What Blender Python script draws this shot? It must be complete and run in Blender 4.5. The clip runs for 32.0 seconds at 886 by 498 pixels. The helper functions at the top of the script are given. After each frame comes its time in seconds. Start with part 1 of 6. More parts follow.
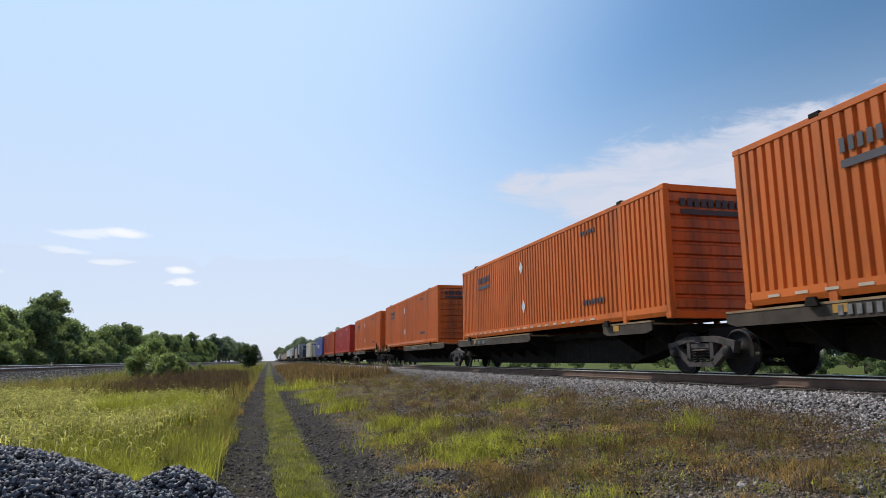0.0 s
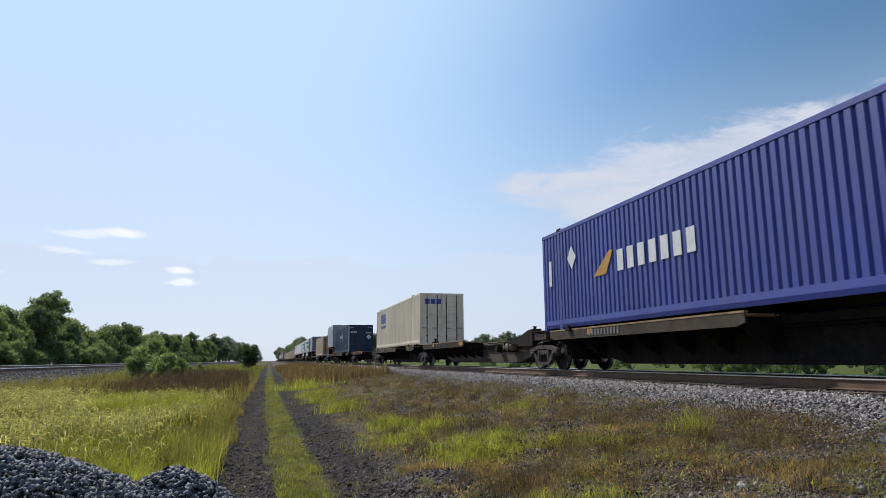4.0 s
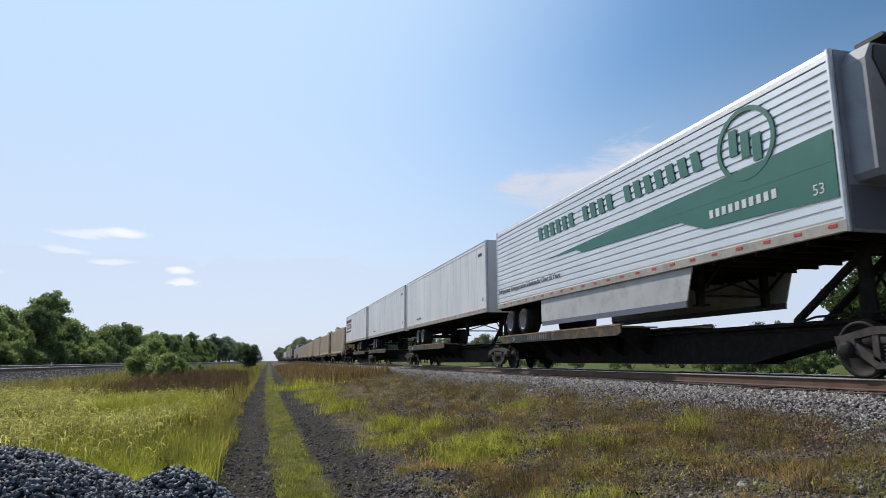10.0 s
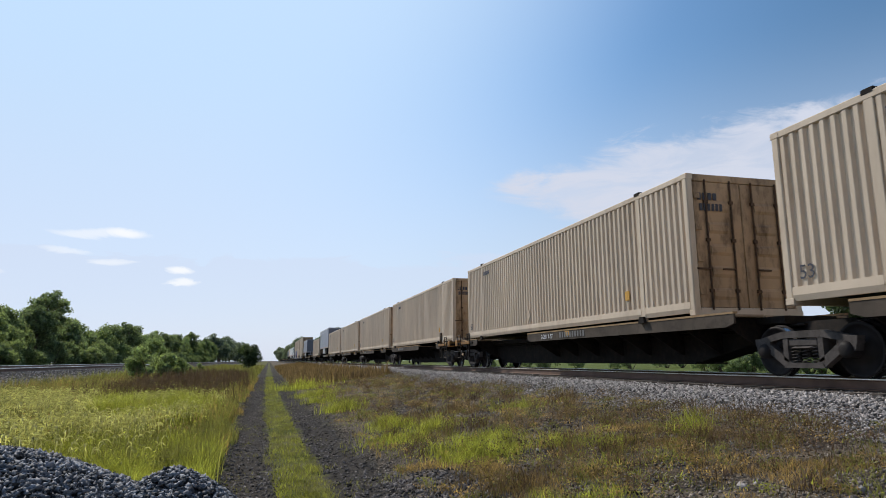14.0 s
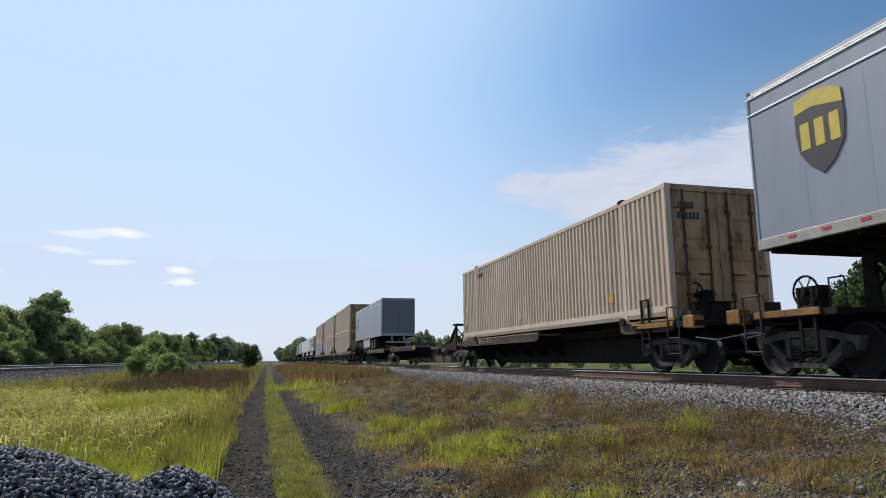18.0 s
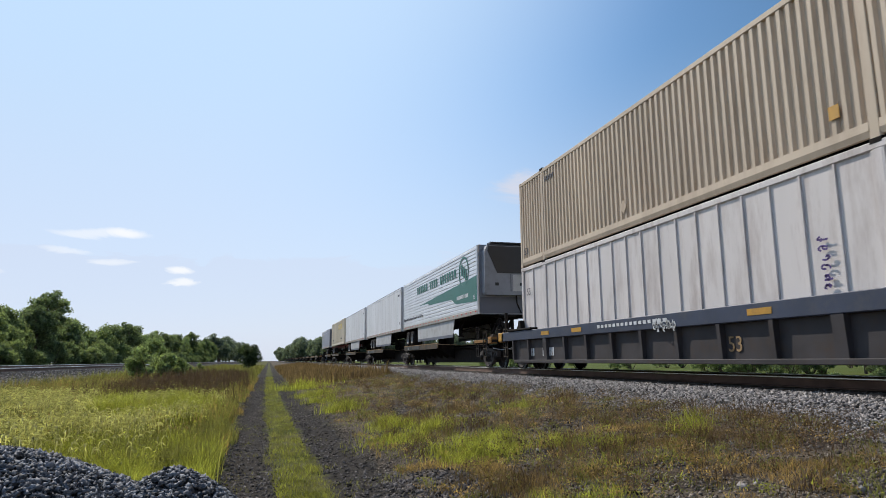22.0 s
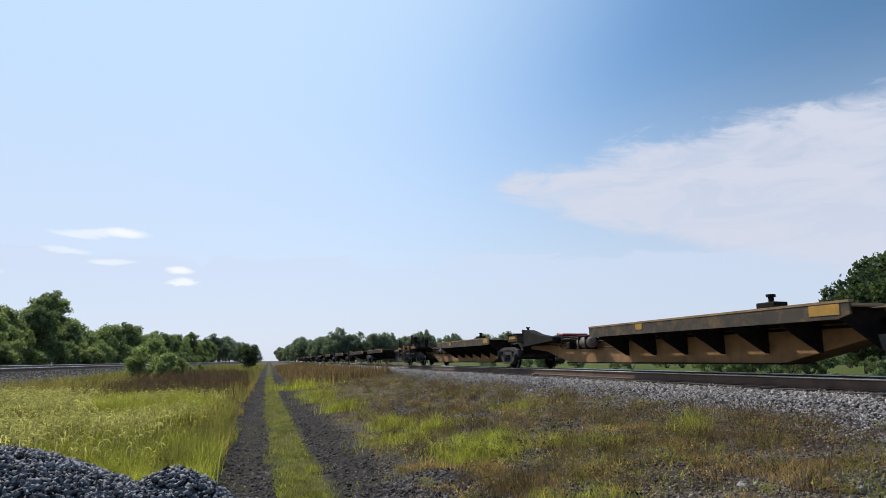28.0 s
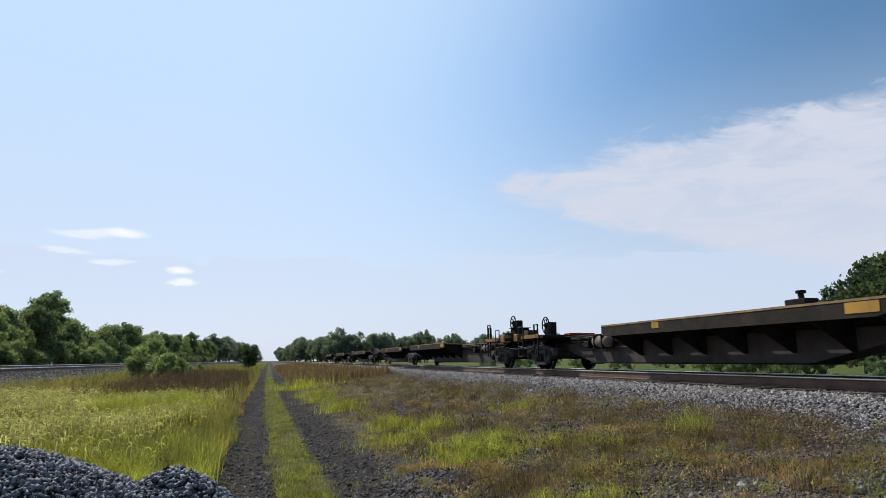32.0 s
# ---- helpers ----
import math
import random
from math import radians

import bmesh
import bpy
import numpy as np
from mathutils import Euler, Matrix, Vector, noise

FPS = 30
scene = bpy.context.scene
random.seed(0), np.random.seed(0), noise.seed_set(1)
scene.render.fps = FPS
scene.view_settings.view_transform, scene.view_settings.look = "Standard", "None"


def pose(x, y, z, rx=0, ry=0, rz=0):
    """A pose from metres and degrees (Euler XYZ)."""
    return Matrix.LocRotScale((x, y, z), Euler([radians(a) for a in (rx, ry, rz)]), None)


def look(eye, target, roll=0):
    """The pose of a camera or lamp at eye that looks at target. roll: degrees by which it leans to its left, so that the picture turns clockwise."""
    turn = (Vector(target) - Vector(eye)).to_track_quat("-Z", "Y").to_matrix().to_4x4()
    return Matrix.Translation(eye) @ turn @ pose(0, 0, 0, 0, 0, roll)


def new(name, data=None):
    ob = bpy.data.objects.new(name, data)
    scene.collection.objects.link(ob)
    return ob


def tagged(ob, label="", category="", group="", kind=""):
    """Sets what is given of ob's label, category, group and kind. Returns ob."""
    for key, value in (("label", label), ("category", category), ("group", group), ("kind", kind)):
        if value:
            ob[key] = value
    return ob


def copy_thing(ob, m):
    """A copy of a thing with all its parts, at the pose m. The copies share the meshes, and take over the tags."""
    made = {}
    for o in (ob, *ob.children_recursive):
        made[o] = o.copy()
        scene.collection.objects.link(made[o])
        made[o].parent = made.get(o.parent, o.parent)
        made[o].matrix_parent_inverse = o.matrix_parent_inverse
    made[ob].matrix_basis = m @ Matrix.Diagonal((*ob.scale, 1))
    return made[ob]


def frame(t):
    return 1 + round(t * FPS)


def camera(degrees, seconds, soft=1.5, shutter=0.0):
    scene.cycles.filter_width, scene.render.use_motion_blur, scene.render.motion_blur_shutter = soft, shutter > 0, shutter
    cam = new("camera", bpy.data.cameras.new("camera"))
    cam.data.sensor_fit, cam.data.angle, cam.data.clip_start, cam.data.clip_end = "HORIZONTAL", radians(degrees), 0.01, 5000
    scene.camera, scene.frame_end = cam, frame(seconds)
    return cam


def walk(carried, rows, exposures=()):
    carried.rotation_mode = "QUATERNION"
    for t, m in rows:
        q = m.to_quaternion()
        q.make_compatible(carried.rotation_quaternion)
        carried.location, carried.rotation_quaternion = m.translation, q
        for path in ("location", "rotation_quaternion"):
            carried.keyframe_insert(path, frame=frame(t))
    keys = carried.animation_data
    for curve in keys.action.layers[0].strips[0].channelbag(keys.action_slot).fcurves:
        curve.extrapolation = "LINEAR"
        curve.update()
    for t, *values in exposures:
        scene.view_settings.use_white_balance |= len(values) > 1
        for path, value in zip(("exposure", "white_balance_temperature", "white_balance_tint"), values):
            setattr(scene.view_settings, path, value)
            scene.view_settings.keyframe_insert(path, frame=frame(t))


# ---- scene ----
# ---- camera: one still stand beside the track ----
cam = camera(69.03, 32.0, soft=0.5, shutter=0.03)
EYE = Vector((0.0, 0.0, 0.345))
_yaw, _pitch = radians(14.976), radians(9.752)
AIM = EYE + Vector((math.sin(_yaw) * math.cos(_pitch), math.cos(_yaw) * math.cos(_pitch), math.sin(_pitch))) * 10
walk(cam, [(0.0, look(EYE, AIM, -0.41)), (32.0, look(EYE, AIM, -0.41))], exposures=((0.0, 0.0), (32.0, 0.0)))

# ---- light: afternoon sun ahead on the left, thin high cloud ----
SUN_FROM = Vector((-0.46, 1.0, 1.0)).normalized()
sun_data = bpy.data.lights.new("sun", "SUN")
sun_data.energy, sun_data.angle, sun_data.color = 3.8, radians(0.6), (1.0, 0.93, 0.83)
sun = new("sun", sun_data)
sun.matrix_world = look(SUN_FROM * 50, (0, 0, 0))


def make_world():
    w = bpy.data.worlds.new("sky")
    scene.world = w
    w.use_nodes = True
    nt = w.node_tree
    nt.nodes.clear()
    N, L = nt.nodes.new, nt.links.new
    out, bg, sky = N("ShaderNodeOutputWorld"), N("ShaderNodeBackground"), N("ShaderNodeTexSky")
    sky.sky_type, sky.sun_disc = "NISHITA", False
    sky.sun_elevation = math.asin(SUN_FROM.z)
    sky.sun_rotation = math.atan2(SUN_FROM.x, SUN_FROM.y) % (2 * math.pi)
    sky.air_density, sky.dust_density, sky.ozone_density = 1.1, 0.9, 4.0
    bg.inputs["Strength"].default_value = 0.14
    tc = N("ShaderNodeTexCoord")
    sep = N("ShaderNodeSeparateXYZ")
    L(tc.outputs["Generated"], sep.inputs[0])

    def val(op, a, b=None, c=None):
        n = N("ShaderNodeMath")
        n.operation = op
        for i, v in enumerate((a, b, c)):
            if v is None:
                continue
            if isinstance(v, (int, float)):
                n.inputs[i].default_value = v
            else:
                L(v, n.inputs[i])
        return n.outputs[0]

    def ramp(x, a, b):
        n = N("ShaderNodeMapRange")
        n.interpolation_type = "SMOOTHSTEP"
        n.inputs[1].default_value, n.inputs[2].default_value = a, b
        L(x, n.inputs[0])
        return n.outputs[0]

    X, Y, Z = sep.outputs
    az = val("MULTIPLY", val("ARCTAN2", X, Y), 57.2958)      # degrees, 0 along the track, right positive
    el = val("MULTIPLY", val("ARCSINE", Z), 57.2958)
    comb = N("ShaderNodeCombineXYZ")
    L(val("MULTIPLY", az, 0.05), comb.inputs[0])
    L(val("MULTIPLY", el, 0.16), comb.inputs[1])
    noise_big = N("ShaderNodeTexNoise")
    noise_big.inputs["Scale"].default_value, noise_big.inputs["Detail"].default_value = 2.4, 10.0
    noise_big.inputs["Roughness"].default_value, noise_big.inputs["Distortion"].default_value = 0.62, 0.9
    L(comb.outputs[0], noise_big.inputs["Vector"])
    wob = val("SUBTRACT", noise_big.outputs["Fac"], 0.5)
    # the long wedge of cirrus opens to the right from a thin tip
    off = val("SUBTRACT", az, 19.0)
    up_edge = val("MINIMUM", val("ADD", 15.6, val("MULTIPLY", off, 0.20)), val("ADD", 18.4, val("MULTIPLY", off, 0.04)))
    low_edge = val("SUBTRACT", 15.0, val("MULTIPLY", off, 0.31))
    up = ramp(val("ADD", val("SUBTRACT", up_edge, el), val("MULTIPLY", wob, 7.0)), -0.4, 1.6)
    low = ramp(val("ADD", val("SUBTRACT", el, low_edge), val("MULTIPLY", wob, 4.0)), -0.8, 0.8)
    tip = ramp(val("ADD", az, val("MULTIPLY", wob, 6.0)), 17.5, 22.5)
    wedge = val("MULTIPLY", val("MULTIPLY", up, tip), low)
    # veil towards the horizon
    veil = val("MAXIMUM", val("MULTIPLY", ramp(val("ADD", el, val("MULTIPLY", wob, 4.0)), 9.8, 8.4), 0.86), val("MULTIPLY", ramp(el, 27.0, 4.0), 0.76))
    # small flat puffs low on the left
    puffs = None
    for a0, e0, ra, re, k in ((-13.4, 10.0, 3.4, 0.34, 0.6), (-12.2, 10.05, 1.9, 0.42, 1.0), (-7.2, 7.5, 1.2, 0.36, 1.0), (-7.0, 6.5, 1.1, 0.34, 0.95), (-12.4, 7.9, 1.5, 0.30, 0.6), (-15.6, 8.6, 2.2, 0.24, 0.5), (-21.0, 6.6, 1.4, 0.25, 0.5)):
        dx = val("DIVIDE", val("ADD", val("SUBTRACT", az, a0), val("MULTIPLY", wob, 5.0)), ra)
        dy = val("DIVIDE", val("ADD", val("SUBTRACT", el, e0), val("MULTIPLY", wob, 1.6)), re)
        q = val("MULTIPLY", ramp(val("ADD", val("MULTIPLY", dx, dx), val("MULTIPLY", dy, dy)), 1.4, 0.0), k)
        puffs = q if puffs is None else val("MAXIMUM", puffs, q)
    hue = N("ShaderNodeHueSaturation")
    hue.inputs["Saturation"].default_value = 1.13
    hue.inputs["Hue"].default_value = 0.494
    # the blue deepens away from the sun; thin high cloud evens out the glow round it
    dot = N("ShaderNodeVectorMath")
    dot.operation = "DOT_PRODUCT"
    L(tc.outputs["Generated"], dot.inputs[0])
    dot.inputs[1].default_value = SUN_FROM
    near_sun = dot.outputs["Value"]
    deep = N("ShaderNodeVectorMath")
    deep.operation = "SCALE"
    L(sky.outputs[0], deep.inputs[0])
    L(val("ADD", 0.76, val("MULTIPLY", ramp(near_sun, 0.42, 0.78), 0.26)), deep.inputs["Scale"])
    L(deep.outputs[0], hue.inputs["Color"])
    glow = N("ShaderNodeMix")
    glow.data_type = "RGBA"
    L(ramp(near_sun, 0.62, 0.93), glow.inputs["Factor"])
    L(hue.outputs[0], glow.inputs["A"])
    glow.inputs["B"].default_value = (4.0, 5.4, 7.2, 1)
    haze = N("ShaderNodeMix")
    haze.data_type = "RGBA"
    L(veil, haze.inputs["Factor"])
    L(glow.outputs["Result"], haze.inputs["A"])
    haze.inputs["B"].default_value = (4.62, 5.25, 6.5, 1)
    mix = N("ShaderNodeMix")
    mix.data_type = "RGBA"
    fleck = val("ADD", 0.66, val("MULTIPLY", ramp(noise_big.outputs["Fac"], 0.36, 0.62), 0.30))
    L(val("MULTIPLY", wedge, fleck), mix.inputs["Factor"])
    L(haze.outputs["Result"], mix.inputs["A"])
    mix.inputs["B"].default_value = (4.75, 5.02, 5.85, 1)
    mix2 = N("ShaderNodeMix")
    mix2.data_type = "RGBA"
    L(puffs, mix2.inputs["Factor"])
    L(mix.outputs["Result"], mix2.inputs["A"])
    mix2.inputs["B"].default_value = (6.7, 6.9, 7.2, 1)
    L(mix2.outputs["Result"], bg.inputs["Color"])
    L(bg.outputs[0], out.inputs["Surface"])


make_world()


# ---- materials ----
def material(name, col, rough=0.6, metal=0.0, var=0.12, scale=2.0, bump=0.15, bump_scale=60.0, dirt=None, dirt_amount=0.0, island=0.0, per_object=0.0, stretch=(1, 1, 1), spec=0.5):
    m = bpy.data.materials.new(name)
    m.use_nodes = True
    nt = m.node_tree
    N, L = nt.nodes.new, nt.links.new
    b = nt.nodes["Principled BSDF"]
    b.inputs["Roughness"].default_value, b.inputs["Metallic"].default_value = rough, metal
    b.inputs["Specular IOR Level"].default_value = spec
    tc = N("ShaderNodeTexCoord")
    mp = N("ShaderNodeMapping")
    mp.inputs["Scale"].default_value = stretch
    L(tc.outputs["Object"], mp.inputs["Vector"])
    n1 = N("ShaderNodeTexNoise")
    n1.inputs["Scale"].default_value, n1.inputs["Detail"].default_value = scale, 6.0
    L(mp.outputs[0], n1.inputs["Vector"])
    hsv = N("ShaderNodeHueSaturation")
    hsv.inputs["Color"].default_value = (*col, 1)
    rng = N("ShaderNodeMapRange")
    rng.inputs[1].default_value, rng.inputs[2].default_value = 0.3, 0.7
    rng.inputs[3].default_value, rng.inputs[4].default_value = 1 - var, 1 + var
    L(n1.outputs["Fac"], rng.inputs[0])
    value = rng.outputs[0]
    for amount, node, sock in ((island, "ShaderNodeNewGeometry", "Random Per Island"), (per_object, "ShaderNodeObjectInfo", "Random")):
        if amount:
            g = N(node)
            r2 = N("ShaderNodeMapRange")
            r2.inputs[3].default_value, r2.inputs[4].default_value = 1 - amount, 1 + amount
            L(g.outputs[sock], r2.inputs[0])
            mul = N("ShaderNodeMath")
            mul.operation = "MULTIPLY"
            L(value, mul.inputs[0]), L(r2.outputs[0], mul.inputs[1])
            value = mul.outputs[0]
    L(value, hsv.inputs["Value"])
    colour = hsv.outputs[0]
    if dirt:
        n3 = N("ShaderNodeTexNoise")
        n3.inputs["Scale"].default_value, n3.inputs["Detail"].default_value, n3.inputs["Roughness"].default_value = scale * 2.3, 8.0, 0.7
        L(mp.outputs[0], n3.inputs["Vector"])
        r3 = N("ShaderNodeMapRange")
        r3.inputs[1].default_value, r3.inputs[2].default_value = 0.48, 0.72
        r3.inputs[4].default_value = dirt_amount
        L(n3.outputs["Fac"], r3.inputs[0])
        mx = N("ShaderNodeMix")
        mx.data_type = "RGBA"
        L(r3.outputs[0], mx.inputs["Factor"]), L(colour, mx.inputs["A"])
        mx.inputs["B"].default_value = (*dirt, 1)
        colour = mx.outputs["Result"]
    L(colour, b.inputs["Base Color"])
    if bump:
        n2 = N("ShaderNodeTexNoise")
        n2.inputs["Scale"].default_value, n2.inputs["Detail"].default_value = bump_scale, 4.0
        L((tc.outputs["Object"] if bump_scale > 5 else mp.outputs[0]), n2.inputs["Vector"])
        bp = N("ShaderNodeBump")
        bp.inputs["Strength"].default_value, bp.inputs["Distance"].default_value = bump, 0.01 if bump_scale > 5 else 0.05
        L(n2.outputs["Fac"], bp.inputs["Height"])
        L(bp.outputs[0], b.inputs["Normal"])
    return m


def foliage(name, col, var=0.3, translucent=0.45):
    m = material(name, col, 0.6, 0, 0.55, 3.2, 0, island=var, per_object=0.12, spec=0.15)
    nt = m.node_tree
    b = nt.nodes["Principled BSDF"]
    tr = nt.nodes.new("ShaderNodeBsdfTranslucent")
    mx = nt.nodes.new("ShaderNodeMixShader")
    mx.inputs[0].default_value = translucent
    src = b.inputs["Base Color"].links[0].from_socket
    gain = nt.nodes.new("ShaderNodeMix")
    gain.data_type, gain.blend_type = "RGBA", "MULTIPLY"
    gain.inputs["Factor"].default_value = 1.0
    nt.links.new(src, gain.inputs["A"])
    gain.inputs["B"].default_value = (1.5, 1.5, 0.75, 1)
    nt.links.new(gain.outputs["Result"], tr.inputs["Color"])
    nt.links.new(b.outputs[0], mx.inputs[1]), nt.links.new(tr.outputs[0], mx.inputs[2])
    nt.links.new(mx.outputs[0], nt.nodes["Material Output"].inputs["Surface"])
    return m


RUST = (0.16, 0.075, 0.04)
GRIME = (0.07, 0.055, 0.045)
M = {
    "orange": material("orange_paint", (0.66, 0.150, 0.022), 0.55, 0, 0.16, 0.8, 0.15, 40, GRIME, 0.40, stretch=(1, 1, 0.25), spec=0.2),
    "red": material("red_paint", (0.50, 0.045, 0.030), 0.55, 0, 0.15, 0.8, 0.15, 40, GRIME, 0.35, stretch=(1, 1, 0.25), spec=0.2),
    "vermilion": material("vermilion_paint", (0.60, 0.108, 0.034), 0.55, 0, 0.2, 0.8, 0.15, 40, (0.16, 0.05, 0.03), 0.5, stretch=(1, 1, 0.25), spec=0.2),
    "tan_door": material("rust_stained_tan_paint", (0.43, 0.285, 0.165), 0.6, 0, 0.22, 0.9, 0.2, 40, (0.055, 0.030, 0.018), 0.97, stretch=(1.3, 1, 0.5), spec=0.25),
    "tan": material("tan_paint", (0.62, 0.50, 0.375), 0.55, 0, 0.10, 0.8, 0.1, 40, (0.30, 0.19, 0.11), 0.40, stretch=(1, 1, 0.25), spec=0.25),
    "cream": material("cream_paint", (0.78, 0.69, 0.54), 0.55, 0, 0.08, 0.8, 0.1, 40, (0.25, 0.18, 0.11), 0.40, stretch=(1, 1, 0.25), spec=0.25),
    "navy": material("navy_paint", (0.015, 0.038, 0.092), 0.5, 0, 0.2, 0.8, 0.1, 40, (0.05, 0.055, 0.07), 0.3, stretch=(1, 1, 0.25), spec=0.25),
    "blue": material("blue_paint", (0.045, 0.065, 0.30), 0.45, 0, 0.12, 0.8, 0.1, 40, (0.12, 0.12, 0.14), 0.3, stretch=(1, 1, 0.25)),
    "white": material("white_trailer_sheet", (0.74, 0.74, 0.75), 0.5, 0, 0.08, 0.7, 0.38, 2.2, (0.42, 0.40, 0.36), 0.45, stretch=(1, 1, 0.2)),
    "silver": material("ribbed_bare_metal", (0.74, 0.75, 0.76), 0.34, 0.55, 0.05, 0.7, 0.05, 40, (0.5, 0.5, 0.48), 0.3),
    "grey": material("grey_trailer_sheet", (0.29, 0.305, 0.365), 0.42, 0, 0.09, 0.6, 0.42, 2.0, (0.25, 0.25, 0.25), 0.35, stretch=(1, 1, 0.2)),
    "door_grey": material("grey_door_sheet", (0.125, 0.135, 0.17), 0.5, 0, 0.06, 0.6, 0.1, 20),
    "alu": material("aluminium_rail", (0.66, 0.66, 0.66), 0.4, 0.6, 0.08, 3, 0.1, 40, (0.3, 0.27, 0.22), 0.3),
    "soot": material("sooty_steel", (0.013, 0.011, 0.010), 0.85, 0, 0.3, 3, 0.3, 50, (0.045, 0.030, 0.022), 0.6, spec=0.15),
    "truck_steel": material("dusty_cast_steel", (0.075, 0.065, 0.060), 0.8, 0.0, 0.3, 4, 0.4, 45, (0.022, 0.017, 0.014), 0.85, spec=0.2),
    "sill_brown": material("weathered_sill_paint", (0.075, 0.063, 0.057), 0.8, 0, 0.25, 1.2, 0.25, 40, (0.05, 0.036, 0.03), 0.7, spec=0.15),
    # tan sill paint, lighter than sill_brown to carry the sun on it
    "sill_tan": material("sunlit_tan_sill_paint", (0.090, 0.068, 0.056), 0.8, 0, 0.15, 1.2, 0.2, 40, (0.10, 0.07, 0.055), 0.5, spec=0.2),
    "sill_yellow": material("faded_yellow_sill_paint", (0.33, 0.185, 0.08), 0.8, 0, 0.2, 1.2, 0.25, 40, (0.13, 0.075, 0.045), 0.6, spec=0.2),
    "deck": material("worn_deck_steel", (0.34, 0.24, 0.15), 0.65, 0.0, 0.25, 2.0, 0.25, 50, RUST, 0.6),
    "yellow": material("safety_yellow_paint", (0.52, 0.27, 0.03), 0.6, 0, 0.15, 2.0, 0.2, 50, (0.14, 0.08, 0.04), 0.5),
    "well_blue": material("dark_blue_car_paint", (0.034, 0.045, 0.080), 0.5, 0, 0.2, 1.5, 0.2, 50, (0.1, 0.09, 0.08), 0.4),
    "well_grey": material("brownish_grey_car_paint", (0.060, 0.054, 0.056), 0.65, 0, 0.25, 1.2, 0.2, 50, (0.075, 0.05, 0.035), 0.6, spec=0.2),
    "wheel": material("wheel_steel", (0.024, 0.021, 0.021), 0.6, 0.0, 0.2, 6, 0.2, 60, (0.03, 0.022, 0.018), 0.5, spec=0.1),
    "tread": material("polished_tread", (0.55, 0.54, 0.52), 0.25, 1.0, 0.05, 6, 0.0),
    "rail_side": material("rusty_rail", (0.12, 0.068, 0.046), 0.8, 0, 0.25, 3, 0.3, 70),
    "rail_top": material("polished_rail_head", (0.85, 0.85, 0.85), 0.34, 1.0, 0.05, 3, 0.0),
    "sleeper": material("weathered_sleeper_wood", (0.10, 0.08, 0.065), 0.9, 0, 0.3, 8, 0.5, 60, per_object=0.25),
    "rubber": material("tyre_rubber", (0.020, 0.019, 0.019), 0.85, 0, 0.2, 8, 0.2, 60, (0.05, 0.045, 0.04), 0.4, spec=0.15),
    "panel_white": material("stained_white_panel_paint", (0.72, 0.66, 0.63), 0.5, 0, 0.08, 0.8, 0.05, 40, (0.24, 0.15, 0.11), 0.55, stretch=(1, 1, 0.2)),
    "rail_dirty": material("grimy_cream_rail", (0.40, 0.37, 0.32), 0.5, 0.1, 0.15, 2.0, 0.1, 40, (0.18, 0.15, 0.12), 0.6),
    "skirt": material("dusty_white_skirt", (0.50, 0.50, 0.50), 0.55, 0, 0.08, 0.7, 0.08, 2.6, (0.25, 0.23, 0.20), 0.6),
    "orange_end": material("soot_smeared_orange_paint", (0.50, 0.105, 0.012), 0.5, 0, 0.2, 1.1, 0.1, 40, (0.035, 0.025, 0.02), 0.85, stretch=(1.2, 1, 0.12)),
    "mark_dim": material("worn_grey_lettering", (0.16, 0.154, 0.148), 0.6, 0, 0.3, 9, 0),
    "rim": material("aluminium_wheel_rim", (0.36, 0.35, 0.34), 0.55, 0.25, 0.08, 8, 0.1, 60),
    "black": material("black_plastic", (0.018, 0.018, 0.02), 0.4, 0, 0.1, 4, 0.05, 60),
    "mark_dark": material("dark_lettering_paint", (0.035, 0.035, 0.05), 0.55, 0, 0.1, 6, 0),
    "mark_white": material("white_lettering_paint", (0.70, 0.70, 0.70), 0.55, 0, 0.1, 6, 0),
    "mark_green": material("green_stripe_paint", (0.018, 0.15, 0.115), 0.45, 0, 0.08, 2, 0),
    "mark_blue": material("blue_lettering_paint", (0.03, 0.06, 0.30), 0.5, 0, 0.1, 6, 0),
    "mark_brown": material("brown_shield_paint", (0.035, 0.025, 0.022), 0.45, 0, 0.1, 6, 0),
    "mark_gold": material("gold_shield_paint", (0.62, 0.47, 0.05), 0.45, 0, 0.1, 6, 0),
    "mark_maroon": material("maroon_banner_paint", (0.16, 0.02, 0.06), 0.5, 0, 0.1, 6, 0),
    "mark_purple": material("purple_spray_paint", (0.09, 0.05, 0.20), 0.5, 0, 0.15, 6, 0),
    "tape_red": material("red_reflective_tape", (0.55, 0.03, 0.03), 0.5, 0, 0.2, 6, 0),
    "stone": material("grey_crushed_stone", (0.250, 0.230, 0.220), 0.85, 0, 0.3, 25, 0.3, 60, island=0.75, spec=0.2),
    "stone_dark": material("dark_crushed_stone", (0.140, 0.146, 0.162), 0.7, 0, 0.3, 25, 0.3, 60, island=0.9, spec=0.3),
    "stone_path": material("brown_grey_path_stone", (0.110, 0.097, 0.092), 0.9, 0, 0.3, 25, 0.3, 60, island=0.9, spec=0.12),
    "stone_brown": material("brownish_small_stone", (0.16, 0.135, 0.112), 0.9, 0, 0.2, 9, 0.3, 60, island=0.85, spec=0.12),
    "bark": material("brown_bark", (0.09, 0.065, 0.045), 0.9, 0, 0.25, 6, 0.6, 30),
    "leaf_a": foliage("deep_green_leaves", (0.155, 0.200, 0.130), 0.3, 0.55),
    "leaf_b": foliage("mid_green_leaves", (0.185, 0.235, 0.135), 0.3, 0.55),
    # distance haze is painted in as a paler, greyer leaf green
    "leaf_far": foliage("haze_tinted_far_leaves", (0.150, 0.185, 0.165), 0.15),
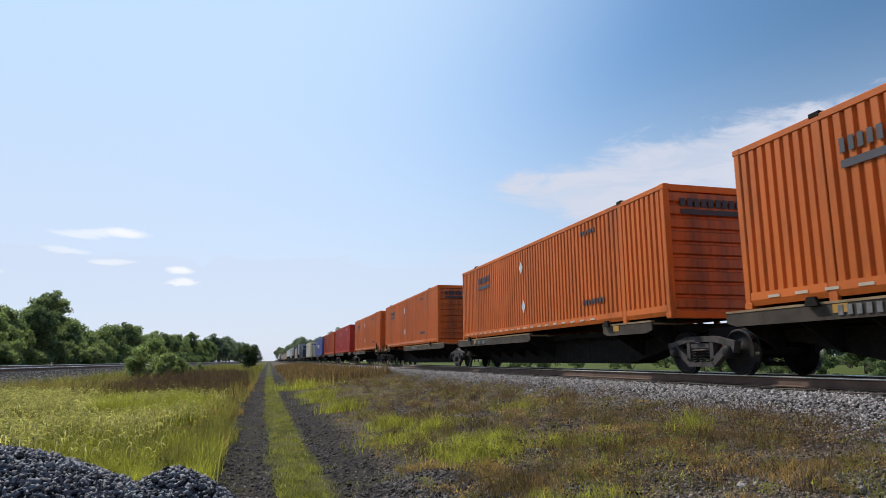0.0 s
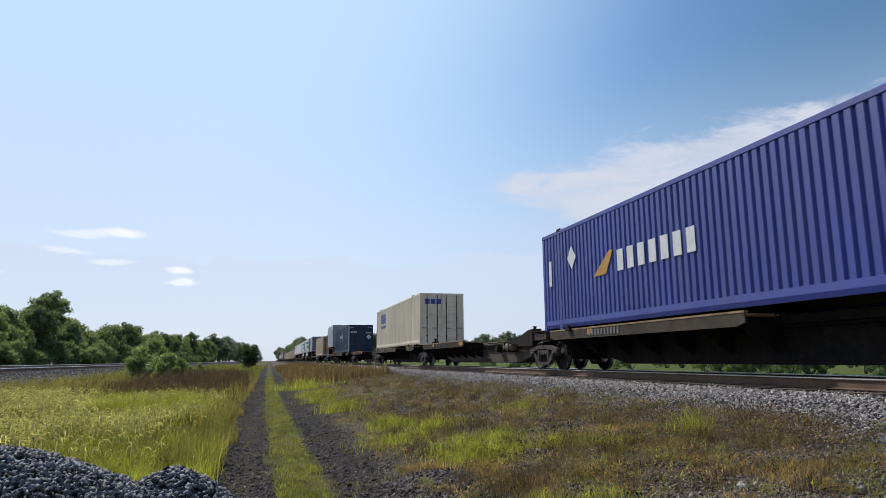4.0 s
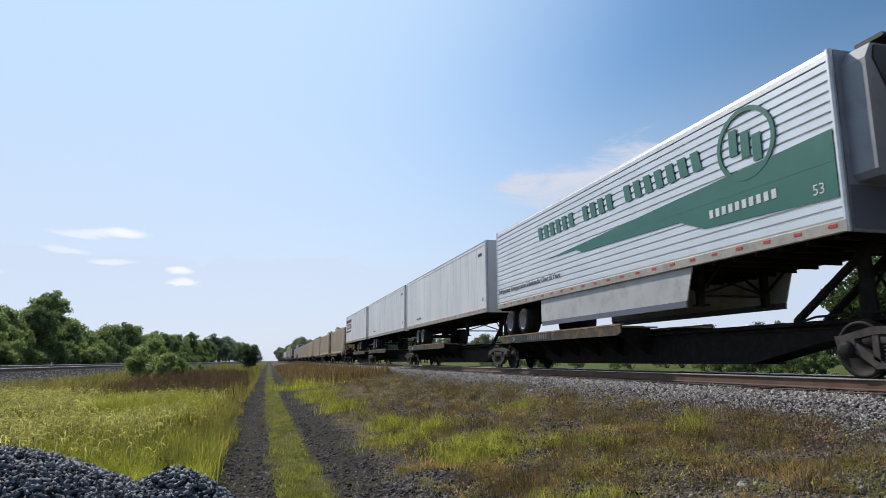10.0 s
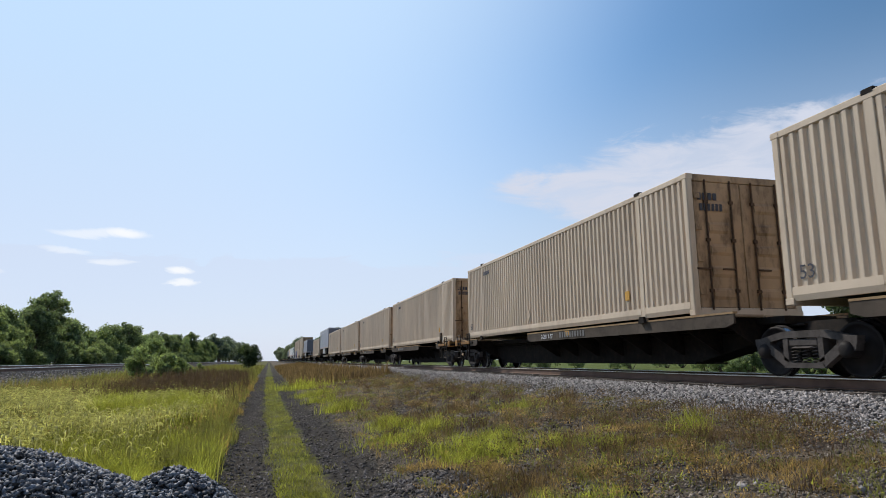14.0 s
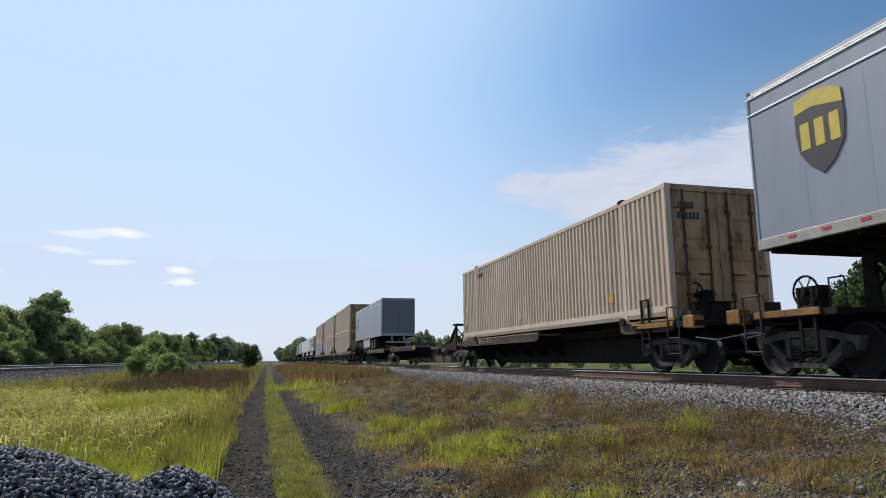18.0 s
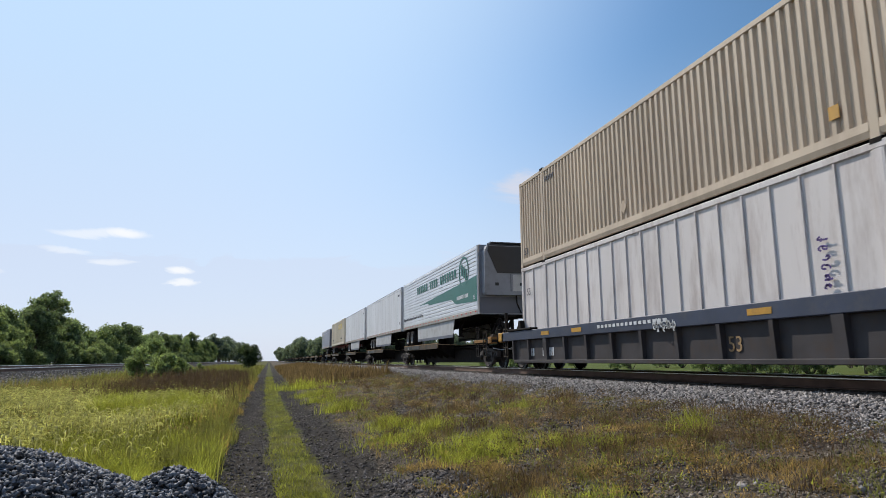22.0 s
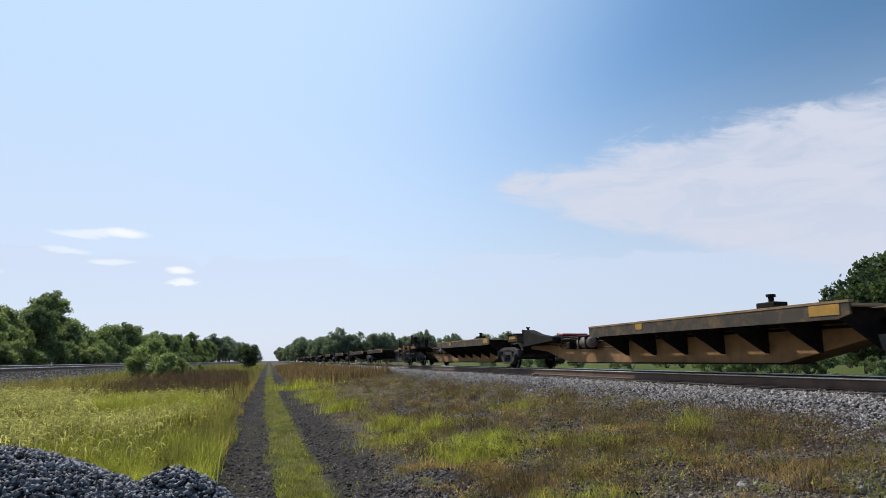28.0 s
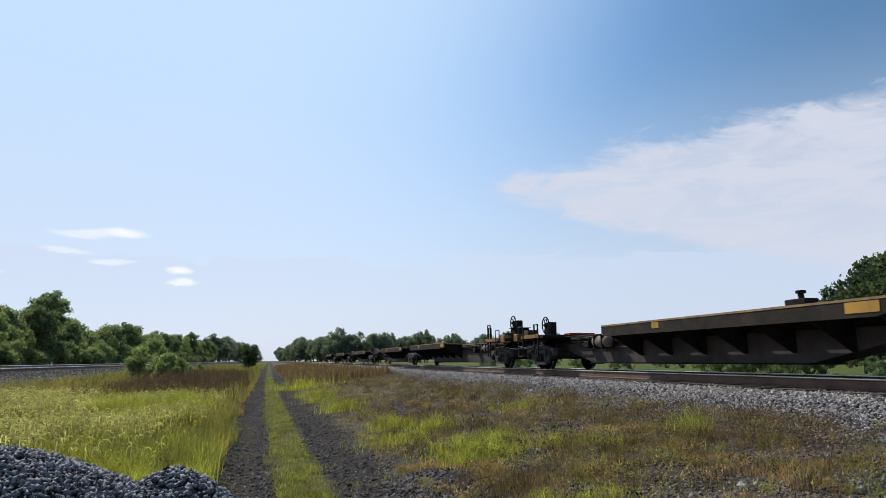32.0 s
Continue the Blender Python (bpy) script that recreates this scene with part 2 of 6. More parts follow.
    "grass_lush": foliage("lush_green_grass", (0.270, 0.280, 0.075), 0.4, 0.5),
    "grass_dry": foliage("dry_straw_grass", (0.31, 0.215, 0.118), 0.35, 0.45),
    "grass_brown": foliage("brown_dock_weeds", (0.165, 0.114, 0.078), 0.4, 0.35),
    "grass_rust": foliage("reddish_dried_dock", (0.105, 0.070, 0.058), 0.3, 0.3),
    "grass_olive": foliage("olive_weeds", (0.195, 0.190, 0.082), 0.4, 0.45),
    "leaf_dark": foliage("dark_shaded_leaves", (0.060, 0.085, 0.048)),
    # pale trailer nose; the shade on it is put into this grey
    "skin_shaded": material("shade_greyed_panel", (0.27, 0.28, 0.31), 0.5, 0, 0.08, 0.8, 0.05, 40, (0.15, 0.14, 0.13), 0.5),
    "seed": foliage("pale_seed_heads", (0.45, 0.43, 0.235), 0.3, 0.55),
    "lip": material("sooty_brown_lip", (0.026, 0.020, 0.016), 0.8, 0, 0.3, 1.4, 0.25, 50, (0.12, 0.065, 0.035), 0.45, spec=0.2),
    "chassis_red": material("dull_red_chassis_paint", (0.16, 0.028, 0.022), 0.6, 0, 0.2, 2, 0.2, 50, (0.05, 0.025, 0.02), 0.6),
    "end_orange": material("grimy_orange_end_paint", (0.27, 0.135, 0.040), 0.7, 0, 0.3, 2.0, 0.2, 50, (0.05, 0.03, 0.02), 0.8, spec=0.25),
    "lip_worn": material("worn_brown_deck_edge", (0.075, 0.058, 0.044), 0.75, 0, 0.3, 1.4, 0.25, 50, (0.025, 0.018, 0.015), 0.8, spec=0.2),
    "ochre": material("ochre_paint_and_lit_edge", (0.34, 0.225, 0.115), 0.65, 0, 0.3, 1.6, 0.25, 50, (0.16, 0.08, 0.04), 0.7, spec=0.25),
    "corner_blue": material("bright_blue_corner_paint", (0.06, 0.13, 0.42), 0.5, 0, 0.12, 2.0, 0.1, 40, (0.1, 0.1, 0.12), 0.3),
    "door_bar": material("rusty_locking_bar", (0.10, 0.058, 0.034), 0.7, 0, 0.3, 3, 0.2, 50, (0.03, 0.02, 0.015), 0.7, spec=0.2),
    "seam": material("riveted_seam_strip", (0.46, 0.46, 0.47), 0.5, 0.2, 0.15, 6, 0.2, 60, (0.2, 0.19, 0.18), 0.6),
    "tank": material("dusty_tan_reservoir", (0.20, 0.155, 0.12), 0.7, 0, 0.2, 2, 0.2, 50, (0.08, 0.05, 0.035), 0.6, spec=0.2),
    "lip_yellow": material("scuffed_yellow_lip", (0.045, 0.032, 0.021), 0.7, 0, 0.3, 1.4, 0.25, 50, (0.34, 0.20, 0.05), 0.5),
}


# ---- mesh helpers ----
class Build:
    """Gathers plain solids into one mesh."""

    def __init__(self):
        self.v, self.f, self.smooth = [], [], []

    def add(self, verts, faces, smooth=False):
        n = len(self.v)
        self.v += [tuple(p) for p in verts]
        self.f += [tuple(i + n for i in q) for q in faces]
        self.smooth += [smooth] * len(faces)
        return self

    def box(self, x0, x1, y0, y1, z0, z1, c=0.0):
        """A box with chamfered long edges when c is given."""
        if c <= 0:
            vs = [(x, y, z) for x in (x0, x1) for y in (y0, y1) for z in (z0, z1)]
            fs = [(0, 1, 3, 2), (4, 6, 7, 5), (0, 4, 5, 1), (2, 3, 7, 6), (0, 2, 6, 4), (1, 5, 7, 3)]
            return self.add(vs, fs)
        dims = (x1 - x0, y1 - y0, z1 - z0)
        k = dims.index(max(dims))
        lo, hi = (x0, y0, z0), (x1, y1, z1)
        i, j = [a for a in range(3) if a != k]
        ring = [(lo[i] + c, lo[j]), (hi[i] - c, lo[j]), (hi[i], lo[j] + c), (hi[i], hi[j] - c), (hi[i] - c, hi[j]), (lo[i] + c, hi[j]), (lo[i], hi[j] - c), (lo[i], lo[j] + c)]
        vs = []
        for e in (lo[k], hi[k]):
            for a, b in ring:
                p = [0, 0, 0]
                p[i], p[j], p[k] = a, b, e
                vs.append(p)
        fs = [(q, (q + 1) % 8, 8 + (q + 1) % 8, 8 + q) for q in range(8)] + [tuple(range(7, -1, -1)), tuple(range(8, 16))]
        if k == 1:
            fs = [tuple(reversed(q)) for q in fs]
        return self.add(vs, fs)

    def prism(self, poly, axis, a, b):
        """A polygon, given in the two other axes in order, pushed along axis from a to b."""
        n, vs = len(poly), []
        for e in (a, b):
            for p in poly:
                q = list(p)
                q.insert(axis, e)
                vs.append(q)
        fs = [(i, (i + 1) % n, n + (i + 1) % n, n + i) for i in range(n)] + [tuple(range(n - 1, -1, -1)), tuple(range(n, 2 * n))]
        return self.add(vs, fs)

    def tube(self, p, q, r, n=8, r2=None):
        p, q = Vector(p), Vector(q)
        d = (q - p).normalized()
        u = d.orthogonal().normalized()
        w = d.cross(u)
        r2 = r if r2 is None else r2
        vs = [p + (u * math.cos(t) + w * math.sin(t)) * r for t in [2 * math.pi * i / n for i in range(n)]]
        vs += [q + (u * math.cos(t) + w * math.sin(t)) * r2 for t in [2 * math.pi * i / n for i in range(n)]]
        self.add(vs, [(i, (i + 1) % n, n + (i + 1) % n, n + i) for i in range(n)], True)
        return self.add(vs, [tuple(range(n - 1, -1, -1)), tuple(range(n, 2 * n))])

    def lathe_x(self, prof, n=24, at=(0, 0, 0)):
        """prof: (x, radius) pairs, turned round the x axis."""
        vs = [(at[0] + x, at[1] + r * math.cos(2 * math.pi * i / n), at[2] + r * math.sin(2 * math.pi * i / n)) for x, r in prof for i in range(n)]
        fs = [(k * n + i, k * n + (i + 1) % n, (k + 1) * n + (i + 1) % n, (k + 1) * n + i) for k in range(len(prof) - 1) for i in range(n)]
        return self.add(vs, fs, True)

    def lathe_y(self, prof, n=16, at=(0, 0, 0)):
        """prof: (y, radius) pairs, turned round the y axis."""
        vs = [(at[0] + r * math.cos(2 * math.pi * i / n), at[1] + y, at[2] + r * math.sin(2 * math.pi * i / n)) for y, r in prof for i in range(n)]
        fs = [(k * n + i, k * n + (i + 1) % n, (k + 1) * n + (i + 1) % n, (k + 1) * n + i) for k in range(len(prof) - 1) for i in range(n)]
        return self.add(vs, fs, True)

    def sweep(self, pts, r, n=6):
        for a, b in zip(pts, pts[1:]):
            self.tube(a, b, r, n)
        return self

    def mesh(self, name, mat):
        me = bpy.data.meshes.new(name)
        me.from_pydata(self.v, [], self.f)
        me.polygons.foreach_set("use_smooth", self.smooth)
        me.materials.append(mat)
        bm = bmesh.new()
        bm.from_mesh(me)
        bmesh.ops.recalc_face_normals(bm, faces=bm.faces)
        bm.to_mesh(me)
        bm.free()
        return me


def part(name, b, mat, parent, label=""):
    """One mesh object under a thing or a part."""
    ob = new(name, b if isinstance(b, bpy.types.Mesh) else b.mesh(name, mat))
    ob.parent = parent
    if label:
        ob["label"] = label
    return ob


def thing(name, label, category, group=""):
    return tagged(new(name), label, category, group)


def lettering(text, size, mat, name="lettering"):
    """Flat letters lying in the y-z plane, read from the side that faces -x, running towards -y."""
    cu = bpy.data.curves.new(name, "FONT")
    cu.body, cu.size, cu.extrude = text, size, 0.003
    ob = new(name, cu)
    me = bpy.data.meshes.new_from_object(ob.evaluated_get(bpy.context.evaluated_depsgraph_get()))
    bpy.data.objects.remove(ob)
    me.transform(Matrix(((0, 0, -1, 0), (-1, 0, 0, 0), (0, 1, 0, 0), (0, 0, 0, 1))))
    me.materials.clear()
    me.materials.append(mat)
    return me


# ---- loads: containers ----
CW, CH, CL = 2.75, 3.10, 16.15      # width, height, length of a long container
HX = CW / 2


def corrugated(y0, y1, z0, z1, x_out, x_in, pitch=0.228, wide=0.0):
    """One pressed sheet with upright flutes between y0 and y1; x_out is the proud face."""
    n = max(2, round((y1 - y0) / pitch))
    p = (y1 - y0) / n
    line = []
    for i in range(n):
        a = y0 + i * p
        line += [(x_in, a), (x_in, a + p * (0.30 - wide)), (x_out, a + p * (0.46 - wide)), (x_out, a + p * 0.84)]
    line.append((x_in, y1))
    b = Build()
    b.add([(x, y, z) for z in (z0, z1) for x, y in line], [(i, i + 1, len(line) + i + 1, len(line) + i) for i in range(len(line) - 1)])
    return b


def bar_text(parent, mat, y_start, z, length, h, x=-HX - 0.006, n=4, gap=0.25, name="lettering", slant=0.0, skip=()):
    """Unreadable or withheld writing: a row of plain bars along -y."""
    b = Build()
    w = length / n
    if n > 4:
        gap = max(gap, 0.40)
    for i in range(n):
        if i in skip:
            continue
        y1 = y_start - i * w
        y0 = y1 - w * (1 - gap)
        b.prism([(y0 - slant, z + h), (y1 - slant, z + h), (y1, z), (y0, z)], 0, x - 0.004, x + 0.004)
    ob = part(name, b, mat, parent)
    if n > 2:
        ob["kind"] = "stuff"
    return ob


def container(label, paint, L=CL, door_paint=None, style="flutes", near="doors", group="containers on the train", post=6.1, marks=None):
    c = thing("freight_container", label, "container", group)
    mat = M[paint]
    h = L / 2
    zb, zt = 0.30, CH - 0.13
    posts = [p for p in (-post, post) if abs(p) < h - 0.4]
    for s, name in ((-1, "side_wall"), (1, "side_wall")):
        out, inn = s * (HX - 0.012), s * (HX - 0.062)
        cuts = [-h + 0.16] + [q for p in posts for q in (p - 0.09, p + 0.09)] + [h - 0.16]
        b = Build()
        for a, e in zip(cuts[::2], cuts[1::2]):
            if style == "flutes":
                w = corrugated(a, e, zb, zt, out, inn, wide=0.0 if paint in ("tan", "cream") else 0.17)
            else:
                w = Build().box(min(s * (HX - 0.07), s * (HX - 0.04)), max(s * (HX - 0.07), s * (HX - 0.04)), a, e, zb, zt)
                n = max(1, round((e - a) / 0.72))
                for i in range(n + 1 if s < 0 else 0):
                    y = a + (e - a) * i / n
                    part("panel_seam", Build().box(-HX + 0.008, -HX + 0.042, y - 0.022, y + 0.022, zb, zt), mat, c)
            b.add(w.v, w.f)
        part(name, b, mat, c)
        for p in posts:
            part("lift_post", Build().box(min(s * (HX - 0.08), s * (HX - 0.004)), max(s * (HX - 0.08), s * (HX - 0.004)), p - 0.09, p + 0.09, 0.0, CH - 0.02, 0.012), mat, c)
        part("top_rail", Build().box(min(s * (HX - 0.09), s * HX), max(s * (HX - 0.09), s * HX), -h + 0.15, h - 0.15, zt, CH, 0.015), mat, c)
        rail = Build()
        for a, e in zip(cuts[::2], cuts[1::2]):
            rail.prism([(s * (HX - 0.10), 0.06), (s * (HX - 0.03), 0.06), (s * HX, 0.16), (s * (HX - 0.008), zb), (s * (HX - 0.10), zb)], 1, a, e)
        part("bottom_rail", rail, mat, c)
        for e in (-1, 1):
            part("corner_post", Build().box(min(s * (HX - 0.16), s * HX), max(s * (HX - 0.16), s * HX), min(e * (h - 0.16), e * h), max(e * (h - 0.16), e * h), 0.12, CH - 0.12, 0.02), mat, c)
    for e in (-1, 1):
        for s in (-1, 1):
            for z in (0, CH - 0.118):
                part("corner_casting", Build().box(min(s * (HX - 0.165), s * (HX + 0.004)), max(s * (HX - 0.165), s * (HX + 0.004)), min(e * (h - 0.175), e * (h + 0.004)), max(e * (h - 0.175), e * (h + 0.004)), z, z + 0.122, 0.012), mat, c)
    for p in posts:
        for s in (-1, 1):
            part("lift_casting", Build().box(min(s * (HX - 0.14), s * (HX + 0.006)), max(s * (HX - 0.14), s * (HX + 0.006)), p - 0.1, p + 0.1, CH - 0.05, CH + 0.05, 0.015), M["soot"], c)
    part("roof", Build().box(-HX + 0.09, HX - 0.09, -h + 0.16, h - 0.16, CH - 0.05, CH - 0.015), mat, c)
    part("floor", Build().box(-HX + 0.10, HX - 0.10, -h + 0.16, h - 0.16, 0.14, 0.26), M["soot"], c)
    # the two ends
    for e, kind in ((-1, near), (1, "ribs" if near == "doors" else "doors")):
        y = e * h
        part("header", Build().box(-HX + 0.16, HX - 0.16, min(y, y - e * 0.1), max(y, y - e * 0.1), CH - 0.16, CH, 0.012), M[door_paint or paint], c)
        part("sill", Build().box(-HX + 0.16, HX - 0.16, min(y, y - e * 0.1), max(y, y - e * 0.1), 0.0, 0.17, 0.012), mat, c)
        if kind == "doors":
            for s in (-1, 1):
                d = part("door", Build().box(min(s * 0.012, s * (HX - 0.17)), max(s * 0.012, s * (HX - 0.17)), min(y - e * 0.02, y - e * 0.075), max(y - e * 0.02, y - e * 0.075), 0.18, CH - 0.17), M[door_paint or paint], c)
                for k in (0.28, 0.92):
                    part("locking_bar", Build().tube((s * k, y + e * 0.01, 0.12), (s * k, y + e * 0.01, CH - 0.12), 0.024, 6), M["door_bar"], d)
                    part("lock_handle", Build().box(min(s * k, s * (k + 0.34)), max(s * k, s * (k + 0.34)), y + e * 0.03 - 0.01, y + e * 0.03 + 0.01, 0.98, 1.02), M["door_bar"], d)
                press, clamp = Build(), Build()
                for z in (0.34, 0.82, 1.30, 1.78, 2.26):
                    press.prism([(y - e * 0.021, z), (y + e * 0.006, z + 0.07), (y + e * 0.006, z + 0.19), (y - e * 0.021, z + 0.26)], 0, min(s * 0.34, s * 0.86), max(s * 0.34, s * 0.86))
                for k in (0.28, 0.92):
                    for z in (0.50, 1.60, 2.45):
                        clamp.box(s * k - 0.05, s * k + 0.05, y - 0.03, y + 0.03, z, z + 0.07)
                part("door_pressing", press, M[door_paint or paint], d)
                part("bar_bracket", clamp, M["door_bar"], d)
                b = Build()
                for z in (0.45, 1.15, 1.85, 2.55):
                    b.box(min(s * (HX - 0.16), s * (HX - 0.30)), max(s * (HX - 0.16), s * (HX - 0.30)), y - 0.025, y + 0.025, z, z + 0.12)
                part("hinge", b, M[door_paint or paint], d)
        else:
            n = 9
            b = Build()
            zz = [0.17 + (CH - 0.33) * i / n for i in range(n + 1)]
            line = []
            for a, q in zip(zz, zz[1:]):
                k = q - a
                line += [(y - e * 0.08, a), (y - e * 0.08, a + k * 0.16), (y - e * 0.02, a + k * 0.26), (y - e * 0.02, a + k * 0.9)]
            line.append((y - e * 0.08, zz[-1]))
            b.add([(x, q, z) for x in (-HX + 0.16, HX - 0.16) for q, z in line], [(i, i + 1, len(line) + i + 1, len(line) + i) for i in range(len(line) - 1)])
            part("end_wall", b, M["orange_end"] if paint in ("orange", "vermilion") else mat, c)
    if marks:
        marks(c, h)
    return c


def diamond(c, y, z, s=0.22, mat="mark_white"):
    part("hazard_placard", Build().prism([(y - s * 0.8, z), (y, z - s), (y + s * 0.8, z), (y, z + s)], 0, -HX - 0.012, -HX - 0.002), M[mat], c, "worn diamond placard")


def marks_orange(c, h):
    bar_text(c, M["mark_dark"], h - 2.4, CH * 0.74, 1.5, 0.24, n=9, gap=0.18)
    bar_text(c, M["mark_dark"], h - 2.4, CH * 0.66, 1.5, 0.13, n=1, gap=0.05)
    diamond(c, 0.75, 2.35), diamond(c, 0.6, 0.95)
    bar_text(c, M["mark_dark"], -3.9, 2.62, 0.9, 0.12, n=6)
    bar_text(c, M["mark_dark"], -3.9, 0.62, 1.3, 0.14, n=8)
    b = Build()
    for i in range(10):
        b.box(-0.95 + i * 0.19, -0.95 + i * 0.19 + 0.14, -h - 0.012, -h - 0.002, 2.58, 2.78)
    b.box(-0.95, 0.95, -h - 0.012, -h - 0.002, 2.40, 2.52)
    part("end_lettering", b, M["mark_dark"], c)
    t = Build()
    for i in range(20):
        y = h - 0.6 - i * 0.62
        t.box(-HX - 0.008, -HX - 0.001, y - 0.27, y, 0.175, 0.225)
    part("reflective_tape", t, M["tan"], c)["kind"] = "stuff"


def marks_red(c, h):
    diamond(c, 0.75, 2.35), diamond(c, 0.65, 0.95)
    bar_text(c, M["mark_dark"], h - 1.0, CH * 0.72, 0.8, 0.3, n=4)
    bar_text(c, M["mark_white"], -4.4, 2.6, 1.4, 0.13, n=7)
    for x, z, s in ((-0.62, 2.18, 0.26), (-0.60, 1.0, 0.22)):
        part("end_placard", Build().prism([(x - s, z), (x, z - s), (x + s, z), (x, z + s)], 1, -h - 0.012, -h - 0.002), M["tan"], c, "worn pale diamond placard")
    b = Build().box(-0.95, 0.35, -h - 0.012, -h - 0.002, 2.62, 2.80)
    part("end_lettering", b, M["mark_dark"], c)


def marks_tan(c, h):
    bar_text(c, M["mark_dark"], h - 2.25, 2.60, 0.75, 0.15, n=6)
    diamond(c, 1.0, 0.62, 0.19, "tan")
    me = lettering("53", 0.34, M["mark_dark"])
    part("size_mark", me, None, c).matrix_local = pose(-HX - 0.004, h - 0.35, 0.42)
    b = Build()
    for i in range(4):
        b.box(-1.12 + i * 0.13, -1.12 + i * 0.13 + 0.09, -h - 0.012, -h - 0.002, 2.52, 2.68)
    for i in range(6):
        b.box(-1.08 + i * 0.10, -1.08 + i * 0.10 + 0.07, -h - 0.012, -h - 0.002, 2.28, 2.44)
    part("end_lettering", b, M["mark_dark"], c)
    part("orange_patch", Build().box(-HX - 0.01, -HX - 0.001, -5.55, -5.35, 0.55, 0.78), M["yellow"], c)


def marks_navy(c, h):
    bar_text(c, M["mark_white"], 0.9, 1.80, 1.6, 0.34, n=4, gap=0.5)
    b = Build()
    y, z = -1.2, 1.97
    for s in (0.44, 0.25):
        k = [(y - s * 0.8, z), (y, z - s), (y + s * 0.8, z), (y, z + s)]
        q = [(y + (a - y) * 0.76, z + (d - z) * 0.76) for a, d in k]
        for i in range(4):
            j = (i + 1) % 4
            b.prism([k[i], k[j], q[j], q[i]], 0, -HX - 0.012, -HX - 0.002)
    part("emblem", b, M["mark_white"], c)
    bar_text(c, M["mark_dim"], -4.2, 0.75, 1.2, 0.18, n=6)
    bar_text(c, M["mark_dim"], -4.1, 2.6, 0.45, 0.14, n=3)
    diamond(c, 4.2, 1.9, 0.2, "mark_dim")
    for a in (-h, h - 0.09):
        part("pale_corner_strip", Build().box(-HX - 0.006, -HX + 0.05, a - 0.006, a + 0.096, 0.13, CH - 0.13), M["cream"], c)
    b = Build()
    for i in range(4):
        b.box(-1.15 + i * 0.17, -1.15 + i * 0.17 + 0.13, -h - 0.012, -h - 0.002, 2.22, 2.36)
    for s in (-1, 1):
        b.box(min(s * 0.8, s * 1.2), max(s * 0.8, s * 1.2), -h - 0.012, -h - 0.002, 2.78, 2.82)
    for i in range(6):
        b.box(0.55 + i * 0.10, 0.55 + i * 0.10 + 0.07, -h - 0.012, -h - 0.002, 2.15, 2.29)
    b.prism([(0.62, 1.75), (0.9, 1.45), (1.18, 1.75), (0.9, 2.05)], 1, -h - 0.012, -h - 0.002)
    part("end_lettering", b, M["mark_white"], c)


def marks_blue(c, h):
    bar_text(c, M["mark_white"], 2.6, 1.35, 3.4, 0.55, n=7, gap=0.2)
    part("swoosh", Build().prism([(3.9, 1.35), (3.2, 1.35), (2.8, 1.95), (3.0, 1.95)], 0, -HX - 0.012, -HX - 0.002), M["yellow"], c)
    diamond(c, 5.2, 2.1, 0.35)
    bar_text(c, M["mark_white"], h - 0.5, 1.4, 0.25, 0.8, n=1)
    b = Build().prism([(-0.2, 2.3), (0.2, 1.95), (0.6, 2.3), (0.2, 2.65)], 1, -h - 0.012, -h - 0.002)
    part("end_emblem", b, M["mark_white"], c)


def marks_cream(c, h):
    bar_text(c, M["mark_blue"], h - 2.3, 1.95, 2.1, 0.72, n=3, gap=0.12, slant=-0.12)
    bar_text(c, M["mark_blue"], h - 2.3, 1.55, 2.1, 0.22, n=10, gap=0.25)
    b = Build()
    for i in range(3):
        b.box(-1.05 + i * 0.36, -1.05 + i * 0.36 + 0.29, -h - 0.012, -h - 0.002, 2.45, 2.75)
    part("end_lettering", b, M["mark_blue"], c)


def marks_vermilion(c, h):
    bar_text(c, M["mark_dark"], h - 2.6, CH * 0.80, 1.5, 0.22, n=9, gap=0.22)
    bar_text(c, M["mark_dark"], h - 2.6, CH * 0.73, 1.5, 0.13, n=1, gap=0.05)
    for y in (h - 1.9, -5.4):
        part("cream_post", Build().box(-HX - 0.014, -HX - 0.001, y - 0.26, y - 0.14, 0.3, CH - 0.13).box(-HX - 0.014, -HX - 0.001, y + 0.06, y + 0.24, 0.3, CH - 0.13), M["ochre"], c)
    diamond(c, -6.9, 1.9, 0.28, "mark_dark"), diamond(c, h - 3.6, 0.75, 0.28, "mark_dark")
    b = Build()
    for i in range(9):
        b.box(-0.95 + i * 0.2, -0.95 + i * 0.2 + 0.15, -h - 0.012, -h - 0.002, 2.58, 2.78)
    b.box(-0.95, 0.85, -h - 0.012, -h - 0.002, 2.40, 2.52)
    part("end_lettering", b, M["mark_dark"], c)


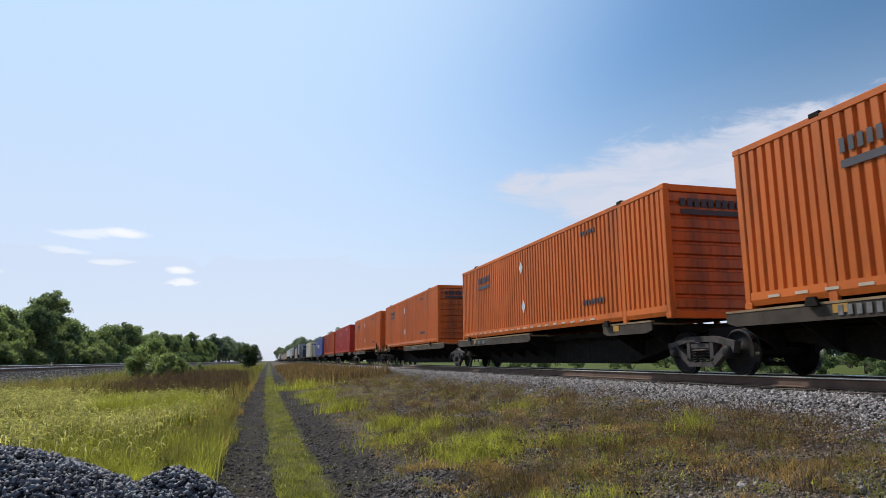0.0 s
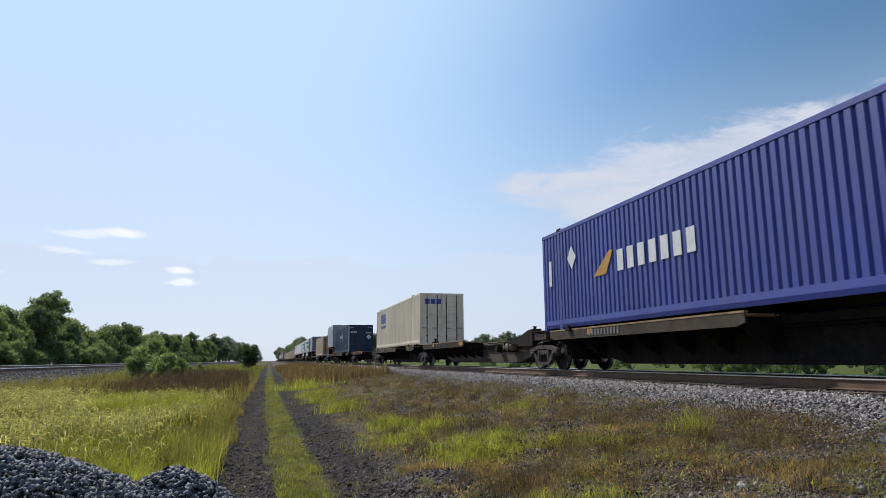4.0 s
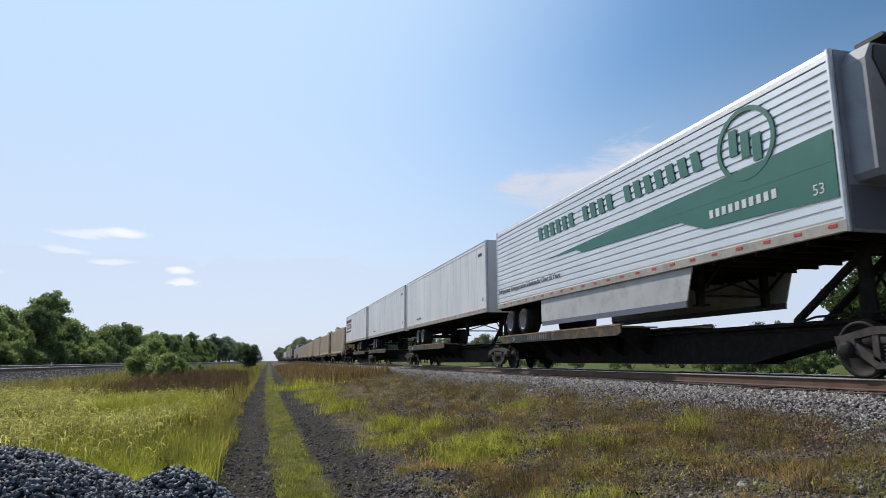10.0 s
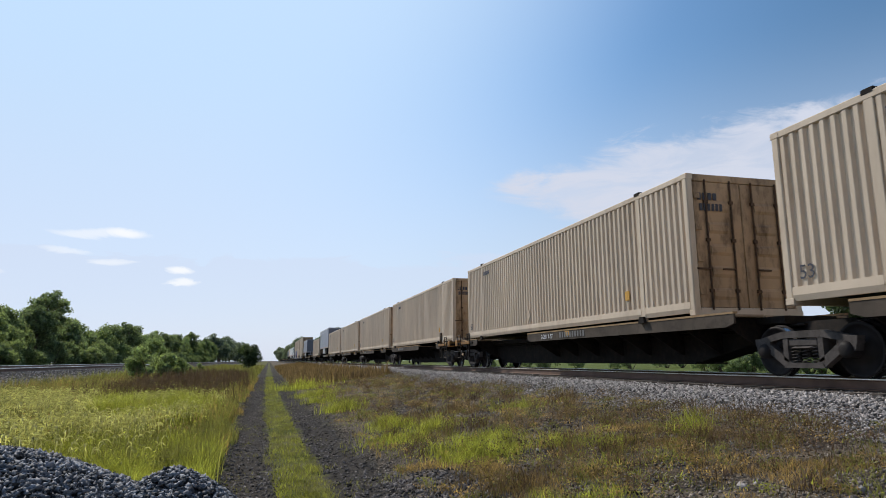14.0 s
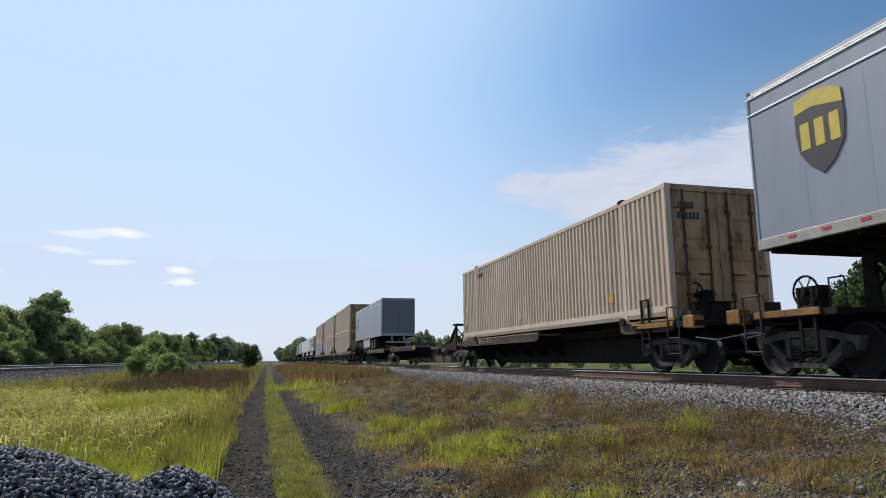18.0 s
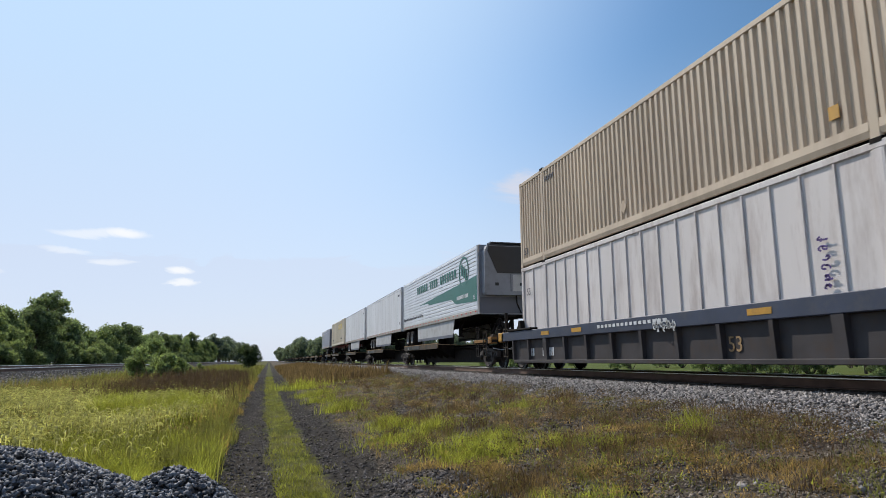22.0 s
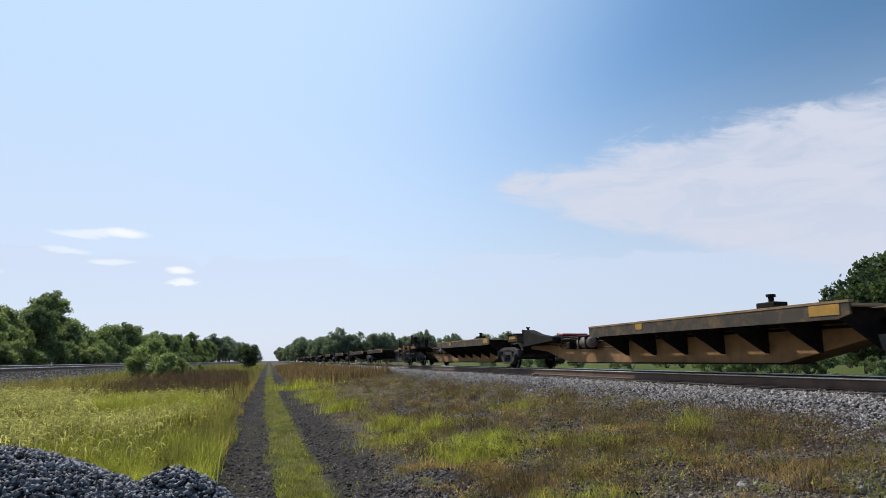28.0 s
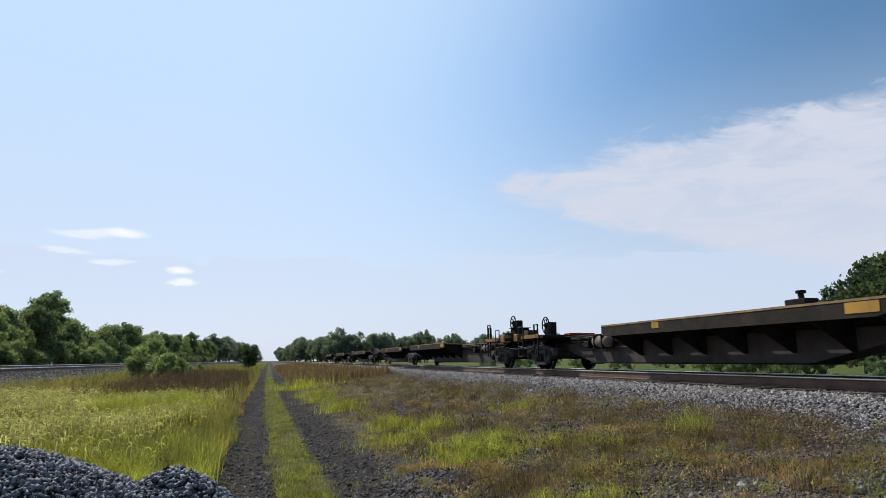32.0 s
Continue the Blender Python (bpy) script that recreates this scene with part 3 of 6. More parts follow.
def scrawl(parent, mat, rnd, x, y, z0, z1, w, flat=False):
    """Hand-sprayed loops and strokes as thin lines, climbing from z0 to z1, or running along -y when flat."""
    b = Build()
    n = 9
    for i in range(n):
        for _ in range(2):
            pts = []
            a0, turn = rnd.uniform(0, 6.28), rnd.choice((-1, 1)) * rnd.uniform(0.5, 1.3)
            cz, cy = z0 + (z1 - z0) * (i + 0.5) / n, y + rnd.uniform(-0.3, 0.3) * w
            for k in range(5):
                a = a0 + turn * k
                r = w * rnd.uniform(0.25, 0.6)
                pts.append((cy + r * math.cos(a), cz + r * 0.55 * math.sin(a)))
            if flat:
                pts = [(y - (q - z0) * 1.0, z0 + (p - y)) for p, q in pts]
            for (p0, q0), (p1, q1) in zip(pts, pts[1:]):
                d = math.hypot(p1 - p0, q1 - q0) + 1e-6
                u, v = -(q1 - q0) / d * 0.016, (p1 - p0) / d * 0.016
                b.prism([(p0 - u, q0 - v), (p1 - u, q1 - v), (p1 + u, q1 + v), (p0 + u, q0 + v)], 0, x - 0.002, x + 0.002)
    part("spray_scrawl", b, mat, parent)["kind"] = "stuff"


def marks_spray(c, h):
    rnd = random.Random(7)
    for y, z0, z1, w in ((-6.75, 0.70, 2.5, 0.26), (-5.0, 0.45, 1.9, 0.17)):
        scrawl(c, M["mark_purple"], rnd, -HX - 0.012, y, z0, z1, w)
    part("blue_corner", Build().box(-HX - 0.006, -HX + 0.16, -h - 0.006, -h + 0.10, 0.13, CH - 0.13), M["corner_blue"], c, "bright blue corner post")
    part("size_mark", lettering("53", 0.34, M["mark_dark"]), None, c).matrix_local = pose(-HX - 0.018, h - 0.5, 2.1)


# ---- loads: road trailers ----
TB, TT = 1.05, 4.11                 # underside and roof above the deck


def road_wheel(parent, x, y, r=0.455, side=-1):
    w = part("wheel", Build().lathe_x([(x - side * 0.02, 0.16), (x + side * 0.10, 0.17), (x + side * 0.11, 0.10), (x + side * 0.11, 0.0)], 16, (0, y, r)), M["rim"], parent)
    part("tyre", Build().lathe_x([(x - 0.26, r * 0.62), (x - 0.27, r * 0.86), (x - 0.22, r * 0.98), (x - 0.10, r), (x + 0.10, r), (x + 0.22, r * 0.98), (x + 0.27, r * 0.86), (x + 0.26, r * 0.62)], 28, (0, y, r)), M["rubber"], w)
    s = side
    part("rim", Build().lathe_x([(x + s * 0.265, r * 0.64), (x + s * 0.24, r * 0.60), (x + s * 0.10, r * 0.54), (x + s * 0.06, r * 0.34), (x + s * 0.14, r * 0.30), (x + s * 0.16, 0.0)], 24, (0, y, r)), M["rim"], w)
    b = Build()
    for i in range(10):
        a = 2 * math.pi * i / 10
        b.tube((x + s * 0.06, y + 0.2 * math.cos(a), r + 0.2 * math.sin(a)), (x + s * 0.10, y + 0.2 * math.cos(a), r + 0.2 * math.sin(a)), 0.018, 5)
    part("wheel_nut", b, M["soot"], w)


def running_gear(t, yc, axles=2, spread=1.25):
    """Bogie of a road trailer: wheels, axles, hangers."""
    ys = [yc + spread * (i - (axles - 1) / 2) for i in range(axles)]
    for y in ys:
        part("axle", Build().tube((-1.0, y, 0.5), (1.0, y, 0.5), 0.065, 8), M["soot"], t)
        for s in (-1, 1):
            road_wheel(t, s * (HX - 0.30), y, side=s)
    part("suspension", Build().box(-0.55, -0.40, ys[0] - 0.9, ys[-1] + 0.9, 0.62, TB).box(0.40, 0.55, ys[0] - 0.9, ys[-1] + 0.9, 0.62, TB), M["soot"], t)


def landing_gear(t, y):
    for s in (-1, 1):
        leg = part("landing_leg", Build().box(min(s * 0.78, s * 0.92), max(s * 0.78, s * 0.92), y - 0.07, y + 0.07, 0.28, TB).box(min(s * 0.72, s * 0.98), max(s * 0.72, s * 0.98), y - 0.13, y + 0.13, 0.24, 0.28), M["soot"], t)
        part("brace", Build().tube((s * 0.85, y, 0.5), (s * 0.85, y + 0.75, TB), 0.03, 6).tube((s * 0.85, y, 0.5), (s * 0.85, y - 0.75, TB), 0.03, 6), M["soot"], leg)
    part("cross_brace", Build().tube((-0.85, y, 0.5), (0.85, y, 1.0), 0.025, 6).tube((0.85, y, 0.5), (-0.85, y, 1.0), 0.025, 6).box(-0.85, 0.85, y - 0.02, y + 0.02, 0.45, 0.50), M["soot"], t)


def trailer(label, paint, L=CL, front=-1, skirt=False, reefer=False, ribs="none", end_paint=None, group="road trailers on the train", marks=None, gear=None, top=TT):
    """front: -1 when the nose points down the line to the viewer, 1 when it points away."""
    TT = top
    t = thing("road_trailer", label, "trailer", group)
    mat, h = M[paint], L / 2
    emat = M[end_paint or paint]
    z0, z1 = TB + 0.20, TT - (0.22 if paint != "grey" else 0.52)
    for s in (-1, 1):
        lo, hi = min(s * (HX - 0.05), s * (HX - 0.012)), max(s * (HX - 0.05), s * (HX - 0.012))
        b = Build().box(lo, hi, -h + 0.06, h - 0.06, z0, z1)
        if ribs == "level":
            b = Build()
            line = []
            n = 15
            for i in range(n):
                a, k = z0 + (z1 - z0) * i / n, (z1 - z0) / n
                line += [(s * (HX - 0.034), a), (s * (HX - 0.034), a + k * 0.10), (s * (HX - 0.012), a + k * 0.24), (s * (HX - 0.012), a + k * 0.92)]
            line.append((s * (HX - 0.034), z1))
            b.add([(x, y, z) for y in (-h + 0.06, h - 0.06) for x, z in line], [(i, i + 1, len(line) + i + 1, len(line) + i) for i in range(len(line) - 1)])
        side = part("side_wall", b, mat, t)
        if ribs == "seams":
            for i in range(1, round(L / 1.22)):
                y = -h + i * L / round(L / 1.22)
                k = HX - 0.0105
                part("panel_seam", Build().box(min(s * (HX - 0.012), s * k), max(s * (HX - 0.012), s * k), y - 0.011, y + 0.011, z0, z1), M["seam"] if paint != "grey" else M["grey"], side)
        part("top_rail", Build().box(min(s * (HX - 0.07), s * HX), max(s * (HX - 0.07), s * HX), -h + 0.02, h - 0.02, z1 if paint != "grey" else TT - 0.145, TT - 0.10, 0.012), M["alu"] if paint != "white" else M["white"], t)
        if paint == "grey":
            part("upper_band", Build().box(min(s * (HX - 0.05), s * (HX - 0.016)), max(s * (HX - 0.05), s * (HX - 0.016)), -h + 0.06, h - 0.06, z1 + 0.05, TT - 0.19), M["grey"], t)
            for za in (z1 + 0.01, TT - 0.19):
                part("band_moulding", Build().box(min(s * (HX - 0.05), s * (HX + 0.006)), max(s * (HX - 0.05), s * (HX + 0.006)), -h + 0.02, h - 0.02, za, za + 0.045, 0.008), M["alu"], t)
        part("roof_edge", Build().prism([(s * (HX - 0.10), TT - 0.10), (s * (HX - 0.02), TT - 0.10), (s * (HX - 0.03), TT - 0.03), (s * (HX - 0.12), TT)], 1, -h + 0.02, h - 0.02), M["alu"] if paint == "silver" else M["door_grey"], t)
        part("bottom_rail", Build().box(min(s * (HX - 0.07), s * (HX + 0.004)), max(s * (HX - 0.07), s * (HX + 0.004)), -h + 0.02, h - 0.02, TB, z0, 0.012), M["rail_dirty"] if paint != "cream" else mat, t)
        if s < 0:
            tape = Build()
            n = round(L / 0.75)
            for i in range(n):
                y = -h + 0.2 + i * (L - 0.4) / n
                tape.box(-HX - 0.012, -HX - 0.004, y, y + 0.17, TB + 0.10, TB + 0.15)
            part("reflective_tape", tape, M["tape_red"], t)["kind"] = "stuff"
    part("roof", Build().box(-HX + 0.12, HX - 0.12, -h + 0.03, h - 0.03, TT - 0.04, TT - 0.005), M["alu"], t)
    part("floor", Build().box(-HX + 0.07, HX - 0.07, -h + 0.03, h - 0.03, TB + 0.03, TB + 0.19), M["soot"], t)
    b = Build()
    for i in range(round(L / 0.6)):
        y = -h + 0.3 + i * 0.6
        if y < h - 0.2:
            b.box(-HX + 0.08, HX - 0.08, y - 0.03, y + 0.03, TB - 0.08, TB + 0.03)
    part("underframe", b, M["soot"], t)["kind"] = "stuff"
    for e in (-1, 1):
        y = e * h
        lo, hi = min(y, y - e * 0.06), max(y, y - e * 0.06)
        for s in (-1, 1):
            part("corner_post", Build().box(min(s * (HX - 0.10), s * (HX + 0.003)), max(s * (HX - 0.10), s * (HX + 0.003)), min(y, y - e * 0.10), max(y, y - e * 0.10), TB, TT - 0.02, 0.03), M["alu"] if paint != "grey" else M["grey"], t)
        if e == front:
            part("front_wall", Build().box(-HX + 0.10, HX - 0.10, lo, hi, TB, TT - 0.03), emat, t)
            if reefer:
                u = part("cooling_unit", Build().prism([(-1.1, 1.85), (1.1, 1.85), (1.18, 1.95), (1.18, 3.75), (1.05, 4.0), (-1.05, 4.0), (-1.18, 3.75), (-1.18, 1.95)], 1, min(y, y + e * 0.46), max(y, y + e * 0.46)), M["skin_shaded"], t, "moulded cooling unit, greyed to show its shaded end")
                part("grille", Build().prism([(-0.62, 2.80), (1.12, 2.80), (1.12, 3.70), (1.0, 3.96), (-1.0, 3.96), (-1.05, 3.75)], 1, min(y + e * 0.46, y + e * 0.49), max(y + e * 0.46, y + e * 0.49)), M["black"], u, "black air grille")
                part("air_deflector", Build().box(-0.95, 0.95, min(y + e * 0.1, y + e * 0.62), max(y + e * 0.1, y + e * 0.62), TT - 0.05, TT + 0.02, 0.02), M["black"], t)
                part("panel_split", Build().box(-0.02, 0.01, min(y + e * 0.46, y + e * 0.468), max(y + e * 0.46, y + e * 0.468), 2.0, 2.76), M["door_grey"], u)
                for x in (-0.72, 0.40):
                    part("control_box", Build().box(x, x + 0.16, min(y + e * 0.46, y + e * 0.476), max(y + e * 0.46, y + e * 0.476), 2.25, 2.38), M["black"], u)
                part("kick_plate", Build().box(-HX + 0.12, HX - 0.12, min(y, y + e * 0.012), max(y, y + e * 0.012), TB + 0.05, 1.80), M["door_grey"], t, "dark grey lower front panel")
                part("lower_panel", Build().box(0.10, 1.08, min(y + e * 0.46, y + e * 0.474), max(y + e * 0.46, y + e * 0.474), 2.02, 2.74), M["skirt"], u)
                part("fuel_line", Build().sweep([(0.3, y + e * 0.3, 1.95), (0.3, y + e * 0.35, 1.5), (0.55, y + e * 0.2, 1.1)], 0.03), M["soot"], t)
        else:
            for s in (-1, 1):
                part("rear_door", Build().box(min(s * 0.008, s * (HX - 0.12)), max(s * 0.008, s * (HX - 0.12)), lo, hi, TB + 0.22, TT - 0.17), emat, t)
            part("rear_header", Build().box(-HX + 0.10, HX - 0.10, min(y, y - e * 0.10), max(y, y - e * 0.10), TT - 0.16, TT - 0.01, 0.01), M["alu"] if paint != "grey" else M["grey"], t)
            part("rear_sill", Build().box(-HX + 0.10, HX - 0.10, min(y + e * 0.03, y - e * 0.12), max(y + e * 0.03, y - e * 0.12), TB, TB + 0.20, 0.01), M["grey"], t)
            tape = Build()
            for i in range(5):
                tape.box(-1.1 + i * 0.45, -0.88 + i * 0.45, min(y + e * 0.03, y + e * 0.036), max(y + e * 0.03, y + e * 0.036), TB + 0.13, TB + 0.17)
            part("rear_tape", tape, M["mark_white"], t)
            bb = Build().box(-1.0, 1.0, y - 0.06, y + 0.06, 0.50, 0.60)
            for x in (-0.55, 0.45):
                bb.box(x, x + 0.10, y - 0.05, y + 0.05, 0.55, TB)
            part("rear_bumper", bb, M["grey"], t)
    yw = -front * (h - (1.9 if L > 10 else 1.3)) if gear is None else gear
    running_gear(t, yw, 2 if L > 10 else 1)
    landing_gear(t, front * (h - (4.4 if L > 10 else 2.7)))
    if skirt:
        a, e = sorted((yw + front * (1.5 if gear is not None and front < 0 else 2.2), front * (h - (5.4 if front > 0 else 4.0))))
        for s in (-1, 1):
            sk = part("side_skirt", Build().prism([(a + 0.25, 0.34), (e - (0.35 if front > 0 else 0), 0.34), (e, TB), (a, TB)], 0, min(s * (HX - 0.10), s * (HX - 0.07)), max(s * (HX - 0.10), s * (HX - 0.07))), M["skirt"], t, "dusty white aerodynamic skirt")
            part("skirt_edge", Build().box(min(s * (HX - 0.105), s * (HX - 0.065)), max(s * (HX - 0.105), s * (HX - 0.065)), a + 0.27, e - 0.05, 0.20, 0.34), M["door_grey"], sk)
    if marks:
        marks(t, h)
    return t


def shield(t, yc, zc, s=1.0):
    def outline(k):
        pts = [(-0.42, 0.50), (-0.2, 0.60), (0.1, 0.64), (0.42, 0.58), (0.45, 0.1), (0.40, -0.25), (0.22, -0.50), (0.0, -0.66), (-0.22, -0.50), (-0.40, -0.25), (-0.45, 0.1)]
        return [(yc + a * s * k, zc + b * s * k) for a, b in pts]
    part("shield_emblem", Build().prism(outline(1.0), 0, -HX - 0.006, -HX + 0.002), M["mark_brown"], t, "brown and gold shield emblem")
    cap = [(yc + a * s, zc + b * s) for a, b in ((-0.44, 0.30), (-0.42, 0.52), (-0.2, 0.62), (0.1, 0.66), (0.43, 0.60), (0.44, 0.38), (0.1, 0.42))]
    part("emblem_cap", Build().prism(cap, 0, -HX - 0.010, -HX - 0.004), M["mark_gold"], t)
    b = Build()
    for i in range(3):
        y = yc + (0.27 - i * 0.27) * s
        b.box(-HX - 0.010, -HX - 0.004, y - 0.085 * s, y + 0.085 * s, zc - 0.22 * s, zc + 0.20 * s)
    part("emblem_bars", b, M["mark_gold"], t)


def marks_shield(t, h):
    shield(t, h - 1.62, 2.80, 1.1)


def marks_shield_near(t, h):
    shield(t, -h + 1.6, 2.95, 1.0)
    b = Build()
    for i in range(5):
        b.box(0.05 + i * 0.12, 0.05 + i * 0.12 + 0.08, -h - 0.010, -h - 0.001, 3.72, 3.84)
    part("end_lettering", b, M["mark_dark"], t)
    part("paper_holder", Build().box(-0.95, -0.66, -h - 0.012, -h - 0.001, 1.45, 1.95), M["rail_dirty"], t, "pale document holder")
    part("warning_plate", Build().box(0.55, 0.92, -h - 0.012, -h - 0.001, 1.38, 1.72), M["mark_dark"], t)
    part("gladhand_box", Build().box(-0.30, 0.10, -h - 0.06, -h - 0.001, 1.18, 1.36, 0.02), M["soot"], t)


def marks_frozen(t, h):
    bar_text(t, M["mark_green"], h - 4.3, 3.02, 8.7, 0.44, x=-HX - 0.004, n=19, gap=0.36, slant=-0.10, skip=(6, 11))
    b = Build()
    y, z = -h + 2.05, 3.15
    for i in range(28):
        a0, a1 = 2 * math.pi * i / 28, 2 * math.pi * (i + 1) / 28
        b.prism([(y + r * math.cos(a), z + r * 0.92 * math.sin(a)) for r, a in ((0.78, a0), (0.78, a1), (0.68, a1), (0.68, a0))], 0, -HX - 0.012, -HX)
    for i, (dy, dz) in enumerate(((0.32, 0.10), (0.0, -0.02), (-0.30, -0.16))):
        b.box(-HX - 0.012, -HX, y + dy - 0.12, y + dy + 0.10, z + dz - 0.26, z + dz + 0.26)
    part("round_emblem", b, M["mark_green"], t, "green ring emblem")
    part("green_stripe", Build().prism([(h - 4.6, 2.30), (-h + 0.1, 2.75), (-h + 0.1, 2.22)], 0, -HX - 0.006, -HX + 0.002), M["mark_green"], t)
    part("green_sweep", Build().prism([(h - 7.3, 2.15), (-h + 4.2, 2.05), (-h + 3.4, 1.75), (-h + 0.1, 1.62), (-h + 0.1, 2.24), (h - 6.9, 2.30)], 0, -HX - 0.004, -HX + 0.003), M["mark_green"], t)
    bar_text(t, M["mark_white"], -h + 3.2, 1.92, 1.9, 0.17, x=-HX - 0.008, n=10)
    part("slogan", lettering("Refrigerated Transportation Solutions for Over 65 Years", 0.24, M["mark_dark"]), None, t).matrix_local = pose(-HX - 0.004, h - 0.25, 1.62)
    part("size_mark", lettering("53", 0.26, M["mark_white"]), None, t).matrix_local = pose(-HX - 0.008, -h + 0.6, 1.75)


def marks_plain(t, h):
    bar_text(t, M["mark_dark"], -h + 1.0, 3.5, 0.5, 0.12, x=-HX - 0.002, n=5)
    part("size_mark", lettering("53", 0.2, M["mark_dark"]), None, t).matrix_local = pose(-HX - 0.002, -h + 0.55, 1.55)


def marks_bare(t, h):
    marks_plain(t, h)
    part("stencil", lettering("AIR-RIDE EQUIPPED", 0.14, M["mark_dark"]), None, t).matrix_local = pose(-HX - 0.002, h - 2.9, 1.50)


def marks_banner(t, h):
    bar_text(t, M["mark_maroon"], h - 0.35, 3.30, 4.6, 0.32, x=-HX - 0.002, n=20, gap=0.34, slant=-0.05)
    part("phone_banner", Build().prism([(h - 0.75, 2.62), (h - 0.45, 3.16), (h - 4.6, 3.16), (h - 5.0, 2.62)], 0, -HX - 0.008, -HX + 0.002), M["mark_maroon"], t, "maroon slanted banner")
    bar_text(t, M["mark_white"], h - 1.1, 2.74, 3.2, 0.30, x=-HX - 0.010, n=10, gap=0.25)
    bar_text(t, M["mark_dark"], h - 0.3, 2.25, 4.4, 0.17, x=-HX - 0.002, n=14, gap=0.25)


def chassis(t):
    """Skeletal chassis under a container that rides like a trailer."""
    h = CL / 2
    part("chassis_beam", Build().box(-0.55, -0.40, -h, h, TB - 0.30, TB).box(0.40, 0.55, -h, h, TB - 0.30, TB), M["chassis_red"], t)
    for y in (-h + 0.2, -3.0, 0.0, 3.0, h - 0.2):
        part("bolster", Build().box(-HX + 0.05, HX - 0.05, y - 0.1, y + 0.1, TB - 0.18, TB), M["chassis_red"], t)
    running_gear(t, h - 3.2)
    landing_gear(t, -h + 2.9)
    part("mudguard", Build().box(-HX + 0.30, -HX + 0.52, h - 1.55, h - 1.50, 0.30, 0.72), M["yellow"], t)


def marks_chassis_box(c, h):
    part("yellow_panel", Build().box(-HX - 0.008, -HX - 0.002, -5.4, -1.2, 2.02, 2.62), M["mark_gold"], c, "faded yellow name panel")
    bar_text(c, M["tan"], -1.5, 2.14, 3.5, 0.36, x=-HX - 0.012, n=6, gap=0.25)
    part("end_panel", Build().box(-1.15, -0.55, -h - 0.012, -h - 0.002, 2.45, 2.82), M["mark_gold"], c, "faded yellow name panel")
    for y in (6.0, -4.0):
        part("stencil", lettering("TOP LIFT ONLY", 0.21, M["mark_dark"]), None, c).matrix_local = pose(-HX - 0.004, y, 0.72)
    diamond(c, 0.7, 0.55, 0.2, "tan")


# ---- rail cars ----
TX = 10.0                           # middle of the near track
SPEED = 26.7                        # metres a second, towards the viewer


def wheel_set(parent, y):
    r = 0.46
    w = part("wheel_set", Build().tube((-0.95, 0, 0), (0.95, 0, 0), 0.085, 10), M["wheel"], parent)
    w.matrix_local = pose(0, y, r)
    for s in (-1, 1):
        x = s * 0.75
        part("wheel", Build().lathe_x([(x - s * 0.07, r + 0.028), (x - s * 0.045, r + 0.025), (x - s * 0.035, r + 0.003), (x + s * 0.07, r - 0.004), (x + s * 0.07, r - 0.055), (x + s * 0.02, r - 0.075), (x + s * 0.012, 0.20), (x + s * 0.075, 0.15), (x + s * 0.085, 0.0)], 28), M["wheel"], w)
        part("tread", Build().lathe_x([(x - s * 0.033, r + 0.006), (x + s * 0.066, r - 0.001)], 28), M["tread"], w)
    return w


def rail_truck(car, y):
    """Two-axle cast truck with its side frames, springs and wheels."""
    t = part("rail_truck", Build().prism([(-1.15, 0.50), (-0.45, 0.42), (0.45, 0.42), (1.15, 0.50), (0.45, 0.72), (-0.45, 0.72)], 1, -0.20, 0.20), M["truck_steel"], car)
    t.matrix_local = pose(0, y, 0)
    for s in (-1, 1):
        x0, x1 = sorted((s * 0.93, s * 1.09))
        b = Build()
        b.prism([(-1.10, 0.66), (-0.42, 0.80), (0.42, 0.80), (1.10, 0.66), (1.10, 0.56), (0.40, 0.68), (-0.40, 0.68), (-1.10, 0.56)], 0, x0, x1)
        for e in (-1, 1):
            b.prism([(e * 1.06, 0.60), (e * 0.78, 0.60), (e * 0.20, 0.20), (e * 0.42, 0.17)], 0, x0 + 0.01, x1 - 0.01)
            b.prism([(e * 0.44, 0.70), (e * 0.33, 0.70), (e * 0.33, 0.25), (e * 0.44, 0.30)], 0, x0 + 0.01, x1 - 0.01)
            b.prism([(e * 1.12, 0.68), (e * 0.74, 0.68), (e * 0.76, 0.44), (e * 1.06, 0.44)], 0, x0, x1)
        b.prism([(-0.44, 0.16), (0.44, 0.16), (0.40, 0.25), (-0.40, 0.25)], 0, x0, x1)
        f = part("side_frame", b, M["truck_steel"], t)
        for k in (-0.22, 0.0, 0.22):
            sp = Build()
            xc = s * 1.01
            pts = [(xc + 0.055 * math.cos(a), k + 0.07 * math.sin(a), 0.25 + 0.28 * a / (2 * math.pi * 5)) for a in [2 * math.pi * 5 * i / 40 for i in range(41)]]
            part("spring", sp.sweep(pts, 0.014, 4), M["truck_steel"], f)
        part("bolster_end", Build().box(x0 + 0.02, x1 - 0.02, -0.30, 0.30, 0.53, 0.66, 0.02), M["truck_steel"], f)
        for e in (-1, 1):
            part("bearing", Build().lathe_x([(s * 0.90, 0.14), (s * 1.10, 0.14), (s * 1.14, 0.11), (s * 1.16, 0.07), (s * 1.16, 0.0)], 14, (0, e * 0.89, 0.46)), M["wheel"], f)
    for e in (-1, 1):
        wheel_set(t, e * 0.89)
        part("brake_beam", Build().box(-0.70, 0.70, e * 0.36 - 0.04, e * 0.36 + 0.04, 0.34, 0.42), M["soot"], t)
    return t


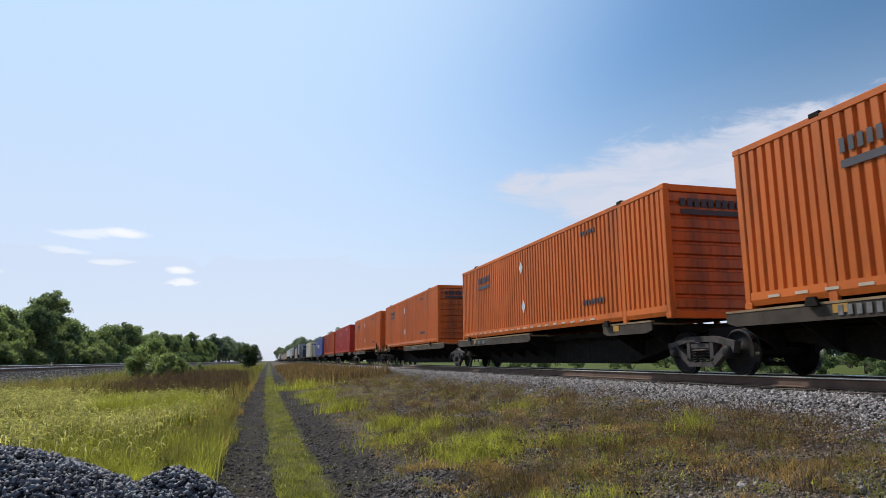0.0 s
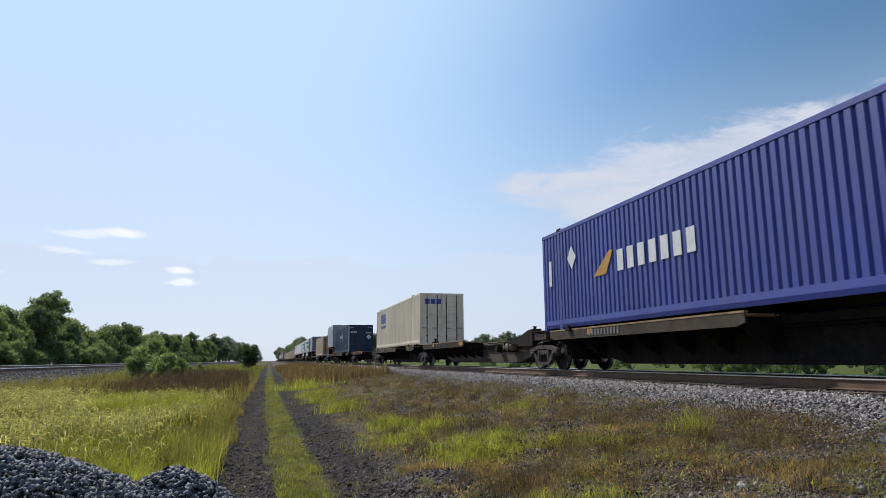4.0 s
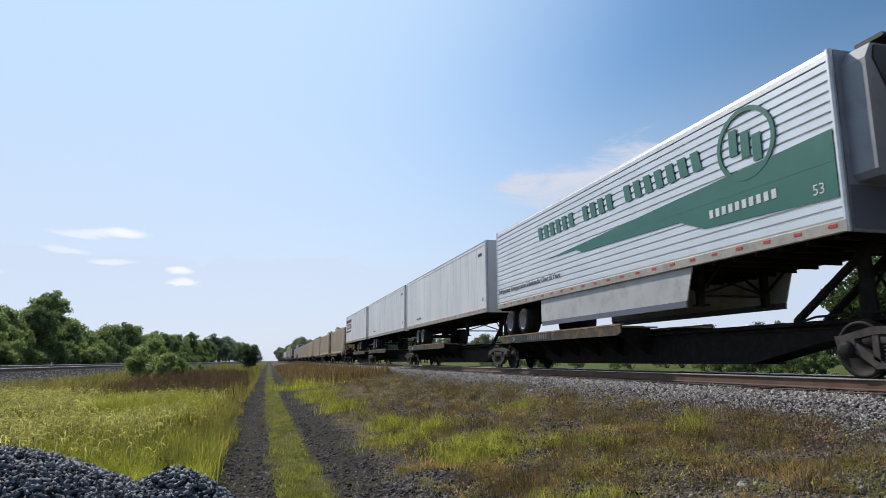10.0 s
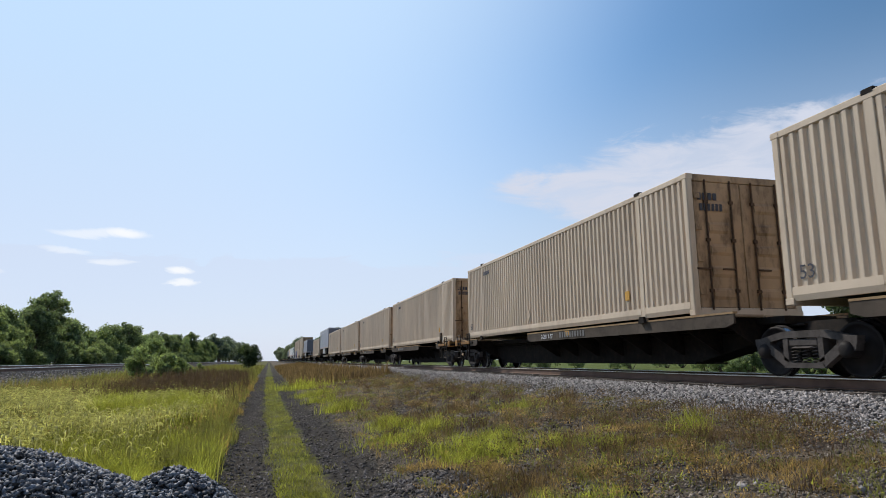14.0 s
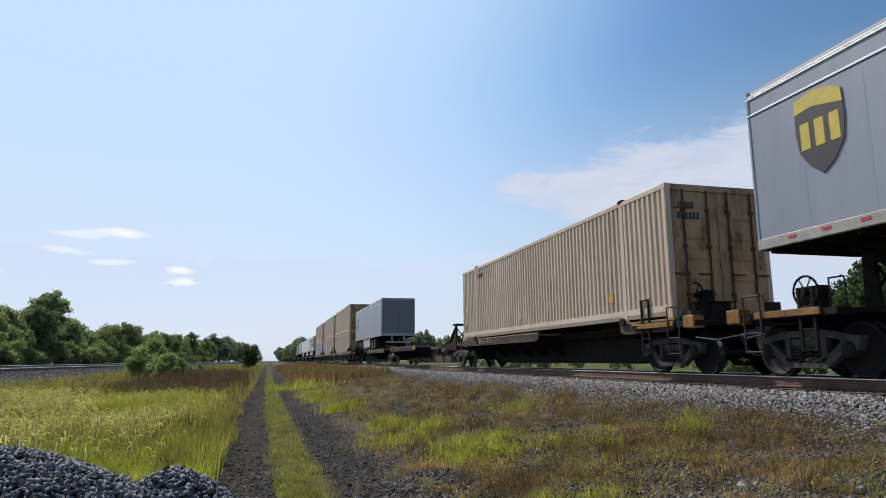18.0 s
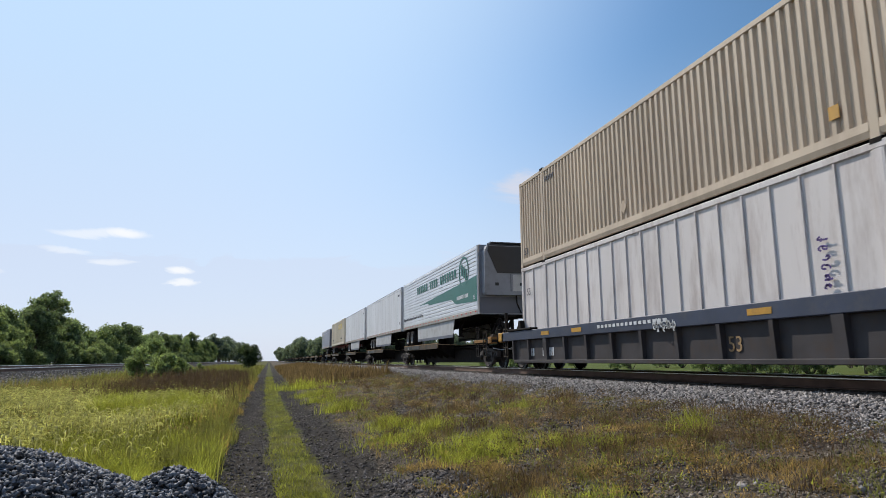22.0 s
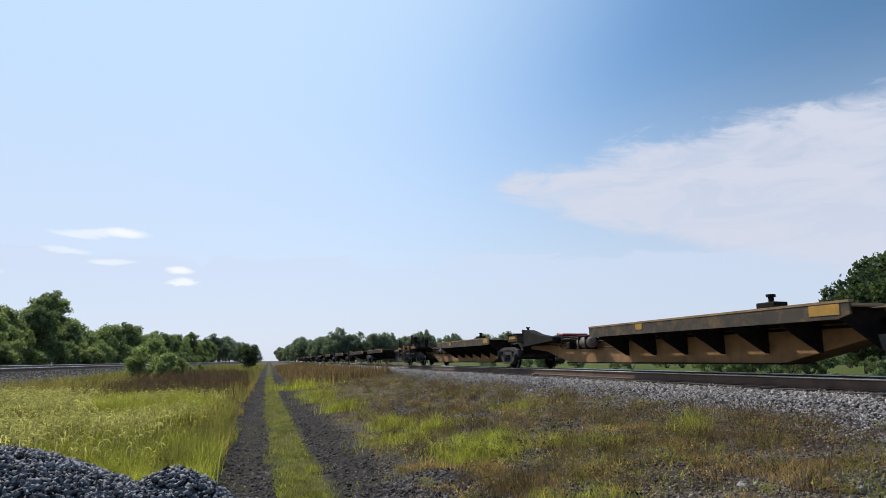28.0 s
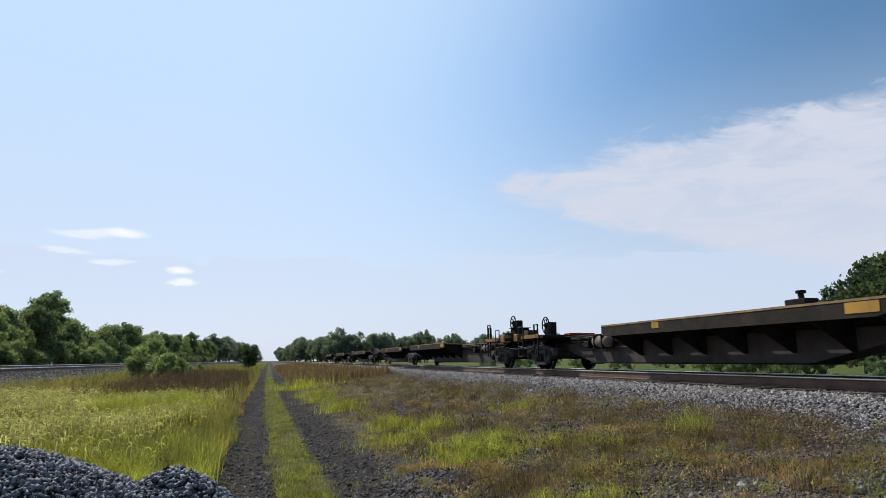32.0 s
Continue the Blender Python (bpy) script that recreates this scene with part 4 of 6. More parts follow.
def hand_wheel(parent, x, y, z):
    n, r = 20, 0.28
    pts = [(x, y + r * math.cos(2 * math.pi * i / n), z + r * math.sin(2 * math.pi * i / n)) for i in range(n + 1)]
    w = part("brake_wheel", Build().sweep(pts, 0.022, 6), M["soot"], parent)
    b = Build().tube((x - 0.06, y, z), (x + 0.12, y, z), 0.05, 8)
    for i in range(6):
        a = 2 * math.pi * i / 6
        b.tube((x, y, z), (x, y + r * math.cos(a), z + r * math.sin(a)), 0.014, 5)
    part("spokes", b, M["soot"], w)
    part("stand", Build().box(x + 0.08, x + 0.30, y - 0.26, y + 0.26, 1.0, z + 0.10, 0.02), M["soot"], parent)


def coupled_end(car, y, e, brake):
    """The outer end of a car: end deck, ladder, hand rail, coupler; e points outward along the train."""
    def span(k0, k1):
        return min(y - e * k0, y - e * k1), max(y - e * k0, y - e * k1)
    part("end_deck", Build().box(-1.42, 1.42, *span(3.0, 0.5), 1.02, 1.13, 0.02), M["soot"], car)
    part("yellow_step", Build().box(-1.46, -1.42, *span(2.7, 1.25), 1.03, 1.15, 0.008), M["end_orange"], car, "scuffed orange end step")
    blk = part("corner_block", Build().box(-1.47, -1.20, *span(0.86, 0.52), 0.97, 1.24, 0.02), M["end_orange"], car, "orange corner block with a lifting eye")
    part("lifting_eye", Build().lathe_x([(-1.474, 0.055), (-1.466, 0.055), (-1.466, 0.0)], 10, (0, y - e * 0.69, 1.07)), M["black"], blk)
    part("tool_box", Build().box(-1.22, -0.85, *span(1.25, 0.92), 1.13, 1.36, 0.02), M["lip_worn"], car)
    lad = Build()
    for k in (1.0, 1.42):
        lad.tube((-1.475, y - e * k, 0.42), (-1.475, y - e * k, 1.45), 0.017, 6)
    for z in (0.44, 0.78, 1.45):
        lad.tube((-1.475, y - e * 1.0, z), (-1.475, y - e * 1.42, z), 0.017, 6)
    part("ladder", lad, M["lip_worn"], car, "worn metal step ladder")
    grab = Build()
    for k in (2.25, 2.55):
        grab.box(-1.42, -1.38, *span(k - 0.025, k + 0.025), 0.45, 1.72 if e < 0 else 1.5)
    for z in (0.46, 0.80, 1.16, 1.70 if e < 0 else 1.48):
        grab.tube((-1.40, y - e * 2.25, z), (-1.40, y - e * 2.55, z), 0.016, 6)
    part("side_ladder", grab, M["soot"], car)
    part("hand_rail", Build().sweep([(-1.2, y - e * 2.7, 1.13), (-1.2, y - e * 2.7, 1.62), (-1.2, y - e * 3.0, 1.62), (-1.2, y - e * 3.0, 1.13)], 0.016, 5), M["soot"], car)
    if e < 0:
        part("gear_cabinet", Build().box(-0.95, -0.35, *span(1.12, 0.72), 1.13, 1.52, 0.02), M["soot"], car)
        part("drip_pan", Build().box(-1.0, -0.3, *span(1.18, 0.66), 1.52, 1.55, 0.01), M["soot"], car)
    if brake:
        hand_wheel(car, -0.75, y - e * (1.75 if e > 0 else 1.35), 1.50 if e > 0 else 1.74)
    k = part("coupler", Build().box(-0.13, 0.13, min(y - e * 0.7, y - e * 0.16), max(y - e * 0.7, y - e * 0.16), 0.74, 0.94, 0.03), M["truck_steel"], car)
    part("knuckle", Build().prism([(-0.22, y - e * 0.2), (0.2, y - e * 0.2), (0.2, y - e * 0.02), (0.02, y + e * 0.02), (-0.22, y - e * 0.06)], 2, 0.70, 0.98), M["truck_steel"], k)
    part("air_hose", Build().sweep([(-0.35, y - e * 0.5, 0.8), (-0.36, y - e * 0.3, 0.5), (-0.32, y - e * 0.1, 0.38), (-0.3, y, 0.4)], 0.025), M["black"], car)
    part("pull_rod", Build().sweep([(-1.3, y - e * 0.7, 0.78), (-1.0, y - e * 0.45, 0.72), (-0.2, y - e * 0.3, 0.86)], 0.015, 5), M["alu"], car)


def tray(car, y0, y1, edge, tip=False):
    """Deck pans on both sides of the sill with lips and gussets."""
    for s in (-1, 1):
        a, e = sorted((s * 0.68, s * 1.34))
        t = part("deck_pan", Build().box(a, e, y0, y1, 1.13, 1.17).box(min(s * 0.30, s * 0.63), max(s * 0.30, s * 0.63), y0, y1, 1.12, 1.155), M["deck"], car)
        lip = sorted((s * 1.33, s * 1.375))
        part("deck_lip", Build().prism([(y0, 1.185), (y0, 1.00), (y0 + 0.25, 0.93), (y1 - 0.25, 0.93), (y1, 1.00), (y1, 1.185)], 0, *lip), edge, t)
        # ochre top edge, painted bright as the sunlit strip of the lip
        part("lip_cap", Build().box(min(s * 1.28, s * 1.385), max(s * 1.28, s * 1.385), y0, y1, 1.185, 1.225), M["ochre"], t)
        n = max(2, round((y1 - y0) / 1.25))
        for i in range(n):
            y = y0 + 0.3 + (y1 - y0 - 0.6) * i / (n - 1)
            part("gusset", Build().prism([(s * 0.34, 1.13), (s * 1.33, 1.13), (s * 1.33, 0.98), (s * 0.40, 0.42), (s * 0.34, 0.42)], 1, y - 0.025, y + 0.025), M["soot"], t)
        for k, hl in ((0.045, 0.3), (0.70, 0.14))[0 if tip else 1:]:
            y = y0 + (y1 - y0) * k + (0.1 if k < 0.1 else 0)
            part("reflector", Build().box(min(s * 1.376, s * 1.384), max(s * 1.376, s * 1.384), y - hl, y + hl, 1.06 - hl * 0.2, 1.17), M["yellow"], t, "faded yellow reflector")


def hitch(car, y, up, e):
    """Fifth-wheel stand: raised under a trailer, or folded flat. e: the way its long strut runs."""
    if up:
        top = 1.20 + TB
        h = part("hitch_stand", Build().box(-0.40, 0.40, y - 0.34, y + 0.34, top - 0.10, top, 0.03), M["soot"], car, "raised black trailer hitch")
        b = Build()
        for s in (-1, 1):
            b.prism([(y - 0.16, 0.95), (y + 0.16, 0.95), (y + 0.10, top - 0.1), (y - 0.10, top - 0.1)], 0, s * 0.30 - 0.04, s * 0.30 + 0.04)
            b.tube((s * 0.30, y, top - 0.15), (s * 0.34, y + e * 1.55, 1.0), 0.075, 6)
        b.tube((-0.3, y, 1.3), (0.3, y, top - 0.2), 0.03, 6).tube((0.3, y, 1.3), (-0.3, y, top - 0.2), 0.03, 6)
        part("hitch_leg", b, M["soot"], h)
    else:
        h = part("hitch_stand", Build().box(-0.52, 0.52, y - 0.35, y + 0.35, 1.00, 1.14, 0.03), M["soot"], car, "folded trailer hitch")
        b = Build()
        for s in (-1, 1):
            b.box(s * 0.42 - 0.05, s * 0.42 + 0.05, min(y, y + e * 2.3), max(y, y + e * 2.3), 0.98, 1.08, 0.02)
        part("hitch_leg", b, M["soot"], h)
        part("hitch_plate", Build().prism([(-0.45, y - 0.3), (0.45, y - 0.3), (0.3, y + 0.45), (-0.3, y + 0.45)], 2, 1.14, 1.19), M["red"], h, "red hitch plate")
    part("hose_pipe", Build().sweep([(-0.50, y - 1.5, 0.97), (-0.62, y - 1.0, 1.05), (-0.62, y + 0.8, 1.05), (-0.50, y + 1.6, 0.92)], 0.022, 5), M["soot"], car)


def spine_car(label, length, tray_end, near_c, far_c, raised, sill="soot", edge="lip", pads=False, last_truck=False, hitch_at=None, tray_len=8.8, mark=""):
    """One platform of a spine car. y runs along the train, far end positive; the truck at a jointed end hangs on the far end."""
    car = thing("spine_car", label, "railcar", "platforms of the train")
    p = length / 2
    n0 = -p + (1.0 if near_c else 0.55)
    n1 = p - (1.0 if far_c else 0.55)
    part("centre_sill", Build().prism([(n0, 1.0), (n0, 0.72), (n0 + 1.5, 0.62), (n0 + 3.3, 0.24), (n1 - 3.3, 0.24), (n1 - 1.5, 0.62), (n1, 0.72), (n1, 1.0)], 0, -0.33, 0.33), M[sill], car)
    part("sill_flange", Build().box(-0.46, 0.46, n0, n1, 0.92, 0.965, 0.01).box(-0.43, 0.43, n0 + 3.3, n1 - 3.3, 0.205, 0.24), M["soot"], car)
    off = 2.1 if (near_c if tray_end == "N" else far_c) else 1.3
    if tray_end == "N":
        y0, y1 = -p + off, -p + off + tray_len
    else:
        y0, y1 = p - off - tray_len, p - off
    tray(car, y0, y1, M[edge], label == EMPTY_LBL)
    if pads:
        if tray_end == "F":
            tray(car, -p + off, -p + off + 2.3, M[edge])
        else:
            tray(car, p - off - 2.3, p - off, M[edge])
    e = 1 if tray_end == "N" else -1
    if pads:
        part("sill_cover", Build().box(-0.62, 0.62, n0 + 0.3, n1 - 0.3, 0.97, 1.125, 0.02), M["soot"], car)
    elif not raised:
        ky = y0 + 1.9 if tray_end == "N" else y1 - 1.9
        lk = part("tray_lock", Build().box(-1.25, -0.95, ky - 0.22, ky + 0.22, 1.17, 1.34, 0.02).tube((-1.1, ky, 1.34), (-1.1, ky, 1.44), 0.05, 8), M["soot"], car)
        part("lock_head", Build().tube((-1.1, ky, 1.44), (-1.1, ky, 1.49), 0.085, 8), M["soot"], lk)
    hy = e * (p - (2.7 if (far_c if e > 0 else near_c) else (3.4 if label == EMPTY_LBL else 1.1))) if hitch_at is None else hitch_at
    if not pads:
        hitch(car, hy, raised, -e)
    if label == EMPTY_LBL and not (far_c if e > 0 else near_c):
        jy = e * (p - 1.25)
        hump = [(jy, 0.80), (jy, 1.40), (jy - e * 0.30, 1.40), (jy - e * 0.65, 1.33), (jy - e * 1.1, 1.22), (jy - e * 1.9, 1.12), (jy - e * 2.6, 1.06), (jy - e * 2.6, 0.95)]
        gp = part("guide_post", Build().prism(hump, 0, -0.92, -0.60), M["soot"], car)
        part("guide_plate", Build().box(-0.95, -0.57, min(jy, jy + e * 0.03), max(jy, jy + e * 0.03), 0.98, 1.42, 0.01), M["lip_worn"], gp)
        part("guide_knob", Build().tube((-0.76, jy - e * 0.14, 1.40), (-0.76, jy - e * 0.14, 1.47), 0.045, 8).tube((-0.76, jy - e * 0.14, 1.47), (-0.76, jy - e * 0.14, 1.51), 0.08, 8), M["soot"], gp)
        jb = part("joint_housing", Build().box(-1.0, -0.30, min(e * (p - 0.85), e * (p + 0.12)), max(e * (p - 0.85), e * (p + 0.12)), 0.98, 1.26, 0.03), M["lip_worn"], car)
        part("housing_lid", Build().box(-1.05, -0.26, min(e * (p - 0.90), e * (p + 0.16)), max(e * (p - 0.90), e * (p + 0.16)), 1.26, 1.30, 0.01), M["soot"], jb)
        part("housing_face", Build().box(-1.012, -1.0, min(e * (p - 0.70), e * (p - 0.05)), max(e * (p - 0.70), e * (p - 0.05)), 1.10, 1.22), M["yellow"] if edge == "lip_yellow" else M["lip"], jb)
    if label == EMPTY_LBL:
        by = [y1 + 0.35, n1 - 2.2] if e > 0 else [n0 + 2.2, y0 - 0.35]
        gear = part("brake_rigging", Build().tube((-0.50, by[0], 1.00), (-0.50, by[1], 0.99), 0.022, 6).tube((-0.46, by[0], 0.86), (-0.44, by[1], 0.88), 0.02, 6).tube((-0.40, by[0], 0.66), (-0.40, by[1], 0.80), 0.016, 6), M["lip_worn"], car)
        m0 = by[0] + (by[1] - by[0]) * 0.30
        part("air_reservoir", Build().lathe_y([(m0 - 0.46, 0.0), (m0 - 0.44, 0.11), (m0 - 0.36, 0.17), (m0 + 0.36, 0.17), (m0 + 0.44, 0.11), (m0 + 0.46, 0.0)], 14, (-0.62, 0, 0.84)), M["tank"], gear, "dusty tan air reservoir")
        part("tank_strap", Build().box(-0.80, -0.40, m0 - 0.25, m0 - 0.20, 0.64, 1.02).box(-0.80, -0.40, m0 + 0.20, m0 + 0.25, 0.64, 1.02), M["soot"], gear)
        v0 = by[0] + (by[1] - by[0]) * 0.62
        part("control_valve", Build().box(-0.62, -0.38, v0 - 0.13, v0 + 0.13, 0.66, 0.88, 0.03).box(-0.56, -0.40, v0 + 0.13, v0 + 0.34, 0.72, 0.82, 0.02).tube((-0.5, v0, 0.88), (-0.5, v0, 1.0), 0.03, 6), M["soot"], gear)
        part("slack_pipe", Build().sweep([(-0.48, v0 + 0.2, 0.99), (-0.66, v0 + 0.3, 0.95), (-0.66, v0 + 0.5, 0.78), (-0.50, v0 + 0.55, 0.68)], 0.018, 6), M["lip_worn"], gear)
    if pads:
        for y in (-6.1, 6.1):
            for s in (-1, 1):
                part("guide_lug", Build().prism([(y - 0.14, 1.17), (y + 0.14, 1.17), (y + 0.08, 1.32), (y - 0.08, 1.32)], 0, min(s * 1.39, s * 1.46), max(s * 1.39, s * 1.46)), M["soot"], car)
    if far_c:
        rail_truck(car, p - 1.95)
        coupled_end(car, p, 1, True)
    else:
        rail_truck(car, p)
        part("joint_box", Build().prism([(-0.5, 0.55), (0.5, 0.55), (0.42, 1.0), (-0.42, 1.0)], 1, p - 0.55, p + 0.5), M["soot"], car)
    if near_c:
        rail_truck(car, -p + 1.95)
        coupled_end(car, -p, -1, True)
    part("air_tank", Build().tube((0.0, -1.2, 0.45), (0.0, 0.2, 0.45), 0.2, 12), M["soot"], car)
    part("train_pipe", Build().tube((-0.36, n0, 0.86), (-0.36, n1, 0.86), 0.025, 6), M["soot"], car)
    if mark:
        part("stencil", lettering(mark, 0.20, M["mark_white"]), None, car).matrix_local = pose(-1.386, y1 - 1.2, 0.99)
    if label == EMPTY_LBL:
        return car
    if edge not in ("lip", "lip_worn"):
        part("number_panel", Build().box(-1.384, -1.376, y1 - 4.5, y1 - 0.9, 0.96, 1.18), M["black"], car)
    bar_text(car, M["mark_dim"], y1 - 2.6, 0.99, 1.7, 0.16, x=-1.386, n=10, gap=0.45, name="car_number")
    return car


def well_car(label, length, near_c, far_c):
    car = thing("well_car", label, "railcar", "platforms of the train")
    p = length / 2
    w0, w1 = -p + 2.0, p - 2.0
    for s in (-1, 1):
        part("top_chord", Build().box(min(s * 1.38, s * 1.56), max(s * 1.38, s * 1.56), w0 - 1.0, w1 + 1.0, 1.00, 1.32, 0.015), M["well_blue"], car)
        part("side_sheet", Build().box(min(s * 1.39, s * 1.42), max(s * 1.39, s * 1.42), w0, w1, 0.30, 1.00), M["well_grey"], car)
        part("bottom_sill", Build().box(min(s * 1.36, s * 1.54), max(s * 1.36, s * 1.54), w0 + 0.2, w1 - 0.2, 0.22, 0.32, 0.012), M["well_grey"], car)
        n = 13
        for i in range(n):
            y = w0 + 0.1 + (w1 - w0 - 0.2) * i / (n - 1)
            k = 0.05 if i not in (2, 10) else 0.12
            part("side_rib", Build().prism([(s * 1.42, 1.0), (s * 1.55, 1.0), (s * 1.52, 0.32), (s * 1.42, 0.32)], 1, y - k, y + k), M["well_grey"], car)
        for y in (w1 - 3.0, w1 - 5.2, w0 + 4.5):
            part("reflector", Build().box(min(s * 1.56, s * 1.568), max(s * 1.56, s * 1.568), y - 0.3, y + 0.3, 1.10, 1.22), M["yellow"], car, "yellow reflector")
        for y in (w0 + 0.8, w1 - 0.8):
            part("end_walkway", Build().box(min(s * 1.15, s * 1.60), max(s * 1.15, s * 1.60), y - 1.1, y + 1.1, 1.34, 1.40, 0.01), M["soot"], car)
            part("guide_lug", Build().prism([(y - 0.14, 1.40), (y + 0.14, 1.40), (y + 0.05, 1.68), (y - 0.1, 1.68)], 0, min(s * 1.40, s * 1.56), max(s * 1.40, s * 1.56)), M["soot"], car)
    part("well_floor", Build().box(-1.36, 1.36, w0, w0 + 0.9, 0.30, 0.42).box(-1.36, 1.36, w1 - 0.9, w1, 0.30, 0.42).box(-1.36, 1.36, -0.3, 0.3, 0.30, 0.42), M["soot"], car)
    for e in (-1, 1):
        y = e * p
        part("end_bulkhead", Build().box(-1.38, 1.38, min(e * (p - 2.05), e * (p - 1.95)), max(e * (p - 2.05), e * (p - 1.95)), 0.35, 1.3), M["well_grey"], car)
        part("end_platform", Build().box(-1.30, 1.30, min(e * (p - 2.0), e * (p - 0.5)), max(e * (p - 2.0), e * (p - 0.5)), 1.02, 1.14, 0.02), M["well_blue"], car)
        part("draft_sill", Build().box(-0.33, 0.33, min(e * (p - 2.0), e * (p - 0.3)), max(e * (p - 2.0), e * (p - 0.3)), 0.62, 1.02), M["soot"], car)
        part("orange_end", Build().box(-1.56, -1.36, min(e * (p - 1.15), e * (p - 0.65)), max(e * (p - 1.15), e * (p - 0.65)), 1.00, 1.33, 0.02), M["yellow"], car, "orange end stanchion")
    if far_c:
        rail_truck(car, p - 1.95)
        coupled_end(car, p, 1, True)
    else:
        rail_truck(car, p)
    if near_c:
        rail_truck(car, -p + 1.95)
        coupled_end(car, -p, -1, True)
    bar_text(car, M["mark_white"], w1 - 1.3, 0.45, 0.55, 0.26, x=-1.43, n=3, gap=0.3, name="car_number")
    bar_text(car, M["mark_white"], w1 - 2.5, 0.45, 0.9, 0.26, x=-1.43, n=6, gap=0.3, name="car_number")
    bar_text(car, M["mark_white"], 2.0, 1.14, 3.2, 0.08, x=-1.565, n=16, gap=0.3)
    rnd = random.Random(3)
    part("size_mark", lettering("53", 0.42, M["ochre"]), None, car).matrix_local = pose(-1.435, -2.9, 0.46)
    scrawl(car, M["mark_white"], rnd, -1.566, -0.6, 1.06, 1.9, 0.2, True)
    for y in (-p + 0.95, p - 1.25):
        part("end_stanchion", Build().box(-1.50, -1.40, y - 0.05, y + 0.05, 0.45, 2.05, 0.015), M["soot"], car)
    part("gear_case", Build().prism([(-p + 1.2, 1.14), (-p + 1.9, 1.14), (-p + 1.9, 1.62), (-p + 1.6, 1.70), (-p + 1.2, 1.45)], 0, -1.1, -0.5), M["soot"], car)
    return car


# ---- the train: platforms by the place of their ends along it ----
MOVERS = []                         # (thing, place along the train, height)


def put(ob, s, z=0.0):
    MOVERS.append((ob, s, z))
    return ob


DECK = 1.225
SPINE = "black spine railcar platform with rust-edged deck pans"
EMPTY_LBL = "empty spine railcar platform, brown sill and worn deck pans"
YELLOW_LBL = "spine railcar platform with yellow-edged deck under a trailer"
_cars = {}


def platform(b0, b1, near_c, far_c, tray_end, label=SPINE, **k):
    key = (round(b1 - b0, 1), near_c, far_c, tray_end, label, tuple(sorted(k.items())))
    mid = (b0 + b1) / 2
    if key not in _cars:
        _cars[key] = spine_car(label, b1 - b0, tray_end, near_c, far_c, **{"raised": False, "edge": "lip_worn" if k.get("pads") else "lip", **k})
        return put(_cars[key], mid)
    return put(copy_thing(_cars[key], pose(0, 0, 0)), mid)


_loads = {}


def load(key, make, s_far, length=CL, z=DECK):
    """A load whose far end is at s_far."""
    if key not in _loads:
        _loads[key] = make()
        ob = _loads[key]
    else:
        ob = copy_thing(_loads[key], pose(0, 0, 0))
    return put(ob, s_far - length / 2, z)


def box_orange():
    return container("orange ribbed steel container with dark side lettering", "orange", near="ribs", marks=marks_orange)


def box_tan():
    return container("tan ribbed steel container with rust-streaked doors", "tan", door_paint="tan_door", marks=marks_tan)


# three-platform cars with orange, red and blue boxes
for b0, b1, nc, fc in ((-7.0, 12.1, 1, 0), (12.1, 30.9, 0, 0), (30.9, 51.3, 0, 1), (51.3, 70.6, 1, 0), (70.6, 89.2, 0, 0), (89.2, 109.6, 0, 1)):
    platform(b0, b1, nc, fc, "N" if fc else "F", pads=True, tray_len=10.4 if fc else 8.8)
for s in (10.25, 28.75, 49.6, 68.3):
    load("orange", box_orange, s)
load("red", lambda: container("red ribbed steel container with white placards", "red", near="ribs", marks=marks_red), 89.1)
load("vermilion", lambda: container("vermilion flat-panelled container with cream posts", "vermilion", style="panels", near="ribs", marks=marks_vermilion), 107.6)
# five platforms: blue box, empty, cream box, empty, dark box
for b0, b1, nc, fc, pads in ((109.6, 127.2, 1, 0, True), (127.2, 145.0, 0, 0, False), (145.0, 162.4, 0, 0, True), (162.4, 178.9, 0, 0, False), (178.9, 198.2, 0, 1, True)):
    platform(b0, b1, nc, fc, "F", SPINE if pads else EMPTY_LBL, pads=pads, sill="soot" if pads else "sill_tan", edge="lip_worn" if pads else "lip", raised=b0 > 160 and not pads, tray_len=8.8 if pads else 8.2)
load("blue", lambda: container("blue ribbed steel container with white lettering", "blue", L=14.65, near="doors", marks=marks_blue), 126.3, 14.65)
load("cream", lambda: container("cream ribbed container with large blue lettering", "cream", marks=marks_cream), 160.7)
load("navy", lambda: container("dark navy ribbed container with white emblem", "navy", marks=marks_navy), 196.6)
# three platforms: short trailer, tan box, short trailer
platform(198.2, 216.8, 1, 0, "N", YELLOW_LBL, raised=True, hitch_at=-6.6, edge="soot", tray_len=9.5, mark="2-28 / 1-57")
platform(216.8, 236.0, 0, 0, "F", pads=True, mark="TWIN 28 - ALL PURPOSE")
platform(236.0, 256.0, 0, 1, "N", SPINE, raised=True, hitch_at=7.0, tray_len=10.5)
load("short_near", lambda: trailer("short grey trailer with brown and gold shield", "grey", 8.25, -1, ribs="seams", end_paint="grey", marks=marks_shield_near), 207.9, 8.25)
load("tan", box_tan, 233.7)
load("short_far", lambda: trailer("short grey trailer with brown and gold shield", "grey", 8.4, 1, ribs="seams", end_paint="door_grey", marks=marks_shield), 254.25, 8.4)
# five platforms with long trailers
for i, (b0, b1, nc, fc, e) in enumerate(((256.0, 274.5, 1, 0, "F"), (274.5, 291.9, 0, 0, "F"), (291.9, 309.3, 0, 0, "F"), (309.3, 326.7, 0, 0, "F"), (326.7, 345.0, 0, 1, "N"))):
    platform(b0, b1, nc, fc, e, YELLOW_LBL, raised=True, edge="lip_yellow", mark="53", sill="soot")


